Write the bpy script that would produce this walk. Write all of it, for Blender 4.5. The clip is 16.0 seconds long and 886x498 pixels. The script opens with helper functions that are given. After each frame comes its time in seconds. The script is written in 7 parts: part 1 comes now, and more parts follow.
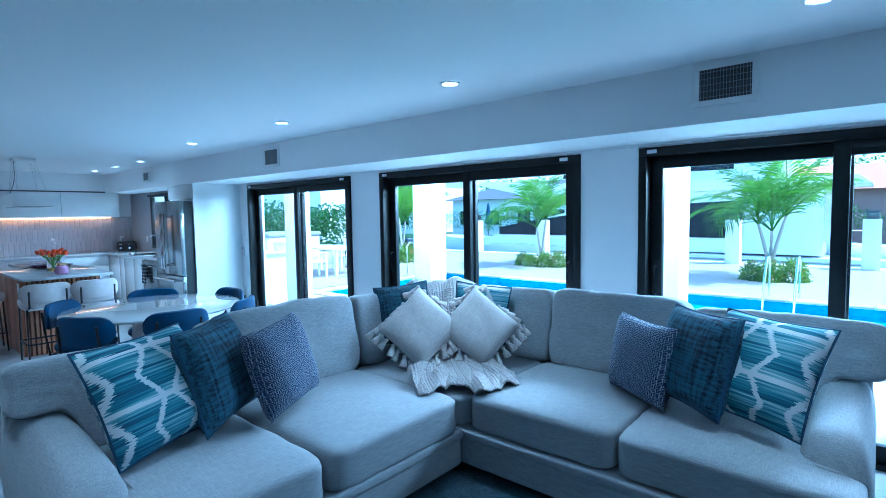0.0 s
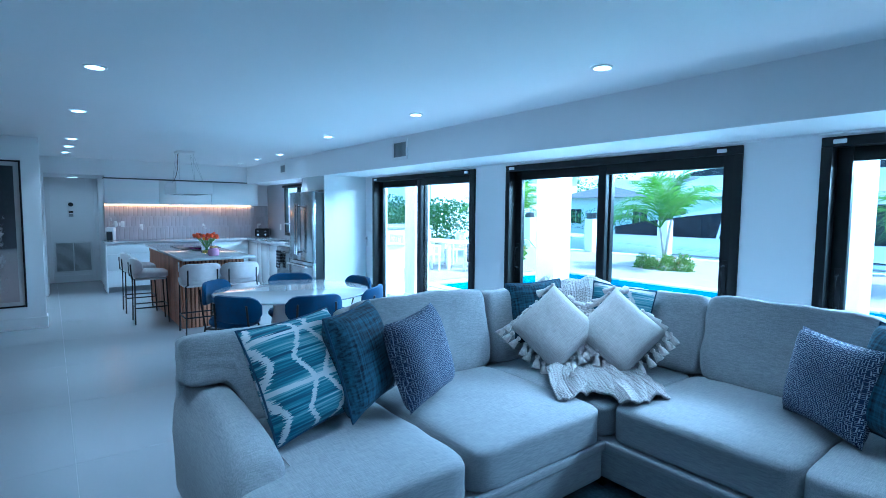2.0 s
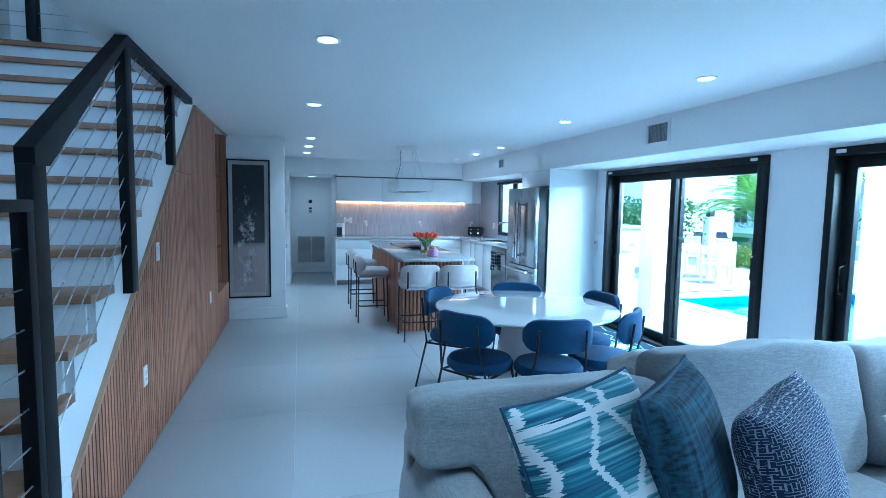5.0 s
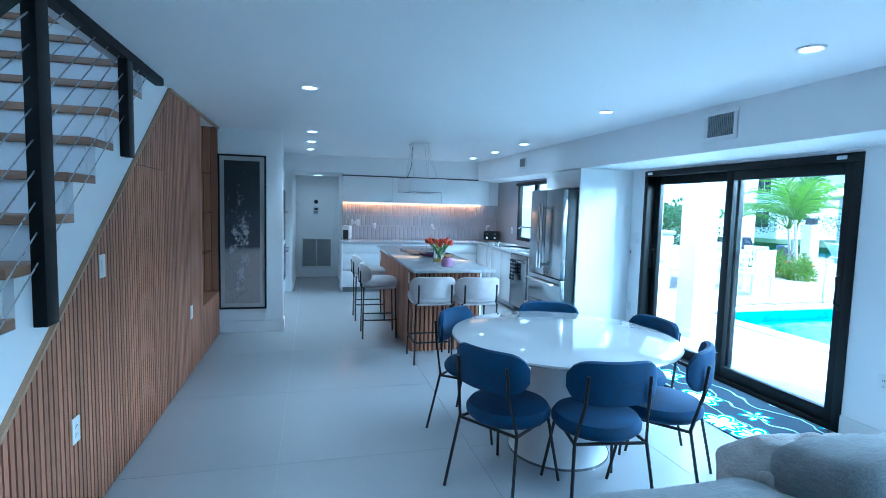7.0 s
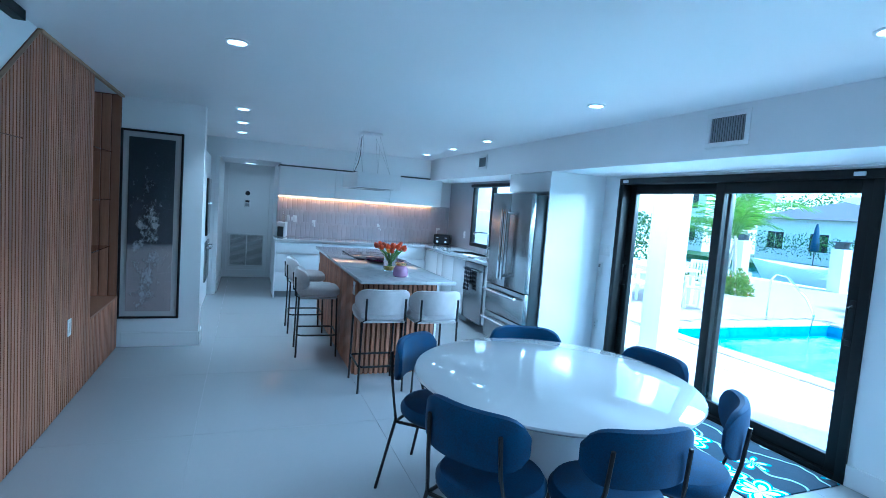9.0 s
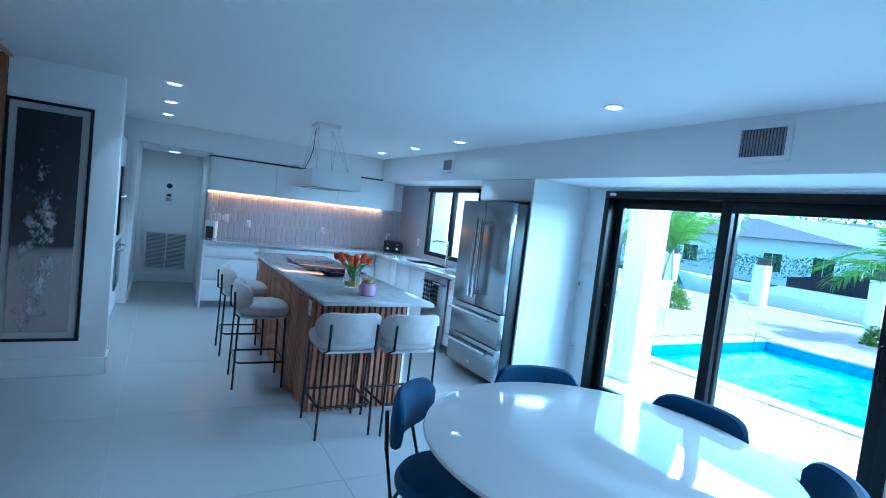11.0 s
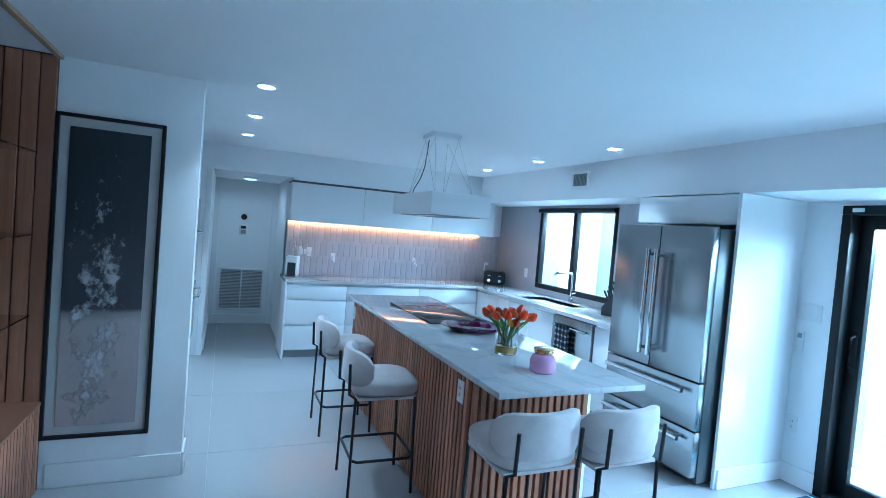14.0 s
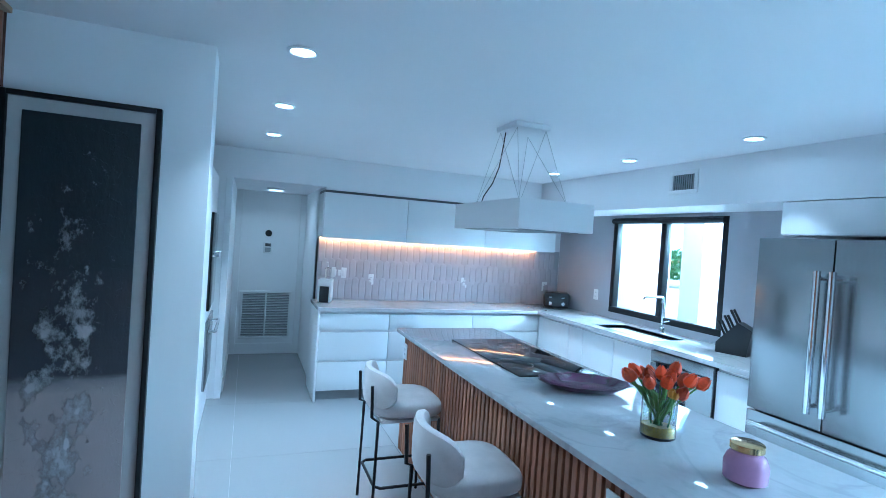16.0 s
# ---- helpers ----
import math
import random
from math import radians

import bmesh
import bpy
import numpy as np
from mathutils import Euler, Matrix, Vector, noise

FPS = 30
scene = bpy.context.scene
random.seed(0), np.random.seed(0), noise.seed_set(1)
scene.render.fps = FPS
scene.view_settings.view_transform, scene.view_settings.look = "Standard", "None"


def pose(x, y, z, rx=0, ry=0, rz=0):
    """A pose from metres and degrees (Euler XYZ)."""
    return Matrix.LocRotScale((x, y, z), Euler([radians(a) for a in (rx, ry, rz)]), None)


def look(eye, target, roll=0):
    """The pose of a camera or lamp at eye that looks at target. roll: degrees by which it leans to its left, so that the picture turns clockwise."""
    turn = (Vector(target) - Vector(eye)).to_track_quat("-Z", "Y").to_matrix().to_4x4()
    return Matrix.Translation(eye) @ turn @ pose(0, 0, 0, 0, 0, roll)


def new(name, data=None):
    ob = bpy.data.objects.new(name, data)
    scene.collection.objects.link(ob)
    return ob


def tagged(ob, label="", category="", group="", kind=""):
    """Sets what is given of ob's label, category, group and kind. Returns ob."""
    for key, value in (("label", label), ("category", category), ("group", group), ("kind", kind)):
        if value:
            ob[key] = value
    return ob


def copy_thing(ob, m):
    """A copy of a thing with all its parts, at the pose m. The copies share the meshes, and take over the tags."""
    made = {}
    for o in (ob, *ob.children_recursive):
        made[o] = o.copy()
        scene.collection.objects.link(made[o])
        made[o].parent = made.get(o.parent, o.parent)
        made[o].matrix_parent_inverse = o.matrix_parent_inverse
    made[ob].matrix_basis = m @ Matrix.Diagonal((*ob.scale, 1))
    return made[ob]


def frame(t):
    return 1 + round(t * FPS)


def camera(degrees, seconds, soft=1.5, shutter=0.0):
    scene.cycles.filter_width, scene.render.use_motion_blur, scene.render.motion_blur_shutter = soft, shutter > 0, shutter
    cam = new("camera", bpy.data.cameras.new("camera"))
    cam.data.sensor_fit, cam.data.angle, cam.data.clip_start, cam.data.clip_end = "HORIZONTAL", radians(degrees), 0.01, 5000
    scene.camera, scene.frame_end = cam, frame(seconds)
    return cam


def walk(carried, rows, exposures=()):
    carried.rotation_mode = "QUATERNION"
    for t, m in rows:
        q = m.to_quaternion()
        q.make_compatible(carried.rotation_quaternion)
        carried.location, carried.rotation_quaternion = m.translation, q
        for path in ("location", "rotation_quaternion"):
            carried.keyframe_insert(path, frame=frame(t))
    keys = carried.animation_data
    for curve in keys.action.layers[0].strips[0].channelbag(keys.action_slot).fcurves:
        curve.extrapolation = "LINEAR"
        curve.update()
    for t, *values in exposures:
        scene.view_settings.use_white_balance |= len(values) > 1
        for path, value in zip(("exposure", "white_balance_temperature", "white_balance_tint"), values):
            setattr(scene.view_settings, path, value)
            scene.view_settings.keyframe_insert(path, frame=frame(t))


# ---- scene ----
TINT = -10
LAMP_W = 1.0
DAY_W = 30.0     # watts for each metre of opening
# seconds, stops, kelvin
GRADE = ((0.0, 2.12, 3950), (2.5, 2.3, 3960), (4.5, 2.46, 4110), (7.0, 2.48, 4170), (9.0, 2.32, 4080), (12.0, 2.12, 3970), (13.5, 2.47, 4150), (16.0, 2.78, 4170))
cam = camera(82.0, 16.0, soft=0.8)
PATH = [
    (0, (0.913, 0.501, 1.557), (-0.388, 2.014, 1.419), -0.9),
    (0.5, (0.888, 0.452, 1.524), (-0.505, 1.882, 1.398), -0.5),
    (1, (0.838, 0.446, 1.549), (-0.623, 1.804, 1.409), -0.4),
    (1.5, (0.754, 0.417, 1.549), (-0.75, 1.728, 1.402), 0.1),
    (2, (0.668, 0.435, 1.534), (-0.912, 1.652, 1.383), 0.5),
    (2.5, (0.595, 0.459, 1.54), (-1.106, 1.5, 1.384), 0.5),
    (3, (0.475, 0.467, 1.537), (-1.335, 1.303, 1.372), 0.2),
    (3.5, (0.299, 0.467, 1.546), (-1.565, 1.173, 1.377), 0.1),
    (4, (0.105, 0.453, 1.533), (-1.781, 1.097, 1.365), 0.1),
    (4.5, (-0.149, 0.486, 1.538), (-2.056, 1.066, 1.368), 0.4),
    (7, (-1.125, 0.69, 1.567), (-3.055, 1.189, 1.399), 1.5),
    (7.5, (-1.283, 0.64, 1.58), (-3.187, 1.229, 1.414), 2.6),
    (8, (-1.478, 0.622, 1.567), (-3.356, 1.291, 1.404), 3.5),
    (8.5, (-1.708, 0.687, 1.577), (-3.569, 1.4, 1.414), 4.0),
    (9, (-1.897, 0.752, 1.567), (-3.754, 1.479, 1.411), 4.3),
    (11.5, (-2.891, 0.632, 1.597), (-4.617, 1.635, 1.479), 6.8),
    (12, (-3.115, 0.608, 1.615), (-4.853, 1.59, 1.506), 6.6),
    (12.5, (-3.368, 0.555, 1.61), (-5.126, 1.504, 1.509), 6.2),
    (13, (-3.643, 0.551, 1.63), (-5.433, 1.437, 1.539), 5.5),
    (13.5, (-3.884, 0.529, 1.635), (-5.703, 1.356, 1.551), 5.0),
    (14, (-4.109, 0.504, 1.624), (-5.943, 1.298, 1.553), 4.7),
    (14.5, (-4.387, 0.521, 1.636), (-6.234, 1.284, 1.576), 4.4),
    (15, (-4.642, 0.524, 1.633), (-6.504, 1.253, 1.581), 4.1),
    (15.5, (-4.874, 0.512, 1.639), (-6.74, 1.229, 1.597), 4.0),
    (16, (-5.148, 0.517, 1.647), (-7.015, 1.235, 1.614), 3.9),
]
walk(cam, [(t, look(eye, target, roll)) for t, eye, target, roll in PATH],
     exposures=[(t, stops, kelvin, TINT) for t, stops, kelvin in GRADE])

# ---- world and light ----
world = bpy.data.worlds.new("world")
scene.world = world
world.use_nodes = True
wn = world.node_tree.nodes
wl = world.node_tree.links
sky = wn.new("ShaderNodeTexSky")
sky.sky_type = "NISHITA"
sky.sun_disc = False
sky.sun_elevation = radians(58)
sky.sun_rotation = radians(70)
wl.new(sky.outputs["Color"], wn["Background"].inputs["Color"])
wn["Background"].inputs["Strength"].default_value = 0.15

sun = new("sun", bpy.data.lights.new("sun", "SUN"))
sun.data.energy = 2.4
sun.data.angle = radians(0.5)
sun.data.color = (1.0, 0.92, 0.80)
sun.matrix_world = look((8, 4, 13.5), (0, 0, 0))


def down_light(x, y, z, watts, size, color):
    ob = new("recessed_light_beam", bpy.data.lights.new("recessed_light_beam", "AREA"))
    ob.data.shape = "DISK"
    ob.data.size = size
    ob.data.energy = watts
    ob.data.spread = radians(86)
    ob.data.color = color
    ob.location = (x, y, z)
    return ob




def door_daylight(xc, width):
    """Added area lamp by the patio roof's edge: fill for skylight through one opening."""
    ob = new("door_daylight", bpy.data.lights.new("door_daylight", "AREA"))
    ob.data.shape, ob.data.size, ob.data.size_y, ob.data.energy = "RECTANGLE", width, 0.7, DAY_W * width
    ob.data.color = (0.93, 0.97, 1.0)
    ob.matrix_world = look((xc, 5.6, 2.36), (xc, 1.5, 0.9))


# fill lamps added outside the three doors and the kitchen window
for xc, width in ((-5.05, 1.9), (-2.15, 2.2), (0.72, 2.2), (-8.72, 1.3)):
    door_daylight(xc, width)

# ---- materials ----
def mat(name, color, rough=0.5, metal=0.0, vary=0.12, scale=6.0, fine=80.0, bump=0.05, coat=0.0, stretch=(1, 1, 1), rand=0.0, spec=0.5, sheen=0.0, rough_vary=0.1):
    """A surface with coarse and fine variation in colour, gloss and relief."""
    m = bpy.data.materials.new(name)
    m.use_nodes = True
    n, l = m.node_tree.nodes, m.node_tree.links
    b = n["Principled BSDF"]
    b.inputs["Metallic"].default_value = metal
    b.inputs["Specular IOR Level"].default_value = spec
    b.inputs["Coat Weight"].default_value = coat
    b.inputs["Coat Roughness"].default_value = 0.04
    b.inputs["Sheen Weight"].default_value = sheen
    tc = n.new("ShaderNodeTexCoord")
    mp = n.new("ShaderNodeMapping")
    mp.inputs["Scale"].default_value = stretch
    l.new(tc.outputs["Object"], mp.inputs["Vector"])
    a, f = n.new("ShaderNodeTexNoise"), n.new("ShaderNodeTexNoise")
    a.inputs["Scale"].default_value, f.inputs["Scale"].default_value = scale, fine
    a.inputs["Detail"].default_value, f.inputs["Detail"].default_value = 4, 3
    for t in (a, f):
        l.new(mp.outputs["Vector"], t.inputs["Vector"])
    add = n.new("ShaderNodeMath")
    add.operation = "MULTIPLY_ADD"
    add.inputs[1].default_value = 0.5
    l.new(f.outputs["Fac"], add.inputs[0])
    half = n.new("ShaderNodeMath")
    half.operation = "MULTIPLY"
    half.inputs[1].default_value = 0.5
    l.new(a.outputs["Fac"], half.inputs[0])
    l.new(half.outputs[0], add.inputs[2])
    fac = add.outputs[0]
    if rand:
        oi = n.new("ShaderNodeObjectInfo")
        away = n.new("ShaderNodeMath")
        away.operation = "MULTIPLY"
        away.inputs[1].default_value = 53.0
        l.new(oi.outputs["Random"], away.inputs[0])
        l.new(away.outputs[0], mp.inputs["Location"])
        ra = n.new("ShaderNodeMath")
        ra.operation = "MULTIPLY_ADD"
        ra.inputs[1].default_value = rand
        l.new(oi.outputs["Random"], ra.inputs[0])
        l.new(fac, ra.inputs[2])
        sub = n.new("ShaderNodeMath")
        sub.operation = "SUBTRACT"
        sub.inputs[1].default_value = rand / 2
        l.new(ra.outputs[0], sub.inputs[0])
        fac = sub.outputs[0]
    ramp = n.new("ShaderNodeValToRGB")
    ramp.color_ramp.elements[0].position, ramp.color_ramp.elements[1].position = 0.3, 0.7
    ramp.color_ramp.elements[0].color = (*[c * (1 - vary) for c in color], 1)
    ramp.color_ramp.elements[1].color = (*[min(1, c * (1 + vary)) for c in color], 1)
    l.new(fac, ramp.inputs["Fac"])
    l.new(ramp.outputs["Color"], b.inputs["Base Color"])
    rr = n.new("ShaderNodeMapRange")
    rr.inputs["To Min"].default_value, rr.inputs["To Max"].default_value = max(0.01, rough * (1 - rough_vary)), min(1, rough * (1 + rough_vary))
    l.new(a.outputs["Fac"], rr.inputs["Value"])
    l.new(rr.outputs["Result"], b.inputs["Roughness"])
    if bump:
        bu = n.new("ShaderNodeBump")
        bu.inputs["Strength"].default_value = bump
        bu.inputs["Distance"].default_value = 0.01
        l.new(add.outputs[0], bu.inputs["Height"])
        l.new(bu.outputs["Normal"], b.inputs["Normal"])
    return m


def weave(name, dark, light, threads=260.0, rough=0.95, bump=0.25, sheen=0.2, streak=0.5):
    """Woven cloth: crossing threads of two colours with uneven slubs."""
    m = mat(name, light, rough, 0, 0.06, 5, 120, 0, sheen=sheen)
    n, l = m.node_tree.nodes, m.node_tree.links
    b = n["Principled BSDF"]
    tc = n.new("ShaderNodeTexCoord")
    outs = []
    for s in ((threads * 0.06, threads, threads * 0.5), (threads, threads * 0.06, threads * 0.5)):
        mp = n.new("ShaderNodeMapping")
        mp.inputs["Scale"].default_value = s
        no = n.new("ShaderNodeTexNoise")
        no.inputs["Scale"].default_value = 1.0
        no.inputs["Detail"].default_value = 2
        l.new(tc.outputs["Object"], mp.inputs["Vector"])
        l.new(mp.outputs["Vector"], no.inputs["Vector"])
        outs.append(no.outputs["Fac"])
    mx = n.new("ShaderNodeMath")
    mx.operation = "ADD"
    l.new(outs[0], mx.inputs[0])
    l.new(outs[1], mx.inputs[1])
    ramp = n.new("ShaderNodeValToRGB")
    e = ramp.color_ramp.elements
    e[0].position, e[1].position = 0.5 - streak * 0.2, 0.5 + streak * 0.2
    e[0].color, e[1].color = (*dark, 1), (*light, 1)
    hf = n.new("ShaderNodeMath")
    hf.operation = "MULTIPLY"
    hf.inputs[1].default_value = 0.5
    l.new(mx.outputs[0], hf.inputs[0])
    l.new(hf.outputs[0], ramp.inputs["Fac"])
    l.new(ramp.outputs["Color"], b.inputs["Base Color"])
    bu = n.new("ShaderNodeBump")
    bu.inputs["Strength"].default_value = bump
    bu.inputs["Distance"].default_value = 0.004
    l.new(hf.outputs[0], bu.inputs["Height"])
    l.new(bu.outputs["Normal"], b.inputs["Normal"])
    return m


def glow(name, color, strength):
    m = bpy.data.materials.new(name)
    m.use_nodes = True
    b = m.node_tree.nodes["Principled BSDF"]
    b.inputs["Base Color"].default_value = (*color, 1)
    b.inputs["Emission Color"].default_value = (*color, 1)
    b.inputs["Emission Strength"].default_value = strength
    return m


def thin_glass(name, tint=(0.97, 0.99, 0.98)):
    m = bpy.data.materials.new(name)
    m.use_nodes = True
    n, l = m.node_tree.nodes, m.node_tree.links
    out = n["Material Output"]
    n.remove(n["Principled BSDF"])
    tr, gl, mx = n.new("ShaderNodeBsdfTransparent"), n.new("ShaderNodeBsdfGlossy"), n.new("ShaderNodeMixShader")
    tr.inputs["Color"].default_value = (*tint, 1)
    gl.inputs["Roughness"].default_value = 0.02
    lw, pw5, ma = n.new("ShaderNodeLayerWeight"), n.new("ShaderNodeMath"), n.new("ShaderNodeMath")
    lw.inputs["Blend"].default_value = 0.5
    pw5.operation, pw5.inputs[1].default_value = "POWER", 5.0
    ma.operation, ma.inputs[1].default_value, ma.inputs[2].default_value = "MULTIPLY_ADD", 0.9, 0.03
    l.new(lw.outputs["Facing"], pw5.inputs[0])
    l.new(pw5.outputs[0], ma.inputs[0])
    l.new(ma.outputs[0], mx.inputs["Fac"])
    l.new(tr.outputs["BSDF"], mx.inputs[1])
    l.new(gl.outputs["BSDF"], mx.inputs[2])
    l.new(mx.outputs["Shader"], out.inputs["Surface"])
    return m


def real_glass(name, color=(1, 1, 1), rough=0.0):
    m = bpy.data.materials.new(name)
    m.use_nodes = True
    b = m.node_tree.nodes["Principled BSDF"]
    b.inputs["Base Color"].default_value = (*color, 1)
    b.inputs["Roughness"].default_value = rough
    b.inputs["Transmission Weight"].default_value = 1.0
    return m


M_WALL = mat("wall_paint", (0.84, 0.84, 0.85), 0.6, vary=0.02, scale=1.5, fine=300, bump=0.02)
M_CEIL = mat("ceiling_paint", (0.86, 0.86, 0.87), 0.75, vary=0.02, scale=1.0, fine=250, bump=0.02)
M_TRIM = mat("trim_paint", (0.82, 0.82, 0.83), 0.35, vary=0.02, scale=3, fine=200, bump=0.01)
M_FLOOR = mat("porcelain_tile", (0.345, 0.345, 0.36), 0.22, vary=0.012, scale=0.9, fine=60, bump=0.004, rand=0.15, rough_vary=0.06)
M_GROUT = mat("grout", (0.44, 0.44, 0.45), 0.85, vary=0.06, scale=8, fine=200)
M_BLACK = mat("black_aluminium", (0.007, 0.008, 0.009), 0.45, 0.0, spec=0.3, vary=0.15, scale=8, fine=200, bump=0.02)
M_STEELBLK = mat("black_metal", (0.010, 0.010, 0.012), 0.42, 0.2, vary=0.15, scale=8, fine=150, bump=0.02)
M_RAIL = mat("rail_metal", (0.005, 0.006, 0.007), 0.45, 0.0, spec=0.2, vary=0.15, scale=6, fine=150, bump=0.02)
M_CABLE = mat("steel_cable", (0.55, 0.56, 0.57), 0.28, 1.0, vary=0.1, scale=40, fine=600, bump=0.1)
M_SLAT = mat("walnut_slat", (0.36, 0.165, 0.092), 0.5, vary=0.24, scale=0.6, fine=9, bump=0.05, stretch=(60, 60, 2.2), rand=0.45)
M_SLATBACK = mat("slat_backing", (0.13, 0.06, 0.036), 0.8, vary=0.2)
M_OAKTRIM = mat("oak_trim", (0.42, 0.27, 0.16), 0.5, vary=0.2, scale=4, fine=40, stretch=(1, 4, 4))
M_TREAD = mat("oak_tread", (0.30, 0.17, 0.095), 0.42, vary=0.28, scale=3, fine=36, bump=0.05, stretch=(5, 0.5, 5), rand=0.25)
M_GLASS = thin_glass("window_glass")
M_CLEAR = real_glass("clear_glass")
M_GLOSS = mat("gloss_white_lacquer", (0.80, 0.81, 0.82), 0.08, vary=0.01, scale=2, fine=60, bump=0.0, coat=0.6)
M_TABLE = mat("gloss_table", (0.52, 0.52, 0.53), 0.03, vary=0.01, scale=2, fine=60, bump=0.0, coat=0.7)
M_TBASE = mat("table_base_lacquer", (0.78, 0.78, 0.79), 0.25, vary=0.02, scale=3, fine=80, bump=0.0)
M_STEEL = mat("brushed_steel", (0.34, 0.35, 0.36), 0.24, 1.0, vary=0.06, scale=3, fine=60, bump=0.02, stretch=(40, 40, 0.6))
M_STEELDK = mat("dark_steel", (0.10, 0.105, 0.11), 0.35, 0.8, vary=0.1)
M_CHROME = mat("chrome", (0.75, 0.76, 0.77), 0.08, 1.0, vary=0.03, bump=0.0)
M_VELVET = mat("navy_velvet", (0.006, 0.036, 0.10), 0.85, vary=0.45, scale=11, fine=160, bump=0.08, sheen=0.03)
M_BOUCLE = mat("ivory_suede", (0.52, 0.48, 0.475), 0.9, vary=0.17, scale=12, fine=220, bump=0.12, sheen=0.3)
M_SOFA = weave("sofa_linen", (0.22, 0.23, 0.25), (0.37, 0.37, 0.38), 340, bump=0.35, streak=0.8)
M_PILLOW_N = weave("navy_slub", (0.002, 0.006, 0.018), (0.045, 0.10, 0.15), 75, bump=0.4, sheen=0.0, streak=0.6)
M_COTTON = weave("ivory_cotton", (0.36, 0.335, 0.32), (0.53, 0.50, 0.485), 300, bump=0.25, streak=0.8)
M_KNIT = mat("knit_yarn", (0.50, 0.465, 0.45), 0.95, vary=0.2, scale=26, fine=110, bump=0.9, sheen=0.3)
M_PIPING = mat("navy_piping", (0.02, 0.05, 0.10), 0.8, vary=0.2)
M_PLASTIC = mat("white_plastic", (0.80, 0.80, 0.80), 0.35, vary=0.02, bump=0.0)
M_DARKPL = mat("black_plastic", (0.015, 0.015, 0.017), 0.3, vary=0.1, bump=0.0)
M_GREYPL = mat("grey_plastic", (0.30, 0.31, 0.32), 0.5, vary=0.05, bump=0.0)
M_BLACKGLASS = mat("black_glass", (0.004, 0.004, 0.005), 0.04, vary=0.1, bump=0.0, spec=0.4)
M_TILE = mat("fish_scale_tile", (0.50, 0.47, 0.50), 0.22, vary=0.08, scale=9, fine=80, bump=0.03, rand=0.3)
M_SPLASH = mat("backsplash_grey", (0.42, 0.42, 0.45), 0.4, vary=0.05, scale=5, fine=100, bump=0.02)
M_LAMP = glow("lamp_disc", (0.92, 0.97, 1.0), 5.0)
# added glow for the hall ceiling fitting
M_HALLFILL = glow("hall_fill_lens", (0.95, 0.97, 1.0), 0.5)
M_LED = glow("led_strip", (1.0, 0.40, 0.14), 4.0)
M_WATER = mat("pool_finish", (0.42, 0.73, 0.75), 0.5, vary=0.15, scale=2, fine=20)
M_PLANTER = mat("soil", (0.10, 0.07, 0.05), 0.95, vary=0.3)
M_LEAF = mat("palm_leaf", (0.085, 0.165, 0.02), 0.45, vary=0.35, scale=3, fine=30, rand=0.5)
M_HEDGE = mat("hedge_leaf", (0.045, 0.105, 0.02), 0.5, vary=0.4, scale=2, fine=14)
M_TRUNK = mat("palm_trunk", (0.40, 0.36, 0.30), 0.85, vary=0.25, scale=6, fine=60, bump=0.2, stretch=(1, 1, 8))
M_STUCCO = mat("white_stucco", (0.80, 0.79, 0.77), 0.85, vary=0.05, scale=3, fine=120, bump=0.15)
M_PAVER = mat("travertine_paver", (0.48, 0.42, 0.37), 0.75, vary=0.28, scale=4, fine=40, bump=0.08, rand=0.5)
M_JOINT = mat("sand_joint", (0.33, 0.28, 0.24), 0.95, vary=0.15)
M_HULL = mat("yacht_gelcoat", (0.80, 0.81, 0.82), 0.2, vary=0.02, scale=1, fine=10, bump=0.0, coat=0.3)
M_TINTED = mat("tinted_window", (0.012, 0.016, 0.024), 0.12, vary=0.1, bump=0.0, spec=0.2)
M_ROOF = mat("terracotta_roof", (0.40, 0.16, 0.095), 0.8, vary=0.3, scale=4, fine=30, rand=0.2)
M_SLATEROOF = mat("slate_roof", (0.10, 0.10, 0.12), 0.8, vary=0.25, scale=4, fine=30)
M_HOUSE = mat("house_stucco", (0.34, 0.20, 0.17), 0.85, vary=0.06, scale=1, fine=30)
M_SEA = mat("canal_water", (0.03, 0.10, 0.13), 0.08, vary=0.3, scale=0.8, fine=6, bump=0.4)



def translucent(m, color, share):
    """Thin leaves let part of the daylight through."""
    n, l = m.node_tree.nodes, m.node_tree.links
    tr, mx = n.new("ShaderNodeBsdfTranslucent"), n.new("ShaderNodeMixShader")
    tr.inputs["Color"].default_value = (*color, 1)
    mx.inputs["Fac"].default_value = share
    l.new(n["Principled BSDF"].outputs["BSDF"], mx.inputs[1])
    l.new(tr.outputs["BSDF"], mx.inputs[2])
    l.new(mx.outputs["Shader"], n["Material Output"].inputs["Surface"])


translucent(M_LEAF, (0.20, 0.36, 0.03), 0.5)
translucent(M_HEDGE, (0.08, 0.17, 0.02), 0.3)

# ---- building helpers ----
def link_mesh(name, bm, material):
    me = bpy.data.meshes.new(name)
    bm.to_mesh(me)
    bm.free()
    me.materials.append(material)
    return new(name, me)


def smooth(ob, angle=40):
    me = ob.data
    me.polygons.foreach_set("use_smooth", [True] * len(me.polygons))
    me.set_sharp_from_angle(angle=radians(angle))
    return ob


def part(name, bm, material, parent, label="", soft=True):
    ob = link_mesh(name, bm, material)
    ob.parent = parent
    if soft:
        smooth(ob)
    if label:
        tagged(ob, label)
    return ob


def solid(name, bm, material, label="", category="", group="", kind="", soft=True):
    ob = link_mesh(name, bm, material)
    if soft:
        smooth(ob)
    return tagged(ob, label, category, group, kind)


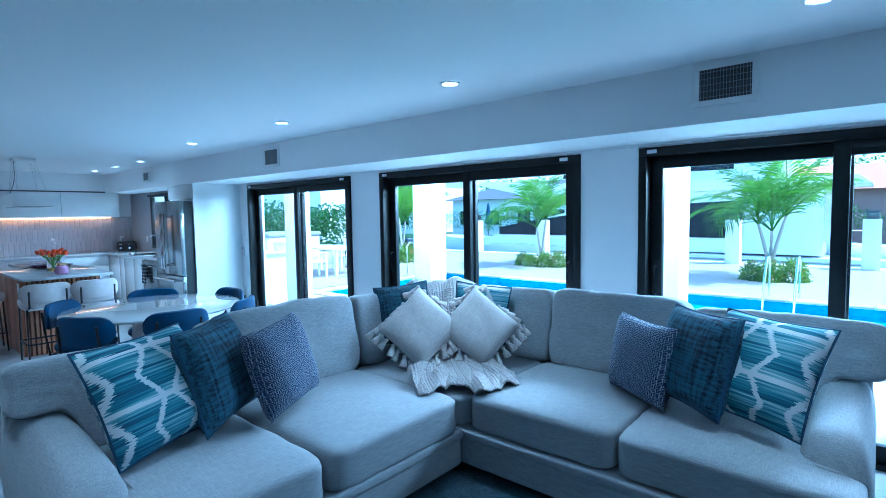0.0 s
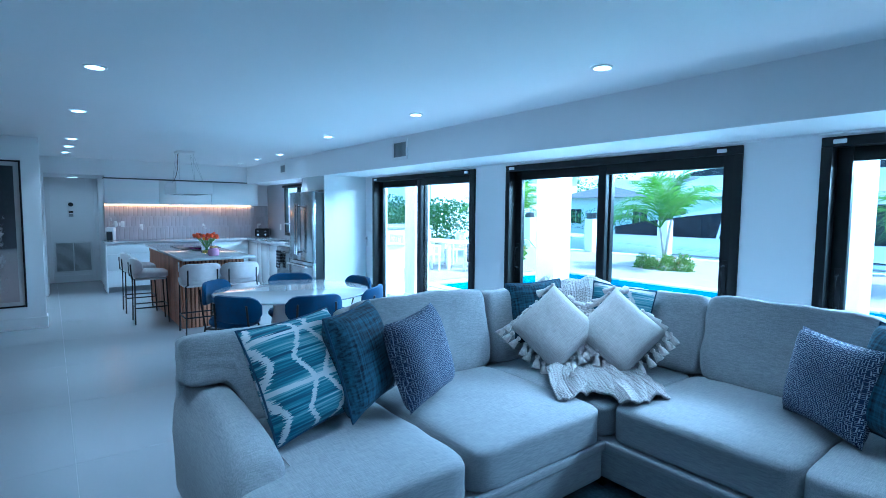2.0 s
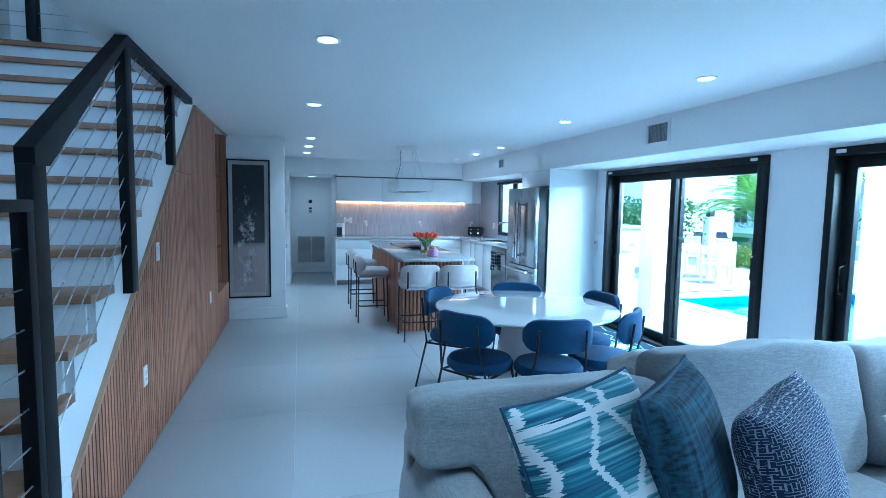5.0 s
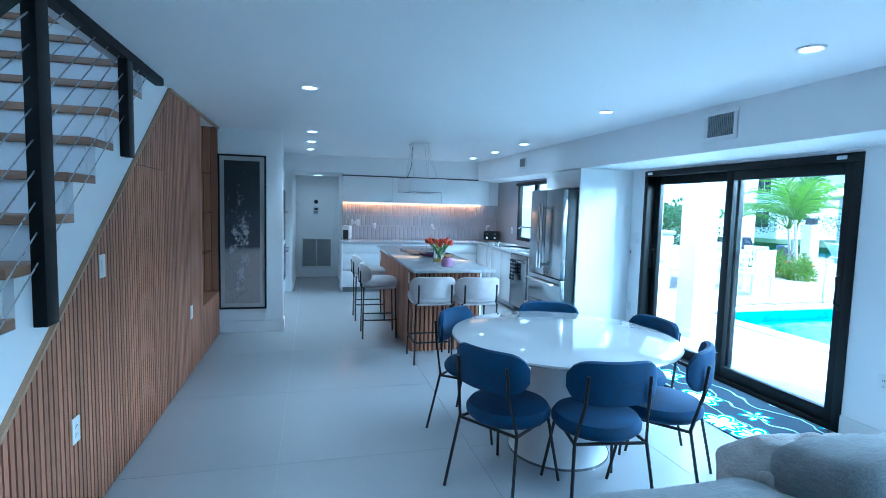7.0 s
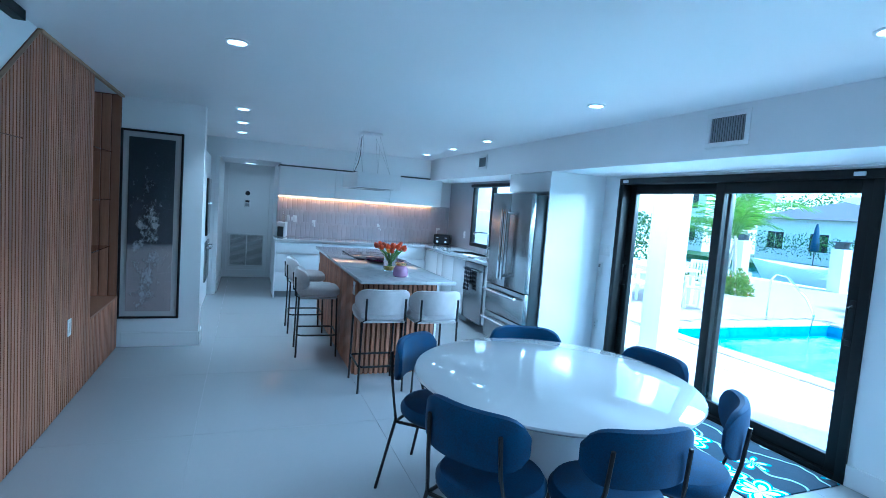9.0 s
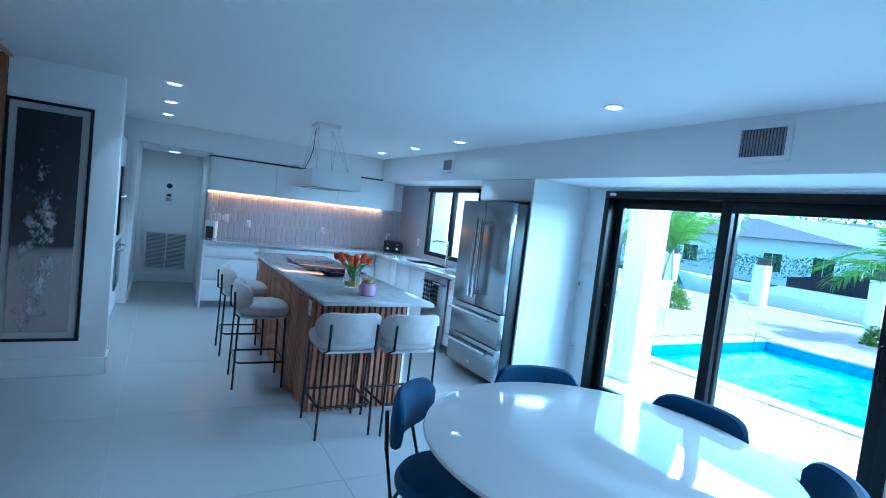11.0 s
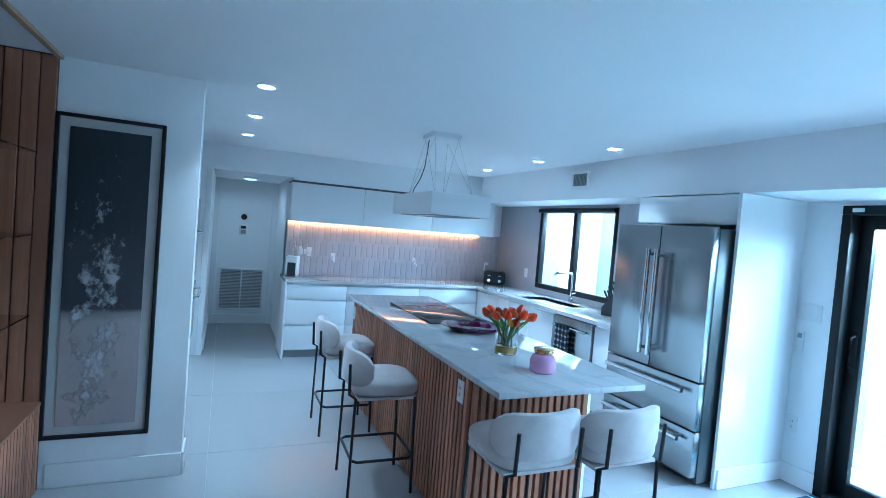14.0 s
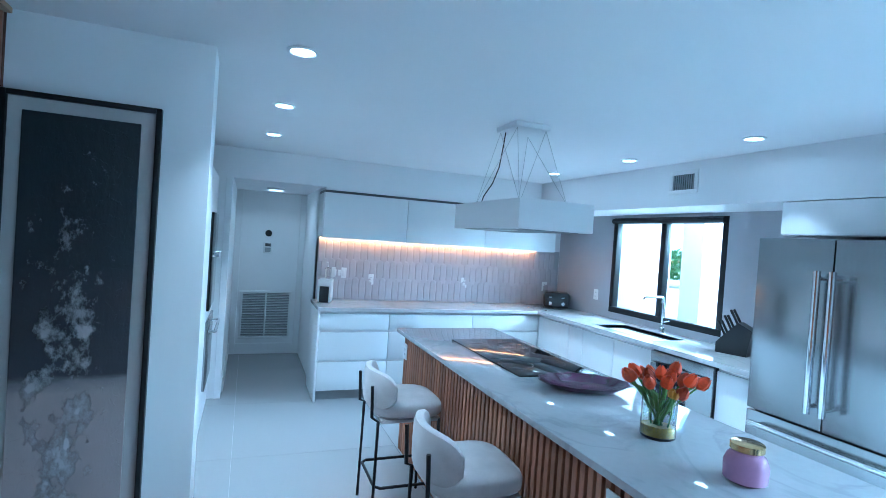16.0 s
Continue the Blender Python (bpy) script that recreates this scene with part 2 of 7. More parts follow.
def thing(name, label, category, group="", kind="", m=None):
    ob = new(name)
    ob.empty_display_size = 0.1
    if m is not None:
        ob.matrix_basis = m
    return tagged(ob, label, category, group, kind)


def box(x0, x1, y0, y1, z0, z1, bevel=0.0, seg=2, bm=None):
    b = bmesh.new()
    bmesh.ops.create_cube(b, size=1.0)
    for v in b.verts:
        v.co = Vector(((x0 + x1) / 2 + v.co.x * (x1 - x0), (y0 + y1) / 2 + v.co.y * (y1 - y0), (z0 + z1) / 2 + v.co.z * (z1 - z0)))
    if bevel:
        bmesh.ops.bevel(b, geom=b.edges[:], offset=bevel, segments=seg, profile=0.5, affect="EDGES")
    return merge(bm, b)


def merge(bm, b):
    if bm is None:
        return b
    me = bpy.data.meshes.new("tmp")
    b.to_mesh(me)
    b.free()
    bm.from_mesh(me)
    bpy.data.meshes.remove(me)
    return bm


def rod(points, r, seg=8, bm=None, closed=False, taper=None):
    """A round bar along a line of points."""
    b = bmesh.new()
    pts = [Vector(p) for p in points]
    rings = []
    ref = Vector((0.01, 0.02, 1.0)).normalized()
    count = len(pts)
    for i, p in enumerate(pts):
        if closed:
            d = pts[(i + 1) % count] - pts[i - 1]
        else:
            d = pts[min(i + 1, count - 1)] - pts[max(i - 1, 0)]
        d.normalize()
        u = d.cross(ref)
        if u.length < 0.05:
            u = d.cross(Vector((1, 0, 0)))
        u.normalize()
        w = d.cross(u)
        rad = r if taper is None else r * taper[i]
        rings.append([b.verts.new(p + rad * (math.cos(a) * u + math.sin(a) * w)) for a in [2 * math.pi * k / seg for k in range(seg)]])
    pairs = list(zip(rings, rings[1:])) + ([(rings[-1], rings[0])] if closed else [])
    for a, c in pairs:
        for k in range(seg):
            b.faces.new((a[k], a[(k + 1) % seg], c[(k + 1) % seg], c[k]))
    if not closed:
        b.faces.new(rings[0][::-1])
        b.faces.new(rings[-1])
    bmesh.ops.recalc_face_normals(b, faces=b.faces[:])
    return merge(bm, b)


def lathe(profile, seg=32, at=(0, 0, 0), bm=None, caps=True):
    """A turned body from (radius, height) pairs."""
    b = bmesh.new()
    rings = []
    for r, z in profile:
        rings.append([b.verts.new((at[0] + r * math.cos(2 * math.pi * k / seg), at[1] + r * math.sin(2 * math.pi * k / seg), at[2] + z)) for k in range(seg)])
    for a, c in zip(rings, rings[1:]):
        for k in range(seg):
            b.faces.new((a[k], a[(k + 1) % seg], c[(k + 1) % seg], c[k]))
    if caps:
        b.faces.new(rings[0][::-1])
        b.faces.new(rings[-1])
    bmesh.ops.recalc_face_normals(b, faces=b.faces[:])
    return merge(bm, b)


def puff(w, d, h, n=10, power=5.0, wrinkle=0.004, seed=0, crown=0.0):
    """A stuffed cushion, w by d by h, resting on z = 0."""
    b = bmesh.new()
    bmesh.ops.create_cube(b, size=2.0)
    bmesh.ops.subdivide_edges(b, edges=b.edges[:], cuts=n, use_grid_fill=True)
    for v in b.verts:
        c = v.co
        k = (abs(c.x) ** power + abs(c.y) ** power + abs(c.z) ** power) ** (1 / power)
        p = c / k
        bulge = crown * (1 - p.x * p.x) * (1 - p.y * p.y) * (1 if p.z > 0 else 0)
        q = Vector((p.x * w / 2, p.y * d / 2, (p.z + 1) * h / 2 + bulge))
        f = noise.noise(q * 6 + Vector((seed, seed * 2, 0))) + 0.5 * noise.noise(q * 17 + Vector((seed, 0, 3)))
        q += p.normalized() * f * wrinkle
        v.co = q
    return b


def prism(points, axis, lo, hi, bm=None):
    """A flat outline (two coordinates a point) drawn out along an axis."""
    b = bmesh.new()

    def spot(p, a):
        return {"x": (a, p[0], p[1]), "y": (p[0], a, p[1]), "z": (p[0], p[1], a)}[axis]
    v0 = [b.verts.new(spot(p, lo)) for p in points]
    v1 = [b.verts.new(spot(p, hi)) for p in points]
    b.faces.new(v0[::-1])
    b.faces.new(v1)
    for i in range(len(points)):
        j = (i + 1) % len(points)
        b.faces.new((v0[i], v0[j], v1[j], v1[i]))
    bmesh.ops.recalc_face_normals(b, faces=b.faces[:])
    return merge(bm, b)


def structure(name, bm, material, label=""):
    return solid(name, bm, material, label, kind="structure", soft=False)

# ---- rooms ----
H = 2.40            # ceiling
WY = 4.40           # inner face of the window wall
BY = 3.74           # face of the bulkhead
BZ = 2.05           # underside of the bulkhead
SY = -0.36          # face of the slat wall
DOORS = ((-6.25, -3.86), (-3.35, -0.95), (-0.48, 1.92))
DH = 2.02

slab = structure("floor", box(-12.6, 4.2, -2.0, WY + 0.2, -0.12, -0.004), M_GROUT, "pale grouted porcelain floor")

# ceiling with the stairwell left open
bm = box(-12.6, 4.2, -0.50, WY + 0.25, H, H + 0.2)
box(-12.6, -5.35, -2.0, -0.50, H, H + 0.2, bm=bm)
box(-1.2, 4.2, -2.0, -0.50, H, H + 0.2, bm=bm)
structure("ceiling", bm, M_CEIL, "smooth painted ceiling")
bm = box(-6.0, 0.2, -2.6, -0.2, 4.9, 5.0)
structure("ceiling_upper", bm, M_CEIL, "ceiling over the stairwell")

# window wall, pierced by three sliding doors and the kitchen window
def wall_with_holes(name, x0, x1, y0, y1, z1, holes, label):
    bm = bmesh.new()
    x = x0
    for a, c, lo, hi in holes:
        box(x, a, y0, y1, 0, z1, bm=bm)
        if lo > 0:
            box(a, c, y0, y1, 0, lo, bm=bm)
        box(a, c, y0, y1, hi, z1, bm=bm)
        x = c
    box(x, x1, y0, y1, 0, z1, bm=bm)
    return structure(name, bm, M_WALL, label)


wall_with_holes("wall_north", -6.515, 4.2, WY, WY + 0.25, H + 0.2, [(a, c, 0, DH) for a, c in DOORS], "white plastered wall with glass sliding doors")
wall_with_holes("wall_kitchen", -10.95, -6.515, 4.29, WY + 0.25, H + 0.2, [(-9.74, -8.30, 0.99, 2.02)], "grey kitchen wall with a window").data.materials[0] = M_SPLASH
structure("bulkhead", box(-10.76, 4.2, BY, WY, BZ, H + 0.05), M_WALL, "white ceiling bulkhead above the doors")
structure("wall_return", box(-6.513, -6.49, 3.70, WY - 0.002, 0, BZ - 0.002), M_GLOSS, "white panel beside the refrigerator")
structure("wall_back", box(-10.95, -10.76, 1.235, 4.40, 0, H + 0.1), M_WALL, "kitchen back wall")
bm = box(-10.60, -10.40, -0.1, 0.36, 0, H + 0.1)
box(-10.60, -10.40, 0.36, 1.235, 2.11, H + 0.1, bm=bm)
structure("wall_hall", bm, M_WALL, "wall with the opening to the hallway")
structure("wall_hall_side", box(-12.4, -10.60, 0.16, 0.36, 0, H), M_WALL, "hallway wall")
structure("wall_hall_right", box(-12.4, -10.765, 1.235, 1.42, 0, H), M_WALL, "hallway wall")
structure("wall_hall_end", box(-12.42, -12.22, 0.1, 1.5, 0, H), M_WALL, "hallway end wall")
structure("ceiling_hall", box(-12.4, -10.45, 0.3, 1.3, 2.13, 2.25), M_CEIL, "lower hallway ceiling")
structure("wall_pier", box(-7.75, -7.53, -0.55, 0.35, 0, H), M_WALL, "white pier that carries the painting")
structure("wall_oven_side", box(-10.5, -7.75, -0.55, -0.42, 0, H), M_WALL, "wall behind the oven cabinets")
structure("wall_east", box(4.0, 4.2, -2.0, WY + 0.25, 0, H), M_WALL, "living room end wall")
structure("wall_south", box(-12.6, 4.2, -2.3, -1.95, -0.02, 4.9), M_WALL, "wall along the stairs")
structure("wall_west", box(-12.8, -12.6, -2.0, 4.6, 0, H), M_WALL, "outer wall")
structure("wall_upper_side", box(-6.0, 0.2, -0.50, -0.34, H + 0.2, 4.9), M_WALL, "upper stairwell wall")
structure("wall_upper_end", box(-6.2, -6.0, -2.0, -0.3, H + 0.2, 4.9), M_WALL, "upper landing wall")
# unseen wall; its opening is made up to hold the lamp below
bm = box(0.2, 0.4, -2.0, -0.3, H + 0.2, 3.3)
box(0.2, 0.4, -2.0, -0.3, 4.6, 4.9, bm=bm)
box(0.2, 0.4, -2.0, -1.4, 3.3, 4.6, bm=bm)
structure("wall_upper_front", bm, M_WALL, "unseen upper stairwell wall with an opening added for a fill lamp")
# area lamp added to brighten the stairwell
stair_fill = new("stairwell_fill", bpy.data.lights.new("stairwell_fill", "AREA"))
stair_fill.data.shape, stair_fill.data.size, stair_fill.data.size_y, stair_fill.data.energy = "RECTANGLE", 1.0, 1.2, 3.5
stair_fill.data.color = (0.85, 0.93, 1.0)
stair_fill.matrix_world = look((0.25, -0.9, 3.95), (-3, -0.9, 2.6))

# skirting boards
def skirting(x0, x1, y0, y1):
    return structure("baseboard", box(x0, x1, y0, y1, 0, 0.14, 0.004), M_TRIM, "white painted skirting board")


skirting(-7.53, -7.515, SY + 0.03, 0.35)
skirting(-7.75, -7.53, 0.35, 0.365)
for a, c in ((-6.49, -6.25), (-3.86, -3.35), (-0.95, -0.48), (1.92, 4.0)):
    skirting(a, c, WY - 0.015, WY)
skirting(-6.49, -6.475, 3.72, WY - 0.015)
skirting(-12.22, -12.205, 0.36, 1.235)
skirting(-12.2, -10.6, 0.36, 0.375)
structure("trim", box(-6.4, 4.0, WY - 0.035, WY - 0.002, 2.034, 2.048), M_TRIM, "thin blind track above the doors")
structure("trim", box(-12.22, -12.19, 0.36, 0.44, 0, 2.12, 0.004), M_TRIM, "hall casing")
structure("trim", box(-12.22, -12.19, 1.16, 1.235, 0, 2.12, 0.004), M_TRIM, "hall casing")
structure("trim", box(-10.40, -10.385, 0.30, 0.36, 0, 2.11, 0.003), M_TRIM, "hall casing")


# sliding doors
def sliding_door(index, x0, x1):
    root = thing("door_%d" % index, "black-framed double glass sliding door onto the terrace", "door", "sliding doors", "structure")
    y0, y1 = WY - 0.02, WY + 0.16
    t = 0.06
    part("frame_head", box(x0, x1, y0, y1, DH - t, DH, 0.004), M_BLACK, root)
    part("frame_jamb", box(x0, x0 + t, y0, y1, 0.0, DH - t, 0.004), M_BLACK, root)
    part("frame_jamb", box(x1 - t, x1, y0, y1, 0.0, DH - t, 0.004), M_BLACK, root)
    part("sill_track", box(x0 + t, x1 - t, y0, y1, 0.0, 0.035, 0.003), M_BLACK, root)
    mid = (x0 + x1) / 2
    for a, c, yy, inner in ((x0 + t, mid + 0.06, WY + 0.085, False), (mid - 0.04, x1 - t, WY + 0.02, True)):
        s = 0.085
        panel = part("door_panel", box(a, a + s, yy, yy + 0.05, 0.035, DH - t, 0.004), M_BLACK, root)
        panel.data.name = "door_panel"
        part("stile", box(c - s, c, yy, yy + 0.05, 0.035, DH - t, 0.004), M_BLACK, panel)
        part("rail", box(a + s, c - s, yy, yy + 0.05, DH - t - 0.09, DH - t, 0.004), M_BLACK, panel)
        part("rail", box(a + s, c - s, yy, yy + 0.05, 0.035, 0.135, 0.004), M_BLACK, panel)
        pane = part("pane", box(a + s, c - s, yy + 0.022, yy + 0.028, 0.135, DH - t - 0.09), M_GLASS, panel, "clear glass pane", soft=False)
        pane.visible_shadow = False
        hx = c - 0.045 if inner else a + 0.045
        hb = rod([(hx, yy - 0.002, 0.92), (hx, yy - 0.045, 0.93), (hx, yy - 0.045, 1.13), (hx, yy - 0.002, 1.14)], 0.008, 8)
        box(hx - 0.018, hx + 0.018, yy - 0.006, yy - 0.001, 0.88, 1.18, 0.002, bm=hb)
        part("door_handle", hb, M_STEELBLK, panel, "black pull handle")
    for sx in (x0 + 0.10, x1 - 0.14):
        part("door_sensor", box(sx - 0.035, sx + 0.035, y0 - 0.014, y0 - 0.001, DH - 0.045, DH - 0.018, 0.004), M_PLASTIC, root, "small white contact sensor")
    return root


for i, (a, c) in enumerate(DOORS):
    sliding_door(i + 1, a, c)

# kitchen window
kw = thing("window_1", "black-framed sliding kitchen window with a rolled blind", "window", "", "structure")
part("window_frame", box(-9.74, -8.30, 4.29, 4.36, 1.96, 2.02, 0.003), M_BLACK, kw)
part("window_frame", box(-9.74, -8.30, 4.29, 4.36, 0.99, 1.05, 0.003), M_BLACK, kw)
part("window_frame", box(-9.74, -9.68, 4.29, 4.36, 1.05, 1.96, 0.003), M_BLACK, kw)
part("window_frame", box(-8.36, -8.30, 4.29, 4.36, 1.05, 1.96, 0.003), M_BLACK, kw)
part("mullion", box(-9.05, -8.99, 4.29, 4.36, 1.05, 1.96, 0.003), M_BLACK, kw)
for a, c in ((-9.68, -9.05), (-8.99, -8.36)):
    pane = part("pane", box(a, c, 4.322, 4.328, 1.05, 1.96), M_GLASS, kw, soft=False)
    pane.visible_shadow = False
part("rolled_blind", rod([(-9.72, 4.262, 1.985), (-8.32, 4.262, 1.985)], 0.026, 14), M_STEELBLK, kw, "dark rolled blind")


# ---- staircase ----
RISE, RUN, NOSE = 0.186, 0.2545, -4.30
stairs = thing("staircase", "staircase with oak treads, white risers and white stringer", "staircase", "", "structure")
S_IN, S_OUT = -1.948, SY - 0.04


def step_x(k):
    return NOSE + (11 - k) * RUN


for k in range(1, 16):
    x, z = step_x(k), RISE * k
    if k < 15:
        part("tread", box(x - RUN - 0.02, x + 0.03, S_IN, S_OUT + 0.035, z - 0.04, z, 0.004), M_TREAD, stairs)
    part("riser", box(x - 0.018, x, S_IN, S_OUT, z - RISE, z - 0.04), M_TRIM, stairs)
part("landing", box(-6.0, step_x(15) + 0.03, S_IN, -0.5, RISE * 15 - 0.04, RISE * 15, 0.004), M_TREAD, stairs, "oak upper landing")


def slope(x):
    return 0.389 + 0.7275 * (-2.674 - x)


# stringer: stepped along the top, sloped along the bottom
pts = []
for k in range(1, 14):
    x, z = step_x(k) - 0.018, RISE * k - 0.042
    pts += [(x, max(0.0, z - RISE)), (x, min(z, H + 0.15))]
last = pts[-1][0] - RUN
pts.append((last, H + 0.15))
low = [(-5.60, H + 0.15), (-5.44, H - 0.005), (-2.30, slope(-2.30)), (-2.139, 0.0)]
pts = pts + low
part("stringer", prism(pts, "y", SY - 0.055, SY - 0.004), M_TRIM, stairs, "white painted stringer", soft=False)
tb = prism([(-5.46, H - 0.004), (-2.62, slope(-2.62) + 0.012), (-2.62, slope(-2.62) - 0.016), (-5.42, H - 0.004 - 0.03)], "y", SY - 0.004, SY + 0.018)
structure("trim", tb, M_OAKTRIM, "pale oak trim along the sloping panel edge")
structure("trim", box(-7.515, -5.45, SY - 0.01, SY + 0.018, H - 0.022, H - 0.002), M_OAKTRIM, "pale oak trim under the ceiling")
structure("trim", box(-2.63, -2.22, SY - 0.01, SY + 0.03, 0.02, 0.46, 0.004), M_TRIM, "white stringer end block")

# railing
rail = thing("stair_railing", "black steel stair railing with horizontal wire cables", "railing")
PY0, PY1 = SY - 0.005, SY + 0.045


def post(x0, x1, z0, z1):
    return part("post", box(x0, x1, PY0, PY1, z0, z1, 0.003), M_RAIL, rail)


post(-2.51, -2.41, 0.10, 1.66)
post(-3.52, -3.42, 1.05, 2.36)
post(-4.50, -4.41, 1.80, 2.36)
post(-2.14, -2.04, 0.10, 1.50)
post(-2.41, -2.36, 0.10, 1.50)
part("top_bar", box(-2.41, -2.04, PY0, PY1, 1.50, 1.54, 0.003), M_RAIL, rail)
hb = prism([(-2.42, 1.655), (-2.42, 1.715), (-3.46, 2.395), (-5.12, 2.395), (-5.12, 2.345), (-3.44, 2.345), (-2.53, 1.66)], "y", PY0 - 0.005, PY1 + 0.005)
part("handrail", hb, M_RAIL, rail, soft=False)
for i in range(9):
    ym = (PY0 + PY1) / 2
    zs = 0.62 + i * 0.118
    x1, z1 = -5.05, zs + 0.7275 * (5.05 - 2.48)
    if z1 > 2.35:
        x1 = -2.48 - (2.35 - zs) / 0.7275
        z1 = 2.35
    part("cable", rod([(-2.48, ym, zs), (x1, ym, z1)], 0.0032, 6), M_CABLE, rail)
    part("cable", rod([(-2.09, ym, 0.30 + i * 0.135), (-2.39, ym, 0.30 + i * 0.135)], 0.0032, 6), M_CABLE, rail)
    part("bolt", rod([(-2.09, PY1, 0.30 + i * 0.135), (-2.09, PY1 + 0.006, 0.30 + i * 0.135)], 0.009, 10), M_CABLE, rail)
upper = thing("landing_railing", "black upper landing railing with wire cables", "railing")
part("post", box(-5.30, -5.22, -1.50, -1.43, RISE * 15, RISE * 15 + 1.0, 0.003), M_RAIL, upper)
part("handrail", box(-5.30, -5.22, -1.94, -0.52, RISE * 15 + 1.0, RISE * 15 + 1.05, 0.003), M_RAIL, upper)
for i in range(8):
    part("cable", rod([(-5.26, -1.94, RISE * 15 + 0.1 + i * 0.11), (-5.26, -0.52, RISE * 15 + 0.1 + i * 0.11)], 0.0032, 6), M_CABLE, upper)

# ---- slat wall with niche ----
NX0, NX1, NZ = -7.45, -6.585, 0.50
bm = prism([(-7.53, 0.0), (-2.14, 0.0), (-2.30, slope(-2.30)), (-5.44, H - 0.005), (NX1, H - 0.005), (NX1, NZ), (-7.53, NZ)], "y", SY - 0.05, SY - 0.004)
slat_wall = structure("wall_slats", bm, M_SLATBACK, "vertical walnut slat panelling under the stairs")
PITCH, SW = 0.0415, 0.029
seams = (-4.62, -5.23, -6.0)
n_slats = int((7.50 - 2.16) / PITCH)
for i in range(n_slats):
    x = -2.17 - i * PITCH
    if x - SW < -7.52:
        break
    top = min(H - 0.024, slope(x) - 0.02)
    if x - SW < NX1:
        top = NZ - 0.01
    if top < 0.02:
        continue
    t2 = min(H - 0.024, slope(x - SW) - 0.02) if x - SW > NX1 else top
    cut = 1.775 if -5.20 < x < -4.63 and top > 1.80 else 0.012
    part("slat", prism([(x, cut), (x, top), (x - SW, t2), (x - SW, cut)], "y", SY - 0.012, SY + 0.006), M_SLAT, slat_wall, soft=False)
    if cut > 1:
        part("slat", prism([(x, 0.012), (x, 1.769), (x - SW, 1.769), (x - SW, 0.012)], "y", SY - 0.012, SY + 0.006), M_SLAT, slat_wall, soft=False)
# niche lining
bm = box(-7.53, NX1, SY - 0.40, SY - 0.38, NZ, H)
box(NX1 - 0.004, NX1 + 0.016, SY - 0.40, SY - 0.05, NZ, H, bm=bm)
box(-7.53, -7.515, SY - 0.40, SY - 0.004, NZ, H, bm=bm)
niche = structure("wall_niche", bm, M_SLATBACK, "dark walnut lined wall niche")
structure("niche_sill", box(-7.53, NX1, SY - 0.38, SY + 0.004, NZ - 0.012, NZ + 0.006, 0.002), M_SLAT, "walnut niche sill")
for i in range(9):
    x = -6.62 - i * 0.095
    part("slat", box(x - 0.07, x, SY - 0.38, SY - 0.362, NZ + 0.006, H - 0.01, 0.003, 1), M_SLAT, niche, soft=False)
for i in range(5):
    y = SY - 0.006 - i * 0.078
    part("slat", box(-7.515, -7.498, y - 0.07, y, NZ + 0.006, H - 0.01, 0.003, 1), M_SLAT, niche, soft=False)
for z in (0.98, 1.42, 1.86):
    sh = solid("glass_shelf", box(-7.49, NX1 - 0.006, SY - 0.35, SY - 0.07, z, z + 0.008), M_CLEAR, "clear glass shelf in the niche", "shelf", "niche shelves", soft=False)
solid("globe_vase", lathe([(0.03, 0), (0.09, 0.03), (0.12, 0.10), (0.10, 0.18), (0.05, 0.22)], 24, (-6.83, SY - 0.19, 1.868)), M_BLACKGLASS, "dark glass globe vase on a shelf", "vase")
solid("small_vase", lathe([(0.03, 0), (0.05, 0.04), (0.03, 0.11), (0.04, 0.13)], 20, (-6.80, SY - 0.15, 0.988)), M_STEEL, "small silver vase on a glass shelf", "vase")
solid("dark_ornament", lathe([(0.05, 0), (0.03, 0.05), (0.06, 0.12), (0.07, 0.18), (0.03, 0.24)], 16, (-6.78, SY - 0.15, NZ + 0.006)), M_DARKPL, "dark sculptural ornament on the niche sill", "ornament")

# ---- recessed lights and vents ----
LAMPS = [(-1.24, 3.10), (-3.21, 3.10), (-5.05, 3.10), (-3.20, 0.69), (-5.03, 0.67), (-7.385, 0.69), (-8.41, 0.68), (-9.44, 0.665), (-7.40, 3.365), (-8.49, 3.365), (-9.57, 3.365), (0.7, 3.10), (-1.24, 0.69), (0.7, 0.69), (2.6, 3.1), (2.6, 0.69)]
for x, y in LAMPS:
    root = thing("recessed_light", "round white recessed ceiling downlight switched on", "ceiling light", "recessed downlights")
    rb = lathe([(0.066, -0.0005), (0.068, -0.006), (0.054, -0.010), (0.048, -0.006), (0.047, -0.001)], 28, (x, y, H), caps=False)
    part("trim_ring", rb, M_PLASTIC, root)
    part("lens", lathe([(0.046, -0.002), (0.045, -0.005)], 24, (x, y, H)), M_LAMP, root, "glowing lens")
    down_light(x, y, H - 0.02, LAMP_W, 0.075, (1.0, 0.98, 0.95))


# backing colour holds the shade behind the vent slats
M_VENTBK = mat("vent_shadow", (0.05, 0.06, 0.065), 0.7, bump=0.0)


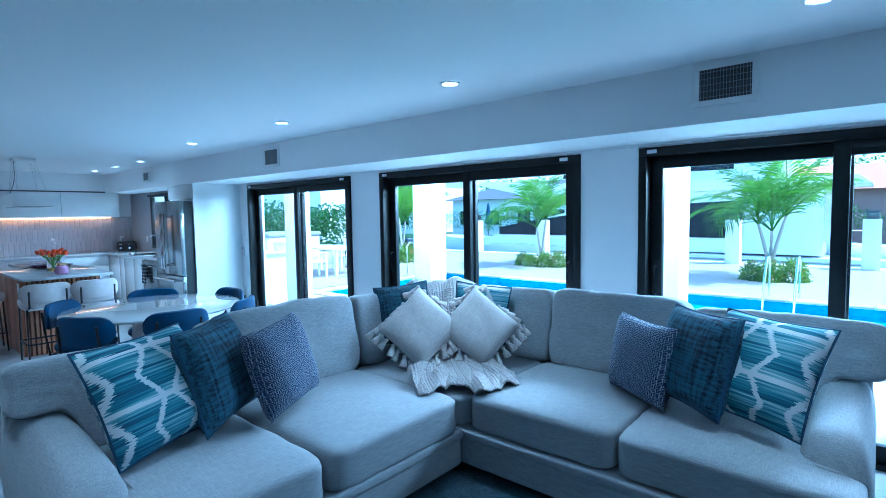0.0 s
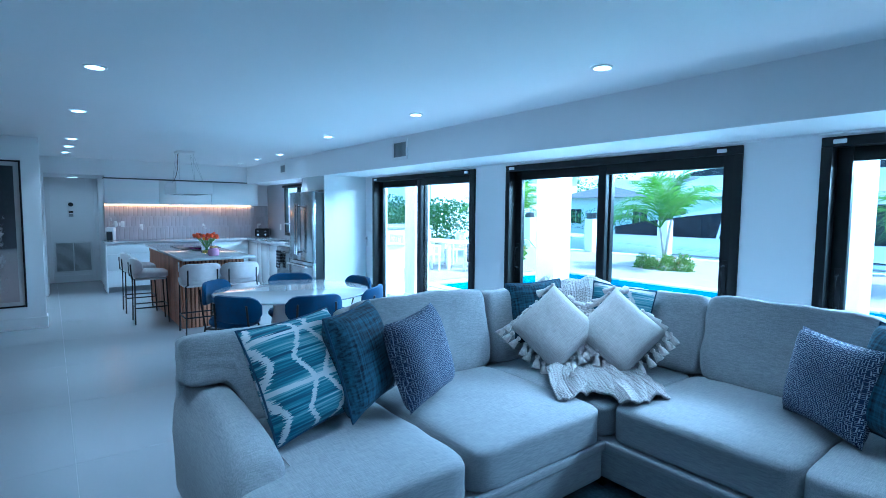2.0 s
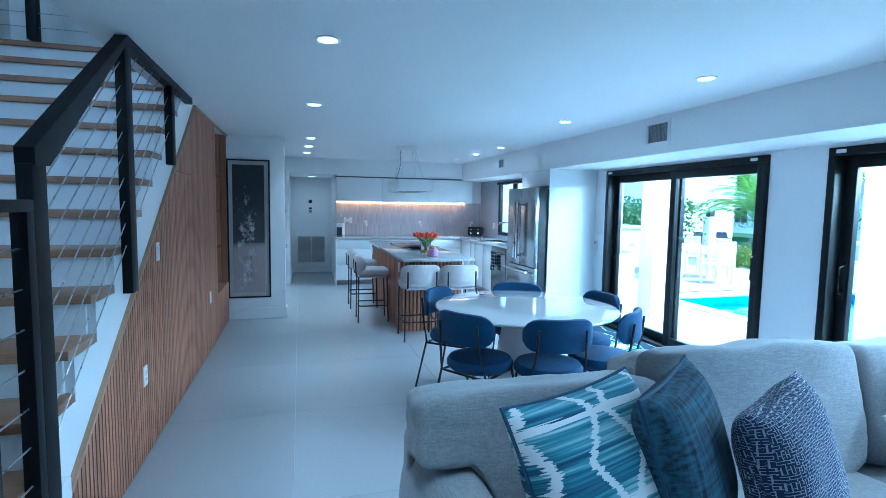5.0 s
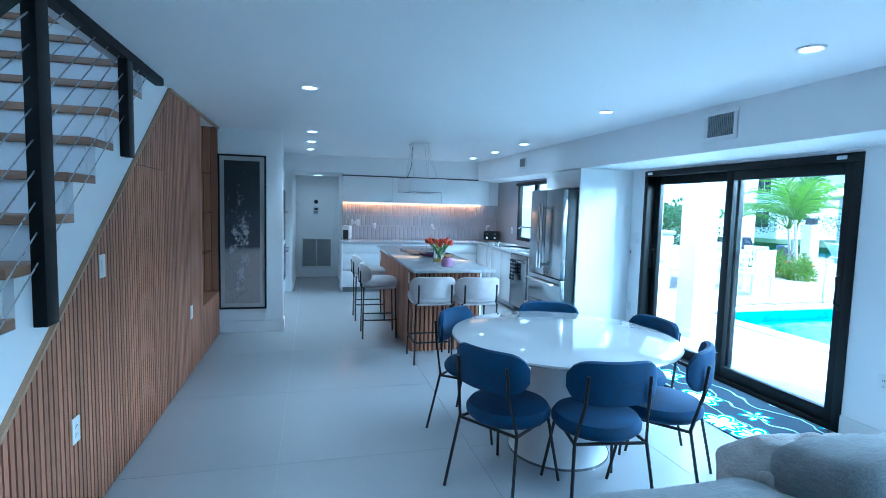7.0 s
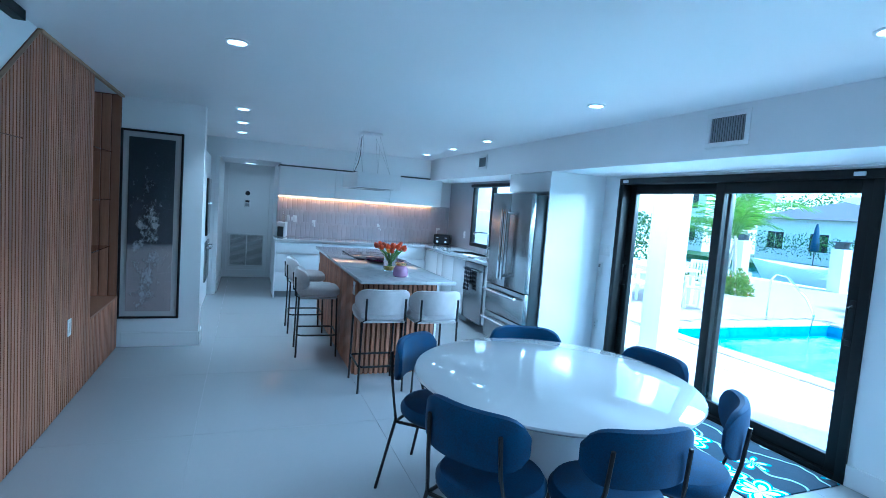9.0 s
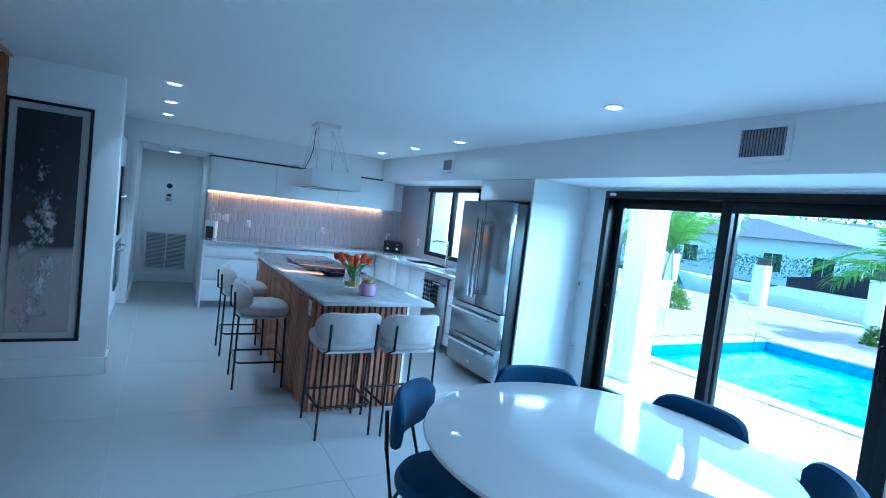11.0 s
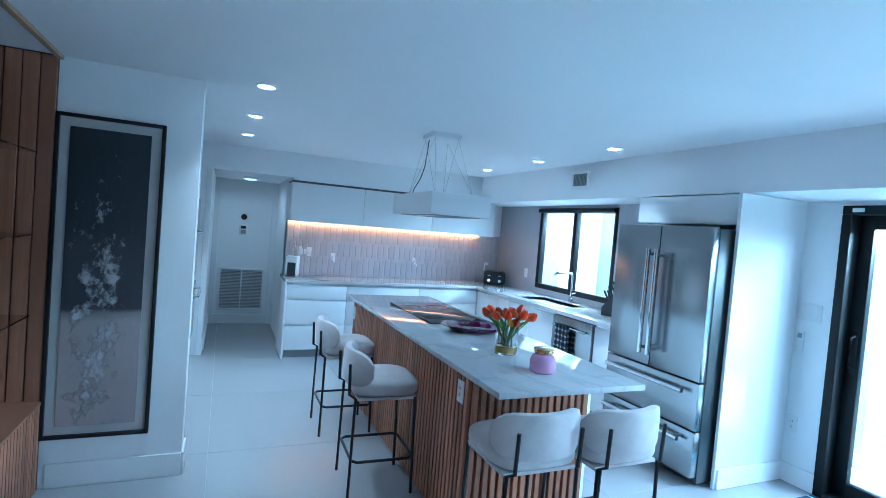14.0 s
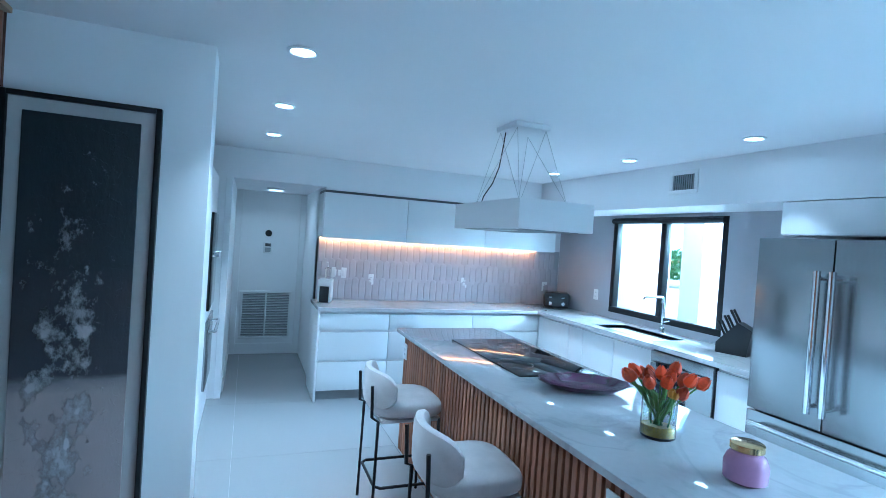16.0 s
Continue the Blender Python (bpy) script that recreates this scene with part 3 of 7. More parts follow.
def vent(x0, x1, z0, z1, slats, dark):
    root = thing("air_vent", "white rectangular air vent grille on the bulkhead", "vent", "bulkhead vents")
    y = BY
    b = box(x0, x1, y - 0.012, y - 0.001, z1 - 0.035, z1, 0.002)
    box(x0, x1, y - 0.012, y - 0.001, z0, z0 + 0.035, 0.002, bm=b)
    box(x0, x0 + 0.035, y - 0.012, y - 0.001, z0 + 0.035, z1 - 0.035, 0.002, bm=b)
    box(x1 - 0.035, x1, y - 0.012, y - 0.001, z0 + 0.035, z1 - 0.035, 0.002, bm=b)
    part("frame", b, M_PLASTIC, root)
    # near-black sheet for the dark inside of the duct
    part("backing", box(x0 + 0.03, x1 - 0.03, y - 0.004, y - 0.001, z0 + 0.03, z1 - 0.03), M_DARKPL if dark else M_VENTBK, root)
    w = (x1 - x0 - 0.07) / slats
    for i in range(slats):
        xx = x0 + 0.035 + w * (i + 0.5)
        part("slat", box(xx - w * (0.05 if dark else 0.20), xx + w * (0.05 if dark else 0.20), y - 0.011, y - 0.004, z0 + 0.03, z1 - 0.03), M_GREYPL, root, soft=False)
    if dark:
        for i in range(5):
            zz = z0 + 0.035 + (z1 - z0 - 0.07) * (i + 0.5) / 5
            part("slat", box(x0 + 0.03, x1 - 0.03, y - 0.010, y - 0.005, zz - 0.0010, zz + 0.0010), M_GREYPL, root, soft=False)


vent(0.06, 0.394, 2.143, 2.385, 16, True)
vent(-4.63, -4.297, 2.125, 2.36, 14, False)
vent(-8.42, -8.136, 2.146, 2.337, 10, False)


# ---- switches, sockets ----
def plate(name, label, cat, m, w=0.075, h=0.12, kind="switch", gangs=1):
    root = thing(name, label, cat, "wall plates", "", m)
    part("cover", box(-w / 2, w / 2, -0.007, -0.0005, -h / 2, h / 2, 0.003), M_PLASTIC, root)
    for g in range(gangs):
        cx = (g - (gangs - 1) / 2) * 0.046
        if kind == "switch":
            part("rocker", box(cx - 0.016, cx + 0.016, -0.0105, -0.006, -0.033, 0.033, 0.002), M_PLASTIC, root)
        else:
            for dz in (-0.02, 0.02):
                part("socket", box(cx - 0.016, cx + 0.016, -0.009, -0.006, dz - 0.014, dz + 0.014, 0.002), M_PLASTIC, root)
                for sx in (-0.006, 0.006):
                    part("slot", box(cx + sx - 0.0015, cx + sx + 0.0015, -0.0096, -0.0088, dz - 0.006, dz + 0.006), M_DARKPL, root, soft=False)
    return root


plate("light_switch", "white rocker switch on the slat panelling", "switch", pose(-4.07, SY + 0.0065, 1.215, 0, 0, 180))
plate("wall_socket", "white socket outlet on the slat panelling", "socket", pose(-3.715, SY + 0.0065, 0.505, 0, 0, 180), kind="socket")
plate("light_switch", "white rocker switch low on the slat panelling", "switch", pose(-6.04, SY + 0.0065, 0.56, 0, 0, 180))
plate("light_switch", "white triple rocker switch beside the sliding door", "switch", pose(-6.40, WY, 1.255, 0, 0, 0), w=0.165, gangs=3)
plate("wall_socket", "white socket outlet near the floor", "socket", pose(-6.44, WY, 0.43, 0, 0, 0), kind="socket")
plate("wall_socket", "white socket outlet between the sliding doors", "socket", pose(-3.60, WY, 0.46, 0, 0, 0), kind="socket")
rc = thing("wall_remote", "white air conditioning remote in a wall holder", "remote")
part("body", box(-6.46, -6.415, WY - 0.024, WY - 0.001, 0.965, 1.115, 0.006), M_PLASTIC, rc)
part("screen", box(-6.453, -6.422, WY - 0.0255, WY - 0.0245, 1.065, 1.10), M_GREYPL, rc)

# ---- painting ----
pic = thing("painting", "tall dark abstract painting with white splashes, black frame", "painting")
X = -7.53
b = box(X + 0.001, X + 0.035, -0.375, -0.355, 0.285, 2.10, 0.002)
box(X + 0.001, X + 0.035, 0.135, 0.155, 0.285, 2.10, 0.002, bm=b)
box(X + 0.001, X + 0.035, -0.355, 0.135, 2.08, 2.10, 0.002, bm=b)
box(X + 0.001, X + 0.035, -0.355, 0.135, 0.285, 0.305, 0.002, bm=b)
pic_frame = part("frame", b, M_STEELBLK, pic, "thin black frame")
pic_frame.location = (0, 0.012, 0)
M_MAT = mat("linen_mat", (0.52, 0.50, 0.49), 0.9, vary=0.06, scale=6, fine=300)
part("mat_border", box(X + 0.001, X + 0.014, -0.343, 0.147, 0.305, 2.08), M_MAT, pic, "pale linen border", soft=False)


def painting_material():
    m = bpy.data.materials.new("impasto_canvas")
    m.use_nodes = True
    n, l = m.node_tree.nodes, m.node_tree.links
    b = n["Principled BSDF"]
    b.inputs["Roughness"].default_value = 0.5
    tc = n.new("ShaderNodeTexCoord")
    sp = n.new("ShaderNodeSeparateXYZ")
    l.new(tc.outputs["Object"], sp.inputs["Vector"])

    def math_node(op, a, c=None):
        q = n.new("ShaderNodeMath")
        q.operation = op
        for i, v in enumerate((a, c)):
            if v is None:
                continue
            if isinstance(v, (int, float)):
                q.inputs[i].default_value = v
            else:
                l.new(v, q.inputs[i])
        return q.outputs[0]
    base = n.new("ShaderNodeValToRGB")
    e = base.color_ramp.elements
    e[0].position, e[0].color = 0.0, (0.37, 0.315, 0.31, 1)
    e[1].position, e[1].color = 1.0, (0.020, 0.028, 0.035, 1)
    for p, c in ((0.355, (0.40, 0.345, 0.34, 1)), (0.385, (0.24, 0.23, 0.24, 1)), (0.40, (0.055, 0.058, 0.072, 1)), (0.62, (0.048, 0.052, 0.065, 1)), (0.66, (0.034, 0.042, 0.052, 1))):
        e.new(p).color = c
    h = n.new("ShaderNodeMapRange")
    h.inputs["From Min"].default_value, h.inputs["From Max"].default_value = 0.36, 2.02
    l.new(sp.outputs["Z"], h.inputs["Value"])

    def noise_node(scale, stretch, detail=6, rough=0.6):
        mp = n.new("ShaderNodeMapping")
        mp.inputs["Scale"].default_value = stretch
        l.new(tc.outputs["Object"], mp.inputs["Vector"])
        q = n.new("ShaderNodeTexNoise")
        q.inputs["Scale"].default_value, q.inputs["Detail"].default_value, q.inputs["Roughness"].default_value = scale, detail, rough
        l.new(mp.outputs["Vector"], q.inputs["Vector"])
        return q.outputs["Fac"]
    wob = noise_node(9, (1, 0.5, 1.5))
    l.new(math_node("ADD", h.outputs["Result"], math_node("MULTIPLY", math_node("SUBTRACT", wob, 0.5), 0.05)), base.inputs["Fac"])
    # dabs of white gather in a loose column down the middle
    dabs = noise_node(11, (1, 1.3, 0.9), 9, 0.72)
    patches = noise_node(8, (1, 1.2, 0.8), 2)
    mid = math_node("ABSOLUTE", math_node("ADD", math_node("SUBTRACT", sp.outputs["Y"], -0.115), math_node("MULTIPLY", math_node("SUBTRACT", patches, 0.5), 0.12)))
    side = math_node("MULTIPLY", math_node("POWER", mid, 2.0), 6.0)
    dz = math_node("MULTIPLY", math_node("POWER", math_node("ABSOLUTE", math_node("SUBTRACT", sp.outputs["Z"], 0.95)), 2.0), 0.16)
    field = math_node("SUBTRACT", math_node("SUBTRACT", math_node("ADD", math_node("MULTIPLY", dabs, 0.8), math_node("MULTIPLY", patches, 0.36)), side), dz)
    mask = n.new("ShaderNodeMapRange")
    mask.inputs["From Min"].default_value, mask.inputs["From Max"].default_value = 0.55, 0.65
    l.new(field, mask.inputs["Value"])
    mx = n.new("ShaderNodeMix")
    mx.data_type = "RGBA"
    l.new(mask.outputs["Result"], mx.inputs["Factor"])
    l.new(base.outputs["Color"], mx.inputs["A"])
    mx.inputs["B"].default_value = (0.60, 0.57, 0.59, 1)
    l.new(mx.outputs["Result"], b.inputs["Base Color"])
    # short palette-knife ridges
    v = n.new("ShaderNodeTexVoronoi")
    v.inputs["Scale"].default_value = 17
    v.feature = "DISTANCE_TO_EDGE"
    l.new(tc.outputs["Object"], v.inputs["Vector"])
    gate = math_node("GREATER_THAN", noise_node(24, (1, 1, 1), 2), 0.53)
    ridge = math_node("MULTIPLY", math_node("LESS_THAN", v.outputs["Distance"], 0.06), gate)
    fine_grain = noise_node(45, (1, 1, 0.5), 4)
    hh = math_node("ADD", math_node("ADD", math_node("MULTIPLY", fine_grain, 0.10), math_node("MULTIPLY", mask.outputs["Result"], 0.6)), ridge)
    bu = n.new("ShaderNodeBump")
    bu.inputs["Strength"].default_value, bu.inputs["Distance"].default_value = 1.0, 0.02
    l.new(hh, bu.inputs["Height"])
    l.new(bu.outputs["Normal"], b.inputs["Normal"])
    b.inputs["Roughness"].default_value = 0.38
    return m


part("canvas", box(X + 0.014, X + 0.026, -0.295, 0.095, 0.355, 2.03, 0.002), painting_material(), pic, "dark impasto canvas with white splashes", soft=False)

# ---- kitchen ----
M_MARBLE = mat("marble_quartz", (0.54, 0.54, 0.55), 0.06, vary=0.05, scale=1.6, fine=30, bump=0.0, coat=0.3)


def veins(m):
    n, l = m.node_tree.nodes, m.node_tree.links
    b = n["Principled BSDF"]
    tc = n.new("ShaderNodeTexCoord")
    no = n.new("ShaderNodeTexNoise")
    no.inputs["Scale"].default_value, no.inputs["Detail"].default_value, no.inputs["Distortion"].default_value = 1.7, 6, 1.6
    l.new(tc.outputs["Object"], no.inputs["Vector"])
    r = n.new("ShaderNodeValToRGB")
    e = r.color_ramp.elements
    e[0].position, e[0].color = 0.455, (1, 1, 1, 1)
    e[1].position, e[1].color = 0.53, (1, 1, 1, 1)
    q = e.new(0.492)
    q.color = (0.66, 0.68, 0.71, 1)
    l.new(no.outputs["Fac"], r.inputs["Fac"])
    mx = n.new("ShaderNodeMix")
    mx.data_type, mx.blend_type = "RGBA", "MULTIPLY"
    mx.inputs["Factor"].default_value = 0.45
    src = b.inputs["Base Color"].links[0].from_socket
    l.new(src, mx.inputs["A"])
    l.new(r.outputs["Color"], mx.inputs["B"])
    l.new(mx.outputs["Result"], b.inputs["Base Color"])
    return m


veins(M_MARBLE)
CT = 0.925


def drawer_unit(y0, y1, fronts):
    root = thing("base_cabinet", "white gloss lacquer drawer cabinet under the back counter", "cabinet", "back base cabinets")
    part("body", box(-10.75, -10.17, y0, y1, 0.10, CT - 0.04), M_TRIM, root, soft=False)
    part("toe_kick", box(-10.75, -10.22, y0, y1, 0.0, 0.10), M_GREYPL, root, "grey toe kick", soft=False)
    for z0, z1 in fronts:
        part("drawer_front", box(-10.17, -10.15, y0 + 0.003, y1 - 0.003, z0, z1, 0.002), M_GLOSS, root)
    return root


ST = ((0.105, 0.385), (0.40, 0.68), (0.70, 0.862))
drawer_unit(1.215, 1.91, ST)
drawer_unit(1.91, 2.84, ST)
drawer_unit(2.84, 3.66, ST)
solid("filler_panel", box(-10.76, -10.14, 1.195, 1.215, 0, CT - 0.04, 0.002), M_TRIM, "white end panel of the base cabinets", "panel")

def sink_unit(x0, x1, doors):
    root = thing("base_cabinet", "white gloss lacquer cabinet under the window counter", "cabinet", "sink run cabinets")
    part("body", box(x0, x1, 3.68, 4.28, 0.10, CT - 0.04), M_TRIM, root, soft=False)
    part("toe_kick", box(x0, x1, 3.73, 4.28, 0.0, 0.10), M_GREYPL, root, "grey toe kick", soft=False)
    w = (x1 - x0) / doors
    for i in range(doors):
        part("door", box(x0 + i * w + 0.003, x0 + (i + 1) * w - 0.003, 3.66, 3.68, 0.105, 0.862, 0.002), M_GLOSS, root)
    return root


sink_unit(-10.14, -9.56, 1)
sink_unit(-9.56, -9.32, 1)
sink_unit(-9.32, -8.41, 2)
sink_unit(-7.78, -7.46, 1)
dw = thing("dishwasher", "stainless steel dishwasher with a bar handle", "dishwasher")
part("body", box(-8.40, -7.79, 3.68, 4.28, 0.08, CT - 0.04), M_STEELDK, dw, soft=False)
part("door", box(-8.395, -7.795, 3.645, 3.68, 0.10, 0.875, 0.004), M_STEEL, dw)
part("handle", rod([(-8.33, 3.645, 0.79), (-8.33, 3.60, 0.79), (-7.86, 3.60, 0.79), (-7.86, 3.645, 0.79)], 0.010, 10), M_CHROME, dw, "steel bar handle")


def towel_cloth():
    b = bmesh.new()
    for side, (y, z0) in enumerate(((3.583, 0.50), (3.617, 0.58))):
        rows = []
        for j in range(9):
            z = 0.803 - (0.803 - z0) * j / 8
            rows.append([b.verts.new((-8.27 + 0.20 * i / 10, y + 0.006 * math.sin(i * 1.3 + j * 0.5) * (0.3 + j / 8), z)) for i in range(11)])
        for a, c in zip(rows, rows[1:]):
            for i in range(10):
                b.faces.new((a[i], a[i + 1], c[i + 1], c[i]))
        if side == 0:
            first = rows[0]
        else:
            for i in range(10):
                b.faces.new((first[i], first[i + 1], rows[0][i + 1], rows[0][i]))
    bmesh.ops.solidify(b, geom=b.faces[:], thickness=0.004)
    return b


def plaid():
    m = mat("plaid_cotton", (0.7, 0.7, 0.7), 0.9, vary=0.1)
    n, l = m.node_tree.nodes, m.node_tree.links
    tc, sp = n.new("ShaderNodeTexCoord"), n.new("ShaderNodeSeparateXYZ")
    l.new(tc.outputs["Object"], sp.inputs["Vector"])
    vals = []
    for ax in ("X", "Z"):
        q = n.new("ShaderNodeMath")
        q.operation = "WRAP"
        q.inputs[1].default_value, q.inputs[2].default_value = 0.055, 0.0
        l.new(sp.outputs[ax], q.inputs[0])
        w = n.new("ShaderNodeMath")
        w.operation = "LESS_THAN"
        w.inputs[1].default_value = 0.034
        l.new(q.outputs[0], w.inputs[0])
        vals.append(w.outputs[0])
    s = n.new("ShaderNodeMath")
    s.operation = "ADD"
    l.new(vals[0], s.inputs[0])
    l.new(vals[1], s.inputs[1])
    r = n.new("ShaderNodeValToRGB")
    r.color_ramp.interpolation = "CONSTANT"
    e = r.color_ramp.elements
    e[0].color, e[1].position, e[1].color = (0.6, 0.6, 0.62, 1), 0.25, (0.10, 0.11, 0.14, 1)
    e.new(0.75).color = (0.02, 0.022, 0.03, 1)
    h = n.new("ShaderNodeMath")
    h.operation = "MULTIPLY"
    h.inputs[1].default_value = 0.5
    l.new(s.outputs[0], h.inputs[0])
    l.new(h.outputs[0], r.inputs["Fac"])
    l.new(r.outputs["Color"], n["Principled BSDF"].inputs["Base Color"])
    return m


solid("tea_towel", towel_cloth(), plaid(), "black and white plaid tea towel over the dishwasher handle", "towel")

# worktop in an L with the sink cut out
bm = box(-10.755, -10.12, 1.19, 3.63, CT - 0.035, CT, 0.003)
box(-10.755, -9.28, 3.63, 4.285, CT - 0.035, CT, bm=bm)
box(-8.50, -7.46, 3.63, 4.285, CT - 0.035, CT, bm=bm)
box(-9.28, -8.50, 3.63, 3.76, CT - 0.035, CT, bm=bm)
box(-9.28, -8.50, 4.13, 4.285, CT - 0.035, CT, bm=bm)
solid("worktop", bm, M_MARBLE, "pale marble-look quartz worktop in an L", "worktop", soft=False)
bm = box(-9.28, -8.50, 3.76, 4.13, CT - 0.22, CT - 0.21)
for bx in ((-9.284, -9.28, 3.76, 4.13), (-8.50, -8.496, 3.76, 4.13), (-9.28, -8.50, 3.756, 3.76), (-9.28, -8.50, 4.13, 4.134)):
    box(*bx, CT - 0.22, CT - 0.004, bm=bm)
solid("sink", bm, M_STEEL, "undermounted stainless steel sink", "sink", soft=False)
fa = thing("faucet", "tall chrome kitchen faucet", "faucet")
pts = [(-8.86, 4.20, CT + 0.0), (-8.86, 4.20, CT + 0.30)] + [(-8.86, 4.20 - 0.03 * (1 - math.cos(a)), CT + 0.30 + 0.03 * math.sin(a)) for a in (0.5, 1.0, 1.57)] + [(-8.86, 3.98, CT + 0.33), (-8.86, 3.965, CT + 0.325), (-8.86, 3.96, CT + 0.30)]
part("spout", rod(pts, 0.012, 12), M_CHROME, fa)
part("base", lathe([(0.026, 0), (0.026, 0.04), (0.018, 0.05)], 20, (-8.86, 4.20, CT)), M_CHROME, fa)
part("lever", rod([(-8.84, 4.20, CT + 0.10), (-8.78, 4.20, CT + 0.12)], 0.006, 8), M_CHROME, fa)

# wall cabinets
for y0, y1 in ((1.22, 2.10), (2.10, 3.03), (3.03, 3.96)):
    root = thing("wall_cabinet", "white gloss lacquer wall cabinet with a lift-up door", "cabinet", "wall cabinets")
    part("body", box(-10.755, -10.39, y0, y1, 1.60, 2.055), M_TRIM, root, soft=False)
    part("door", box(-10.39, -10.37, y0 + 0.002, y1 - 0.002, 1.593, 2.055, 0.002), M_GLOSS, root)
led = thing("led_strip", "warm glowing LED strip under the wall cabinets", "light strip")
part("diffuser", box(-10.72, -10.70, 1.24, 3.90, 1.588, 1.598), M_LED, led, "warm glowing diffuser", soft=False)
# solid dark strip: the shadow under the soffit is put in as colour
structure("trim", box(-10.755, -10.38, 1.22, 3.96, 2.057, 2.08), M_STEELDK, "dark strip in place of the shadow gap above the wall cabinets")
structure("wall_cabinet_top", box(-10.76, -10.40, 1.235, 4.29, 2.08, H), M_WALL, "white soffit above the wall cabinets")

# fridge housing and fridge
root = thing("wall_cabinet", "white cabinet above the refrigerator", "cabinet")
part("body", box(-7.46, -6.516, 3.765, 4.28, 1.83, BZ - 0.004), M_TRIM, root, soft=False)
part("door", box(-7.458, -6.518, 3.742, 3.762, 1.835, BZ - 0.006, 0.002), M_GLOSS, root)
fr = thing("refrigerator", "stainless steel French-door refrigerator with two freezer drawers", "refrigerator")
part("body", box(-7.43, -6.535, 3.585, 4.27, 0.03, 1.79, 0.004), M_STEELDK, fr, "dark grey cabinet sides")
for x0, x1, hx in ((-7.432, -6.988, -7.025), (-6.982, -6.535, -6.945)):
    d = part("door", box(x0, x1, 3.52, 3.58, 0.735, 1.80, 0.006), M_STEEL, fr)
    hb = rod([(hx, 3.45, 0.83), (hx, 3.45, 1.62)], 0.018, 12)
    for z in (0.87, 1.58):
        rod([(hx, 3.45, z), (hx, 3.52, z)], 0.012, 10, bm=hb)
    part("handle", hb, M_CHROME, d, "long steel bar handle")
for z0, z1 in ((0.40, 0.725), (0.075, 0.39)):
    d = part("drawer", box(-7.432, -6.535, 3.52, 3.58, z0, z1, 0.006), M_STEEL, fr)
    hz = z1 - 0.06
    hb = rod([(-7.36, 3.45, hz), (-6.61, 3.45, hz)], 0.017, 12)
    for x in (-7.31, -6.66):
        rod([(x, 3.45, hz), (x, 3.52, hz)], 0.012, 10, bm=hb)
    part("handle", hb, M_CHROME, d, "steel bar handle")
part("badge", box(-7.02, -6.95, 3.516, 3.519, 0.14, 0.165), M_CHROME, fr, soft=False)
for x in (-7.38, -6.58):
    part("foot", lathe([(0.02, 0), (0.02, 0.03)], 12, (x, 3.66, 0)), M_DARKPL, fr)

# oven tower
ot = thing("oven_cabinet", "tall white cabinet with built-in steel ovens", "cabinet")
part("body", box(-10.38, -8.0, -0.40, 0.24, 0.0, 2.10), M_TRIM, ot, soft=False)
part("oven", box(-10.30, -9.62, 0.24, 0.262, 0.30, 0.86, 0.004), M_STEEL, ot, "steel oven front")
part("oven", box(-10.30, -9.62, 0.24, 0.262, 0.95, 1.75, 0.004), M_BLACKGLASS, ot, "black glass oven front")
part("oven_handle", rod([(-10.25, 0.262, 0.78), (-10.25, 0.315, 0.78), (-9.67, 0.315, 0.78), (-9.67, 0.262, 0.78)], 0.012, 10), M_CHROME, ot)
part("oven_handle", rod([(-10.25, 0.262, 1.40), (-10.25, 0.302, 1.40), (-9.67, 0.302, 1.40), (-9.67, 0.262, 1.40)], 0.010, 10), M_CHROME, ot)

# hall end: return-air grille, thermostat, keypad
gr = thing("return_air_grille", "white louvred return air grille low on the hall wall", "vent")
b = box(-12.219, -12.20, 0.475, 1.11, 0.80, 0.83, 0.002)
box(-12.219, -12.20, 0.475, 1.11, 0.20, 0.23, 0.002, bm=b)
box(-12.219, -12.20, 0.475, 0.505, 0.23, 0.80, 0.002, bm=b)
box(-12.219, -12.20, 1.08, 1.11, 0.23, 0.80, 0.002, bm=b)
box(-12.219, -12.20, 0.78, 0.80, 0.23, 0.80, 0.002, bm=b)
part("frame", b, M_PLASTIC, gr)
part("backing", box(-12.219, -12.215, 0.50, 1.09, 0.22, 0.81), M_GREYPL, gr, soft=False)
for i in range(26):
    z = 0.24 + i * 0.0217
    part("louvre", prism([(-12.215, z), (-12.203, z + 0.009), (-12.201, z + 0.007), (-12.213, z - 0.002)], "y", 0.503, 1.082), M_PLASTIC, gr, soft=False)
th = thing("thermostat", "round black thermostat on the hall wall", "thermostat")
part("dial", rod([(-12.219, 0.775, 1.588), (-12.198, 0.775, 1.588)], 0.042, 28), M_DARKPL, th)
kp = thing("alarm_keypad", "grey and white alarm keypad on the hall wall", "keypad")
part("body", box(-12.219, -12.20, 0.72, 0.83, 1.325, 1.475, 0.008), M_PLASTIC, kp)
part("screen", box(-12.1995, -12.198, 0.74, 0.81, 1.415, 1.455), M_DARKPL, kp, soft=False)
part("keys", box(-12.1995, -12.198, 0.74, 0.81, 1.34, 1.40), M_GREYPL, kp, soft=False)
hl = thing("hall_ceiling_light", "small round hall ceiling fitting with an added glow", "ceiling light")
part("rim", lathe([(0.085, 0.004), (0.10, 0.01), (0.10, 0.029)], 24, (-11.5, 0.8, 2.10)), M_PLASTIC, hl)
# lens glow and lamp are added to brighten the hall
part("lens", lathe([(0.08, 0.0), (0.083, 0.004)], 24, (-11.5, 0.8, 2.10)), M_HALLFILL, hl, "lens with an added faint glow")
down_light(-11.5, 0.8, 2.094, 0.3, 0.12, (1.0, 0.98, 0.95)).data.spread = radians(160)

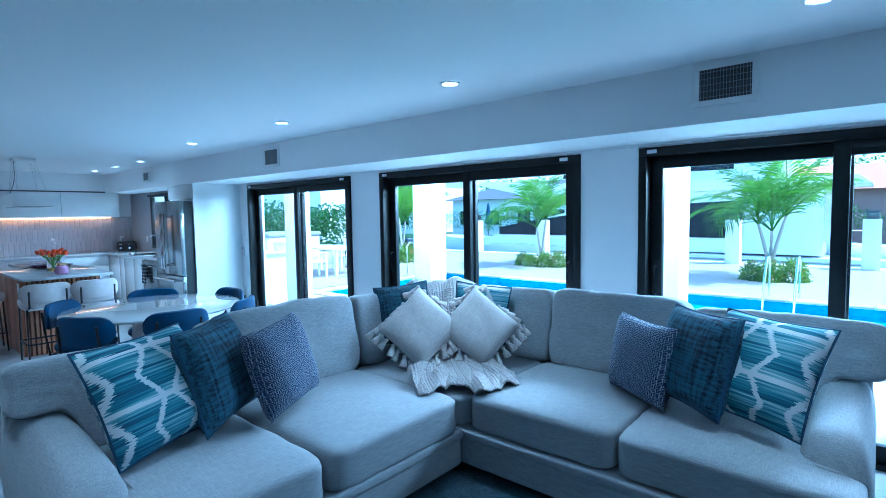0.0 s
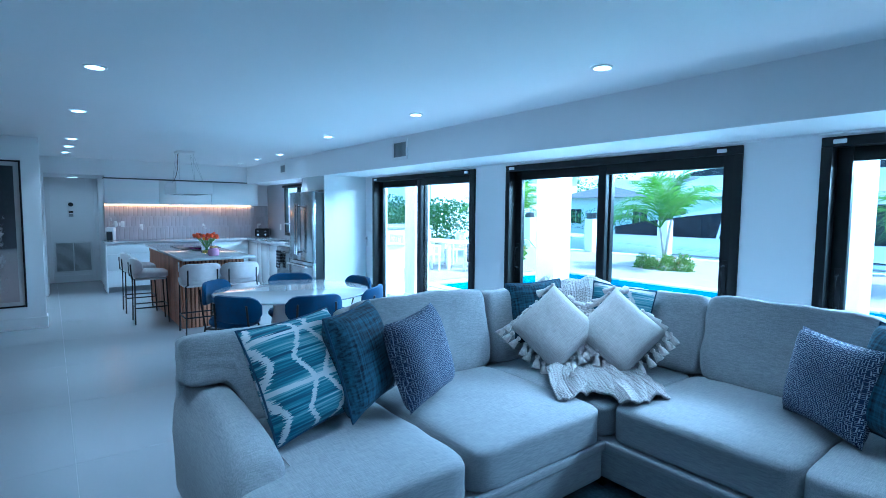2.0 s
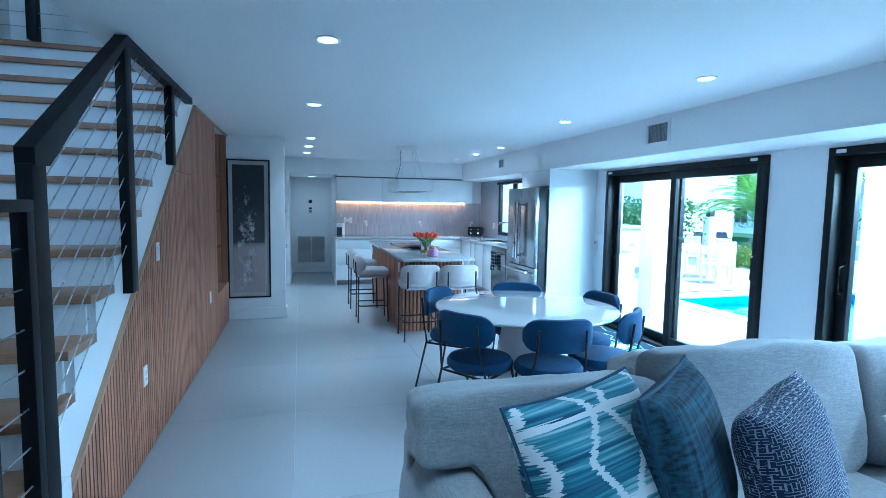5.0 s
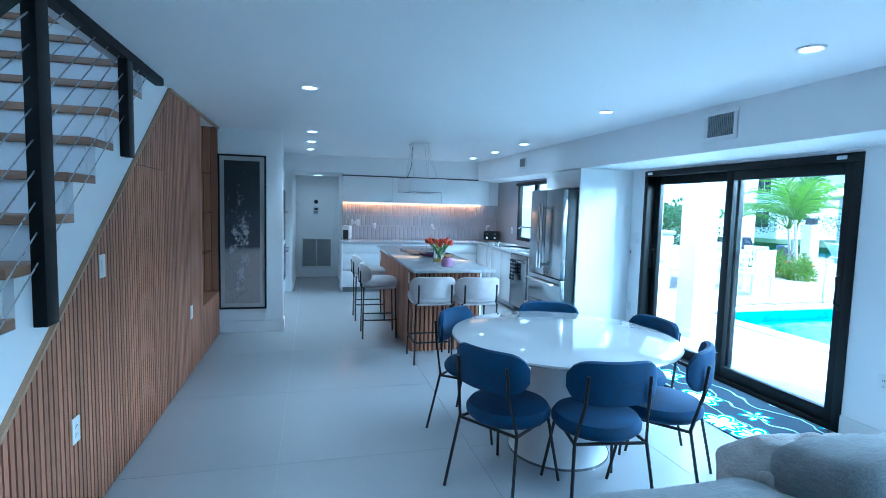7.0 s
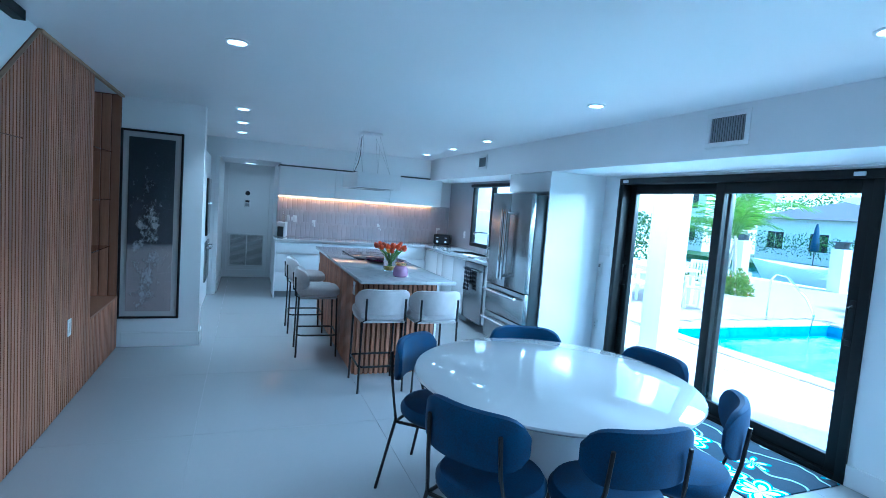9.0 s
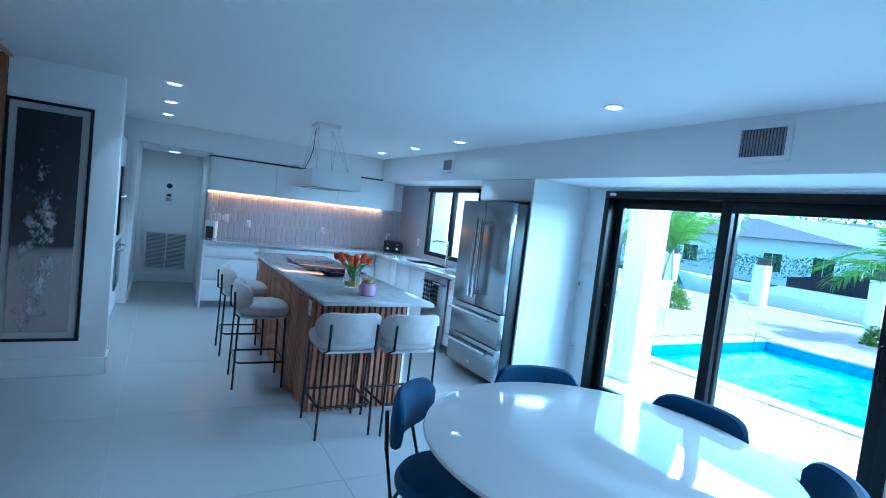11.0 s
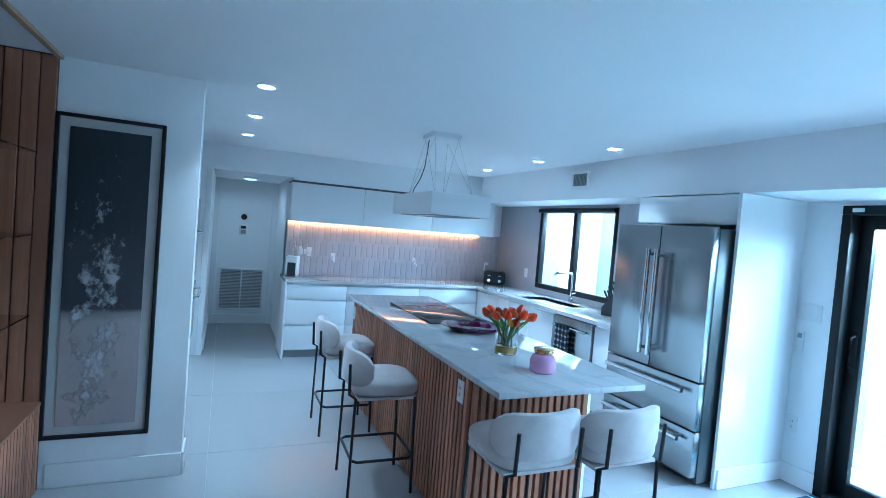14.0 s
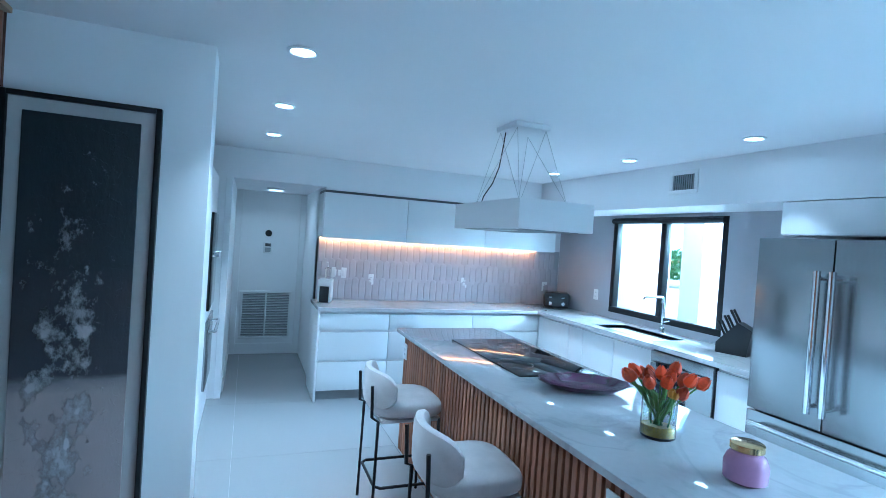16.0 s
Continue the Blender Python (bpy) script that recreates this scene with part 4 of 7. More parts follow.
# back wall sockets
plate("light_switch", "white triple switch on the tiled backsplash", "switch", pose(-10.752, 1.474, 1.22, 0, 0, 90), w=0.165, gangs=3)
for y in (1.826, 2.966):
    plate("wall_socket", "white socket outlet on the tiled backsplash", "socket", pose(-10.752, y, 1.16, 0, 0, 90), kind="socket")
plate("wall_socket", "white socket outlet in the kitchen corner", "socket", pose(-10.752, 4.087, 1.15, 0, 0, 90), kind="socket")
plate("wall_socket", "white socket outlet beside the kitchen window", "socket", pose(-9.967, 4.29, 1.15, 0, 0, 0), kind="socket")

# toaster
to = thing("toaster", "black and steel four-slice toaster on the worktop", "toaster", m=pose(-10.45, 4.08, CT, 0, 0, 60))
part("body", box(-0.15, 0.15, -0.13, 0.13, 0.008, 0.19, 0.03, 4), M_DARKPL, to)
part("band", box(-0.152, 0.152, -0.09, 0.09, 0.03, 0.15, 0.01, 3), M_STEEL, to)
for sx in (-0.075, 0.075):
    part("knob", rod([(sx, -0.13, 0.06), (sx, -0.15, 0.06)], 0.02, 16), M_CHROME, to)
    part("lever", box(sx - 0.02, sx + 0.02, -0.15, -0.13, 0.125, 0.14, 0.003), M_CHROME, to)
    part("slot", box(sx - 0.05, sx + 0.05, -0.10, 0.10, 0.188, 0.1915), M_BLACKGLASS, to, soft=False)
# coffee grinder and soap bottle
cg = thing("coffee_machine", "small white coffee machine with black front", "coffee machine", m=pose(-10.56, 1.31, CT, 0, 0, 75))
part("body", box(-0.07, 0.07, -0.10, 0.10, 0.002, 0.24, 0.012, 3), M_PLASTIC, cg)
part("front", box(-0.045, 0.05, -0.125, -0.10, 0.005, 0.17, 0.006), M_DARKPL, cg)
sb = thing("soap_bottle", "clear soap bottle with a white pump", "bottle", m=pose(-10.60, 1.33, CT + 0.241))
part("bottle", lathe([(0.028, 0), (0.03, 0.01), (0.03, 0.10), (0.012, 0.12)], 20), real_glass("bottle_glass", (0.95, 0.9, 0.85), 0.1), sb)
part("pump", rod([(0, 0, 0.12), (0, 0, 0.17), (0.03, -0.02, 0.172)], 0.006, 8), M_PLASTIC, sb)
# knife block
kb = thing("knife_block", "black slanted knife block full of knives", "knife block", m=pose(-7.98, 4.08, CT, 0, 0, 20))
part("block", prism([(-0.13, 0.0), (0.09, 0.0), (0.12, 0.20), (0.02, 0.25), (-0.13, 0.08)], "y", -0.06, 0.06), M_DARKPL, kb, soft=False)
for i in range(6):
    x, y = -0.07 + 0.035 * (i // 2) * 1.2, -0.035 + 0.065 * (i % 2)
    b0 = (x, y, 0.13 + 0.05 * (i // 2))
    part("knife", rod([b0, (x - 0.06, y, b0[2] + 0.11)], 0.010, 8), M_STEELBLK, kb)

# ---- island ----
isl = thing("kitchen_island", "kitchen island clad in walnut slats", "island")
part("body", box(-9.0, -6.42, 1.735, 2.49, 0.0, CT - 0.03), M_SLATBACK, isl, soft=False)
part("back_panel", box(-9.0, -6.42, 2.49, 2.51, 0.0, CT - 0.03), M_GLOSS, isl, "white gloss back", soft=False)
ip, iw = 0.047, 0.029
for i in range(int(2.56 / ip)):
    x = -6.43 - i * ip
    part("slat", box(x - iw, x, 1.712, 1.735, 0.0, CT - 0.032, 0.002, 1), M_SLAT, isl, soft=False)
for i in range(16):
    y = 1.735 + i * ip
    part("slat", box(-6.42, -6.397, y, y + iw, 0.0, CT - 0.032, 0.002, 1), M_SLAT, isl, soft=False)
solid("island_worktop", box(-9.06, -6.045, 1.672, 2.53, CT - 0.03, CT, 0.003), M_MARBLE, "white marble-look quartz island worktop with grey veins", "worktop")
plate("wall_socket", "white socket outlet on the slatted island", "socket", pose(-6.50, 1.7115, 0.785, 0, 0, 0), kind="socket")
plate("wall_socket", "white socket outlet on the slatted island", "socket", pose(-8.90, 1.7115, 0.77, 0, 0, 0), kind="socket")
ck = thing("cooktop", "black glass induction cooktop set into the island", "cooktop")
part("glass", box(-8.585, -7.585, 1.955, 2.47, CT, CT + 0.006, 0.002), M_BLACKGLASS, ck)
M_RING = mat("cooktop_print", (0.12, 0.12, 0.13), 0.2, bump=0.0)
for x, y, r in ((-8.35, 2.08, 0.09), (-8.35, 2.33, 0.11), (-7.85, 2.08, 0.11), (-7.85, 2.33, 0.09)):
    part("burner_ring", lathe([(r, 0.0061), (r - 0.004, 0.0066), (r - 0.008, 0.0061)], 32, (x, y, CT), caps=False), M_RING, ck)

# scalloped purple glass platter
def platter():
    b = bmesh.new()
    rings = []
    for r, z in ((0.08, 0.0), (0.15, 0.01), (0.20, 0.035), (0.215, 0.045), (0.205, 0.045), (0.15, 0.018), (0.08, 0.010)):
        rings.append([b.verts.new((r * (1 + 0.03 * math.sin(12 * a) * (r > 0.18)) * math.cos(a) * 1.12, r * (1 + 0.03 * math.sin(12 * a) * (r > 0.18)) * math.sin(a) * 0.75, z)) for a in [2 * math.pi * k / 96 for k in range(96)]])
    for a, c in zip(rings, rings[1:]):
        for k in range(96):
            b.faces.new((a[k], a[(k + 1) % 96], c[(k + 1) % 96], c[k]))
    b.faces.new(rings[0][::-1])
    b.faces.new(rings[-1])
    return b


pl = solid("glass_platter", platter(), mat("purple_glass", (0.055, 0.003, 0.04), 0.12, vary=0.3, scale=30, fine=200, bump=0.1, spec=0.35), "dark purple glass platter with a scalloped rim", "platter")
pl.matrix_basis = pose(-7.33, 2.19, CT, 0, 0, 70)

# tulips
vase = thing("flower_vase", "glass vase of red, orange and yellow tulips", "flowers", m=pose(-6.72, 2.095, CT))
part("glass", lathe([(0.066, 0), (0.068, 0.004), (0.068, 0.165), (0.064, 0.165), (0.064, 0.010)], 32), real_glass("vase_glass", (0.97, 1.0, 0.98)), vase, "clear glass cylinder")
part("water", lathe([(0.0635, 0.0105), (0.0635, 0.05)], 28), mat("yellow_pebbles", (0.55, 0.40, 0.06), 0.4, vary=0.4, scale=60, fine=200, bump=0.4), vase, "yellow pebbles in water")
M_STEM = mat("stem_green", (0.15, 0.28, 0.06), 0.5, vary=0.25, scale=20, rand=0.3)
M_RED = mat("tulip_red", (0.72, 0.085, 0.012), 0.45, vary=0.35, scale=30, fine=150, rand=0.5)
M_YEL = mat("tulip_yellow", (0.75, 0.33, 0.02), 0.45, vary=0.2, scale=30, rand=0.3)
rnd = random.Random(4)


def tulip(p, d, s):
    b = bmesh.new()
    d = Vector(d).normalized()
    rot = d.to_track_quat("Z", "Y").to_matrix()
    for ring, (n0, open_) in enumerate(((3, 0.9), (3, 1.05))):
        for k in range(n0):
            a = 2 * math.pi * k / n0 + ring * 1.05
            rows = []
            for j, (r, z, w) in enumerate(((0.1, 0, 0.2), (0.5, 0.3, 0.55), (0.52, 0.75, 0.6), (0.34, 1.15, 0.34), (0.2, 1.38, 0.06))):
                row = []
                for i in (-1, 0, 1):
                    aa = a + i * w / max(r, 0.25) * 0.5
                    q = Vector((math.cos(aa) * r * open_, math.sin(aa) * r * open_, z)) * s
                    row.append(b.verts.new(Vector(p) + rot @ q))
                rows.append(row)
            for u, v in zip(rows, rows[1:]):
                for i in (0, 1):
                    b.faces.new((u[i], u[i + 1], v[i + 1], v[i]))
    return b


for i in range(22):
    a = i * 2.4
    lean = 0.012 + 0.10 * math.sqrt((i % 17 + 0.5) / 17)
    top = Vector((lean * math.cos(a) * 1.15, lean * math.sin(a) * 1.15, 0.235 - 0.9 * lean ** 1.5 + rnd.uniform(-0.02, 0.02)))
    if i >= 17:
        top = Vector((0.12 * math.cos(a * 1.3), 0.12 * math.sin(a * 1.3), 0.19))
    foot = Vector((-0.03 * math.cos(a), -0.03 * math.sin(a), 0.02))
    mid = foot.lerp(top, 0.55) + Vector((-0.008 * math.cos(a), -0.008 * math.sin(a), 0.0))
    part("stem", rod([foot, mid, top], 0.0035, 6), M_STEM, vase)
    part("blossom", tulip(top, top - mid, 0.046 if i < 17 else 0.032), M_YEL if i >= 17 else M_RED, vase)
for i in range(6):
    a = i * 1.05
    pts = [Vector((0.03 * math.cos(a), 0.03 * math.sin(a), 0.10)), Vector((0.07 * math.cos(a), 0.07 * math.sin(a), 0.18)), Vector((0.13 * math.cos(a), 0.13 * math.sin(a), 0.21))]
    part("leaf", rod(pts, 0.012, 5, taper=(0.5, 1, 0.1)), M_STEM, vase)

cd = thing("candle_jar", "lilac glass candle jar with a gold lid", "candle", m=pose(-6.33, 2.09, CT))
part("jar", lathe([(0.055, 0), (0.066, 0.008), (0.068, 0.06), (0.058, 0.085), (0.046, 0.095), (0.046, 0.102)], 36), mat("lilac_glass", (0.55, 0.30, 0.50), 0.15, vary=0.05, bump=0.0, coat=0.4), cd)
part("lid", lathe([(0.048, 0.102), (0.052, 0.105), (0.052, 0.125), (0.048, 0.128)], 36), mat("gold_lid", (0.70, 0.52, 0.26), 0.18, 1.0, vary=0.05, bump=0.0), cd, "polished gold lid")

# hanging range hood
hood = thing("island_hood", "white box range hood hung from the ceiling on wires", "range hood")
HZ0, HZ1 = 1.745, 1.915
b = box(-8.56, -7.63, 1.905, 2.405, HZ0, HZ1, 0.003)
part("body", b, M_TRIM, hood)
part("filter", box(-8.50, -7.69, 1.965, 2.345, HZ0 - 0.004, HZ0 + 0.001), M_GREYPL, hood, soft=False)
part("lens", box(-8.30, -7.90, 2.02, 2.06, HZ0 - 0.006, HZ0 - 0.003), M_TRIM, hood, soft=False)
part("ceiling_plate", box(-8.13, -7.87, 1.98, 2.22, H - 0.035, H - 0.001, 0.003), M_TRIM, hood)
corners = [(-8.40, 1.99), (-7.79, 1.99), (-8.40, 2.32), (-7.79, 2.32)]
tops = [(-8.11, 2.0), (-7.89, 2.0), (-8.11, 2.20), (-7.89, 2.20)]
for i in range(4):
    part("wire", rod([(*corners[i], HZ1), (*tops[i], H - 0.035)], 0.0018, 6), M_CABLE, hood)
    j = (i ^ 1)
    part("wire", rod([(*corners[i], HZ1), (*tops[j], H - 0.035)], 0.0018, 6), M_CABLE, hood)
pts = [(-8.08, 2.02, H - 0.035), (-8.10, 2.02, 2.28), (-8.16, 2.03, 2.15), (-8.22, 2.02, 2.05), (-8.30, 2.00, 1.97), (-8.34, 2.0, HZ1)]
part("power_cord", rod(pts, 0.004, 8), M_DARKPL, hood, "black power cord")


# ---- bar stools ----
def curved_back(w, h, depth, thick, z, y, wrap, n=16):
    """An upholstered band bent round the sitter's back."""
    b = bmesh.new()
    cols = []
    for i in range(n + 1):
        u = -1 + 2 * i / n
        a = u * wrap
        r = w / 2 / math.sin(wrap) if wrap < 1.5 else w / 2
        cx, cy = r * math.sin(a), y + r * (1 - math.cos(a)) * depth
        nx, ny = math.sin(a), -math.cos(a)
        edge = 1 - abs(u) ** 6
        hh = h / 2 * (0.35 + 0.65 * edge)
        tt = thick / 2 * (0.35 + 0.65 * edge)
        ring = []
        for k in range(12):
            q = 2 * math.pi * k / 12
            c, s = math.cos(q), math.sin(q)
            c = math.copysign(abs(c) ** 0.55, c)
            s = math.copysign(abs(s) ** 0.45, s)
            ring.append(b.verts.new((cx + nx * tt * c, cy + ny * tt * c, z + hh * s)))
        cols.append(ring)
    for a, c in zip(cols, cols[1:]):
        for k in range(12):
            b.faces.new((a[k], a[(k + 1) % 12], c[(k + 1) % 12], c[k]))
    b.faces.new(cols[0][::-1])
    b.faces.new(cols[-1])
    bmesh.ops.recalc_face_normals(b, faces=b.faces[:])
    return b


def stool():
    root = thing("bar_stool", "ivory suede bar stool with a curved low back and black legs", "stool", "bar stools at the island")
    s = part("seat", puff(0.43, 0.42, 0.105, 9, 4.0, 0.002, 1, 0.012), M_BOUCLE, root)
    s.location = (0, 0.0, 0.60)
    part("seat_base", box(-0.19, 0.19, -0.18, 0.18, 0.585, 0.605, 0.006), M_BOUCLE, root)
    part("backrest", curved_back(0.46, 0.215, 0.85, 0.055, 0.765, -0.215, 1.0), M_BOUCLE, root)
    for sx in (-1, 1):
        part("leg", rod([(sx * 0.19, -0.20, 0), (sx * 0.185, -0.195, 0.60), (sx * 0.165, -0.228, 0.62), (sx * 0.165, -0.236, 0.80)], 0.0095, 8), M_STEELBLK, root)
        part("leg", rod([(sx * 0.19, 0.19, 0), (sx * 0.185, 0.17, 0.60)], 0.0095, 8), M_STEELBLK, root)
    q = 0.19
    part("footrest", rod([(-q, -q + 0.03, 0.22), (-q + 0.03, -q, 0.22), (q - 0.03, -q, 0.22), (q, -q + 0.03, 0.22), (q, q - 0.03, 0.22), (q - 0.03, q, 0.22), (-q + 0.03, q, 0.22), (-q, q - 0.03, 0.22)], 0.009, 8, closed=True), M_STEELBLK, root)
    return root


st = stool()
st.matrix_basis = pose(-8.11, 1.46, 0, 0, 0, 0)
copy_thing(st, pose(-7.17, 1.475, 0, 0, 0, -2))
copy_thing(st, pose(-6.13, 1.86, 0, 0, 0, 90))
copy_thing(st, pose(-6.09, 2.31, 0, 0, 0, 91))

# ---- dining set ----
TX, TY = -4.08, 2.27
tb = thing("dining_table", "round white gloss dining table on a conical pedestal", "table", m=pose(TX, TY, 0))
part("tabletop", lathe([(0.70, 0.735), (0.715, 0.742), (0.72, 0.750), (0.715, 0.758), (0.70, 0.762), (0.3, 0.762)], 96), M_TABLE, tb)
part("pedestal", lathe([(0.32, 0.012), (0.30, 0.05), (0.20, 0.45), (0.165, 0.735)], 64), M_TBASE, tb)
part("foot_ring", lathe([(0.325, 0.0), (0.325, 0.012), (0.31, 0.014)], 64), M_STEEL, tb, "brushed steel foot ring")


def chair():
    root = thing("dining_chair", "navy velvet dining chair with a curved back and black legs", "chair", "chairs round the dining table")
    b = bmesh.new()
    prof = [(0.15, 0.0), (0.215, 0.008), (0.236, 0.03), (0.238, 0.055), (0.22, 0.082), (0.15, 0.094), (0.05, 0.097)]
    b = lathe(prof, 40, (0, 0, 0.395))
    part("seat", b, M_VELVET, root)
    part("backrest", curved_back(0.47, 0.225, 0.75, 0.055, 0.715, -0.245, 0.85), M_VELVET, root)
    for sx in (-1, 1):
        part("leg", rod([(sx * 0.225, -0.275, 0), (sx * 0.19, -0.195, 0.40), (sx * 0.165, -0.245, 0.60), (sx * 0.160, -0.262, 0.76)], 0.009, 8), M_STEELBLK, root)
        part("leg", rod([(sx * 0.215, 0.225, 0), (sx * 0.17, 0.15, 0.40)], 0.009, 8), M_STEELBLK, root)
        part("stretcher", rod([(sx * 0.19, -0.195, 0.388), (sx * 0.17, 0.15, 0.388)], 0.009, 8), M_STEELBLK, root)
    part("stretcher", rod([(-0.19, -0.195, 0.388), (0.19, -0.195, 0.388)], 0.009, 8), M_STEELBLK, root)
    return root


CHAIRS = ((226, 0.60), (-56, 0.60), (-8, 0.57), (42, 0.61), (161, 0.55), (95, 0.55))
first_chair = None
for ang, dist in CHAIRS:
    a = radians(ang)
    m = pose(TX + dist * math.cos(a), TY + dist * math.sin(a), 0, 0, 0, ang + 90)
    if first_chair is None:
        first_chair = chair()
        first_chair.matrix_basis = m
    else:
        copy_thing(first_chair, m)

# ---- sectional sofa ----
sofa = thing("sectional_sofa", "large pale grey linen L-shaped sectional sofa", "sofa")
SX0, SX1, SY0, SY1 = -2.30, 0.93, 0.90, 4.16
FX, FY = -0.93, 2.80      # front edges of the two wings


def cushion(name, w, d, h, m, seed, crown=0.025, power=8.0, wr=0.006, n=12):
    ob = part(name, puff(w, d, h, n, power, wr, seed, crown), M_SOFA, sofa)
    ob.matrix_basis = m
    return ob


def soft_box(x0, x1, y0, y1, z0, z1, r):
    return box(x0, x1, y0, y1, z0, z1, r, 4)


part("base", soft_box(SX0 + 0.04, FX - 0.01, SY0 + 0.02, FY, 0.06, 0.27, 0.02), M_SOFA, sofa)
part("base", soft_box(SX0 + 0.04, SX1 - 0.02, FY + 0.01, SY1 - 0.04, 0.06, 0.27, 0.02), M_SOFA, sofa)
part("base_rail", soft_box(FX - 0.03, FX + 0.004, SY0 + 0.25, FY + 0.012, 0.225, 0.275, 0.012), M_SOFA, sofa)
part("base_rail", soft_box(FX - 0.01, SX1 - 0.25, FY - 0.004, FY + 0.03, 0.225, 0.275, 0.012), M_SOFA, sofa)
part("back_frame", soft_box(SX0, SX0 + 0.17, SY0 + 0.02, SY1, 0.07, 0.70, 0.05), M_SOFA, sofa)
part("back_frame", soft_box(SX0 + 0.02, SX1 - 0.02, SY1 - 0.17, SY1, 0.07, 0.70, 0.05), M_SOFA, sofa)
for x, y in ((SX0 + 0.1, SY0 + 0.1), (FX - 0.08, SY0 + 0.1), (FX - 0.06, FY + 0.06), (SX1 - 0.1, FY + 0.08), (SX1 - 0.1, SY1 - 0.1), (SX0 + 0.1, SY1 - 0.1)):
    part("foot", box(x - 0.04, x + 0.04, y - 0.04, y + 0.04, 0.0, 0.07, 0.004), M_STEELBLK, sofa, "dark wooden block foot")


def arm(length, width, height):
    """A sofa arm with a rounded top that slopes down to a rounded front, front towards +x."""
    b = bmesh.new()
    rows = []
    n = 18
    for i in range(n + 1):
        u = i / n
        x = length * u
        drop = 0.0 if u < 0.45 else 0.085 * ((u - 0.45) / 0.55) ** 1.6
        front = 1.0 if u < 0.86 else math.sqrt(max(0.0, 1 - ((u - 0.86) / 0.145) ** 2))
        h = (height - drop) * (0.45 + 0.55 * front)
        wdt = width / 2 * (0.62 + 0.38 * front)
        ring = []
        for k in range(17):
            a = math.pi * k / 16
            c, s = math.cos(a), math.sin(a)
            cc = math.copysign(abs(c) ** 0.6, c)
            ring.append(b.verts.new((x, cc * wdt * (1.06 if 0.15 < s else 1.0), 0.24 + (h - 0.24) * s ** 0.75)))
        ring = [b.verts.new((x, wdt * 0.96, 0.06))] + ring + [b.verts.new((x, -wdt * 0.96, 0.06))]
        rows.append(ring)
    for a, c in zip(rows, rows[1:]):
        for k in range(len(a) - 1):
            b.faces.new((a[k], a[k + 1], c[k + 1], c[k]))
        b.faces.new((a[-1], a[0], c[0], c[-1]))
    b.faces.new(rows[0])
    b.faces.new(rows[-1][::-1])
    bmesh.ops.recalc_face_normals(b, faces=b.faces[:])
    return b


ARM_END, ARM_W = 1.06, 0.26      # the arms stop short of the seat fronts
al = part("arm", arm(ARM_END, ARM_W, 0.665), M_SOFA, sofa)
al.matrix_basis = pose(SX0 + 0.05, SY0 + ARM_W / 2 + 0.005, 0)
ar = part("arm", arm(ARM_END, ARM_W, 0.665), M_SOFA, sofa)
ar.matrix_basis = pose(SX1 - ARM_W / 2 - 0.005, SY1 - 0.05, 0, 0, 0, -90)

SZ = 0.265


def seat(x0, x1, y0, y1, h, seed, notch=None):
    """A boxed seat cushion; a notch (corner x, corner y, sign x, sign y) makes room for an arm."""
    b = puff(x1 - x0, y1 - y0, h, 16, 12.0, 0.005, seed, 0.03)
    cx, cy = (x0 + x1) / 2, (y0 + y1) / 2
    for v in b.verts:
        v.co += Vector((cx, cy, SZ))
        v.co.z += 0.006 * noise.noise(Vector((v.co.x * 3, v.co.y * 3, seed)))
        if notch:
            nx, ny, sx, sy = notch
            dx, dy = (v.co.x - nx) * sx, (v.co.y - ny) * sy
            if dx > 0 and dy > 0:
                if dx < dy:
                    v.co.x = nx
                else:
                    v.co.y = ny
    return part("seat_cushion", b, M_SOFA, sofa)


AX, AY = SX0 + 0.05 + ARM_END - 0.01, SY0 + ARM_W + 0.01
BX, BYY = SX1 - ARM_W - 0.01, SY1 - 0.05 - ARM_END + 0.01
seat(-1.97, FX, SY0 + 0.02, 1.845, 0.205, 1, (AX, AY, -1, -1))
seat(-1.97, FX, 1.85, 2.795, 0.21, 2)
seat(-1.98, -0.94, 2.81, 3.82, 0.19, 3)
seat(-0.935, -0.045, FY + 0.04, 3.80, 0.21, 4)
seat(-0.04, SX1 - 0.02, FY + 0.04, 3.80, 0.205, 5, (BX, BYY, 1, 1))


# back cushions: w along the wing, h height, leaning back; a wing rests on the arm at one end
def back(w, x, y, rz, seed, h=0.47, lean=11, z=0.44, over=0):
    ob = cushion("back_cushion", w, 0.25, h, pose(x, y, z, 0, 0, rz) @ pose(0, 0, 0, -lean, 0, 0), seed, 0.0, 9.0, 0.012, 16)
    for v in ob.data.vertices:
        crease = noise.noise(Vector((v.co.x * 14, v.co.z * 4, seed))) * max(0.0, v.co.z / h - 0.35)
        v.co.y += 0.014 * crease
        v.co.z += 0.012 * noise.noise(Vector((v.co.x * 5, seed, 0))) * (v.co.z / h)
        if over:
            k = min(1.0, max(0.0, (v.co.x * over - (w / 2 - ARM_W - 0.02)) / 0.06))
            v.co.z = h - (h - v.co.z) * (1 - k * (1 - (h - 0.222) / h))
    return ob


back(0.965, -1.98, 1.385, 90, 11, 0.475, over=-1)
back(0.97, -1.98, 2.36, 90, 12, 0.55)
back(0.60, -1.98, 3.16, 90, 13, 0.52)
back(0.72, -1.26, 3.86, 0, 14, 0.53)
back(0.92, -0.43, 3.83, 0, 15, 0.56)
back(0.93, 0.50, 3.83, 0, 16, 0.53, over=1)


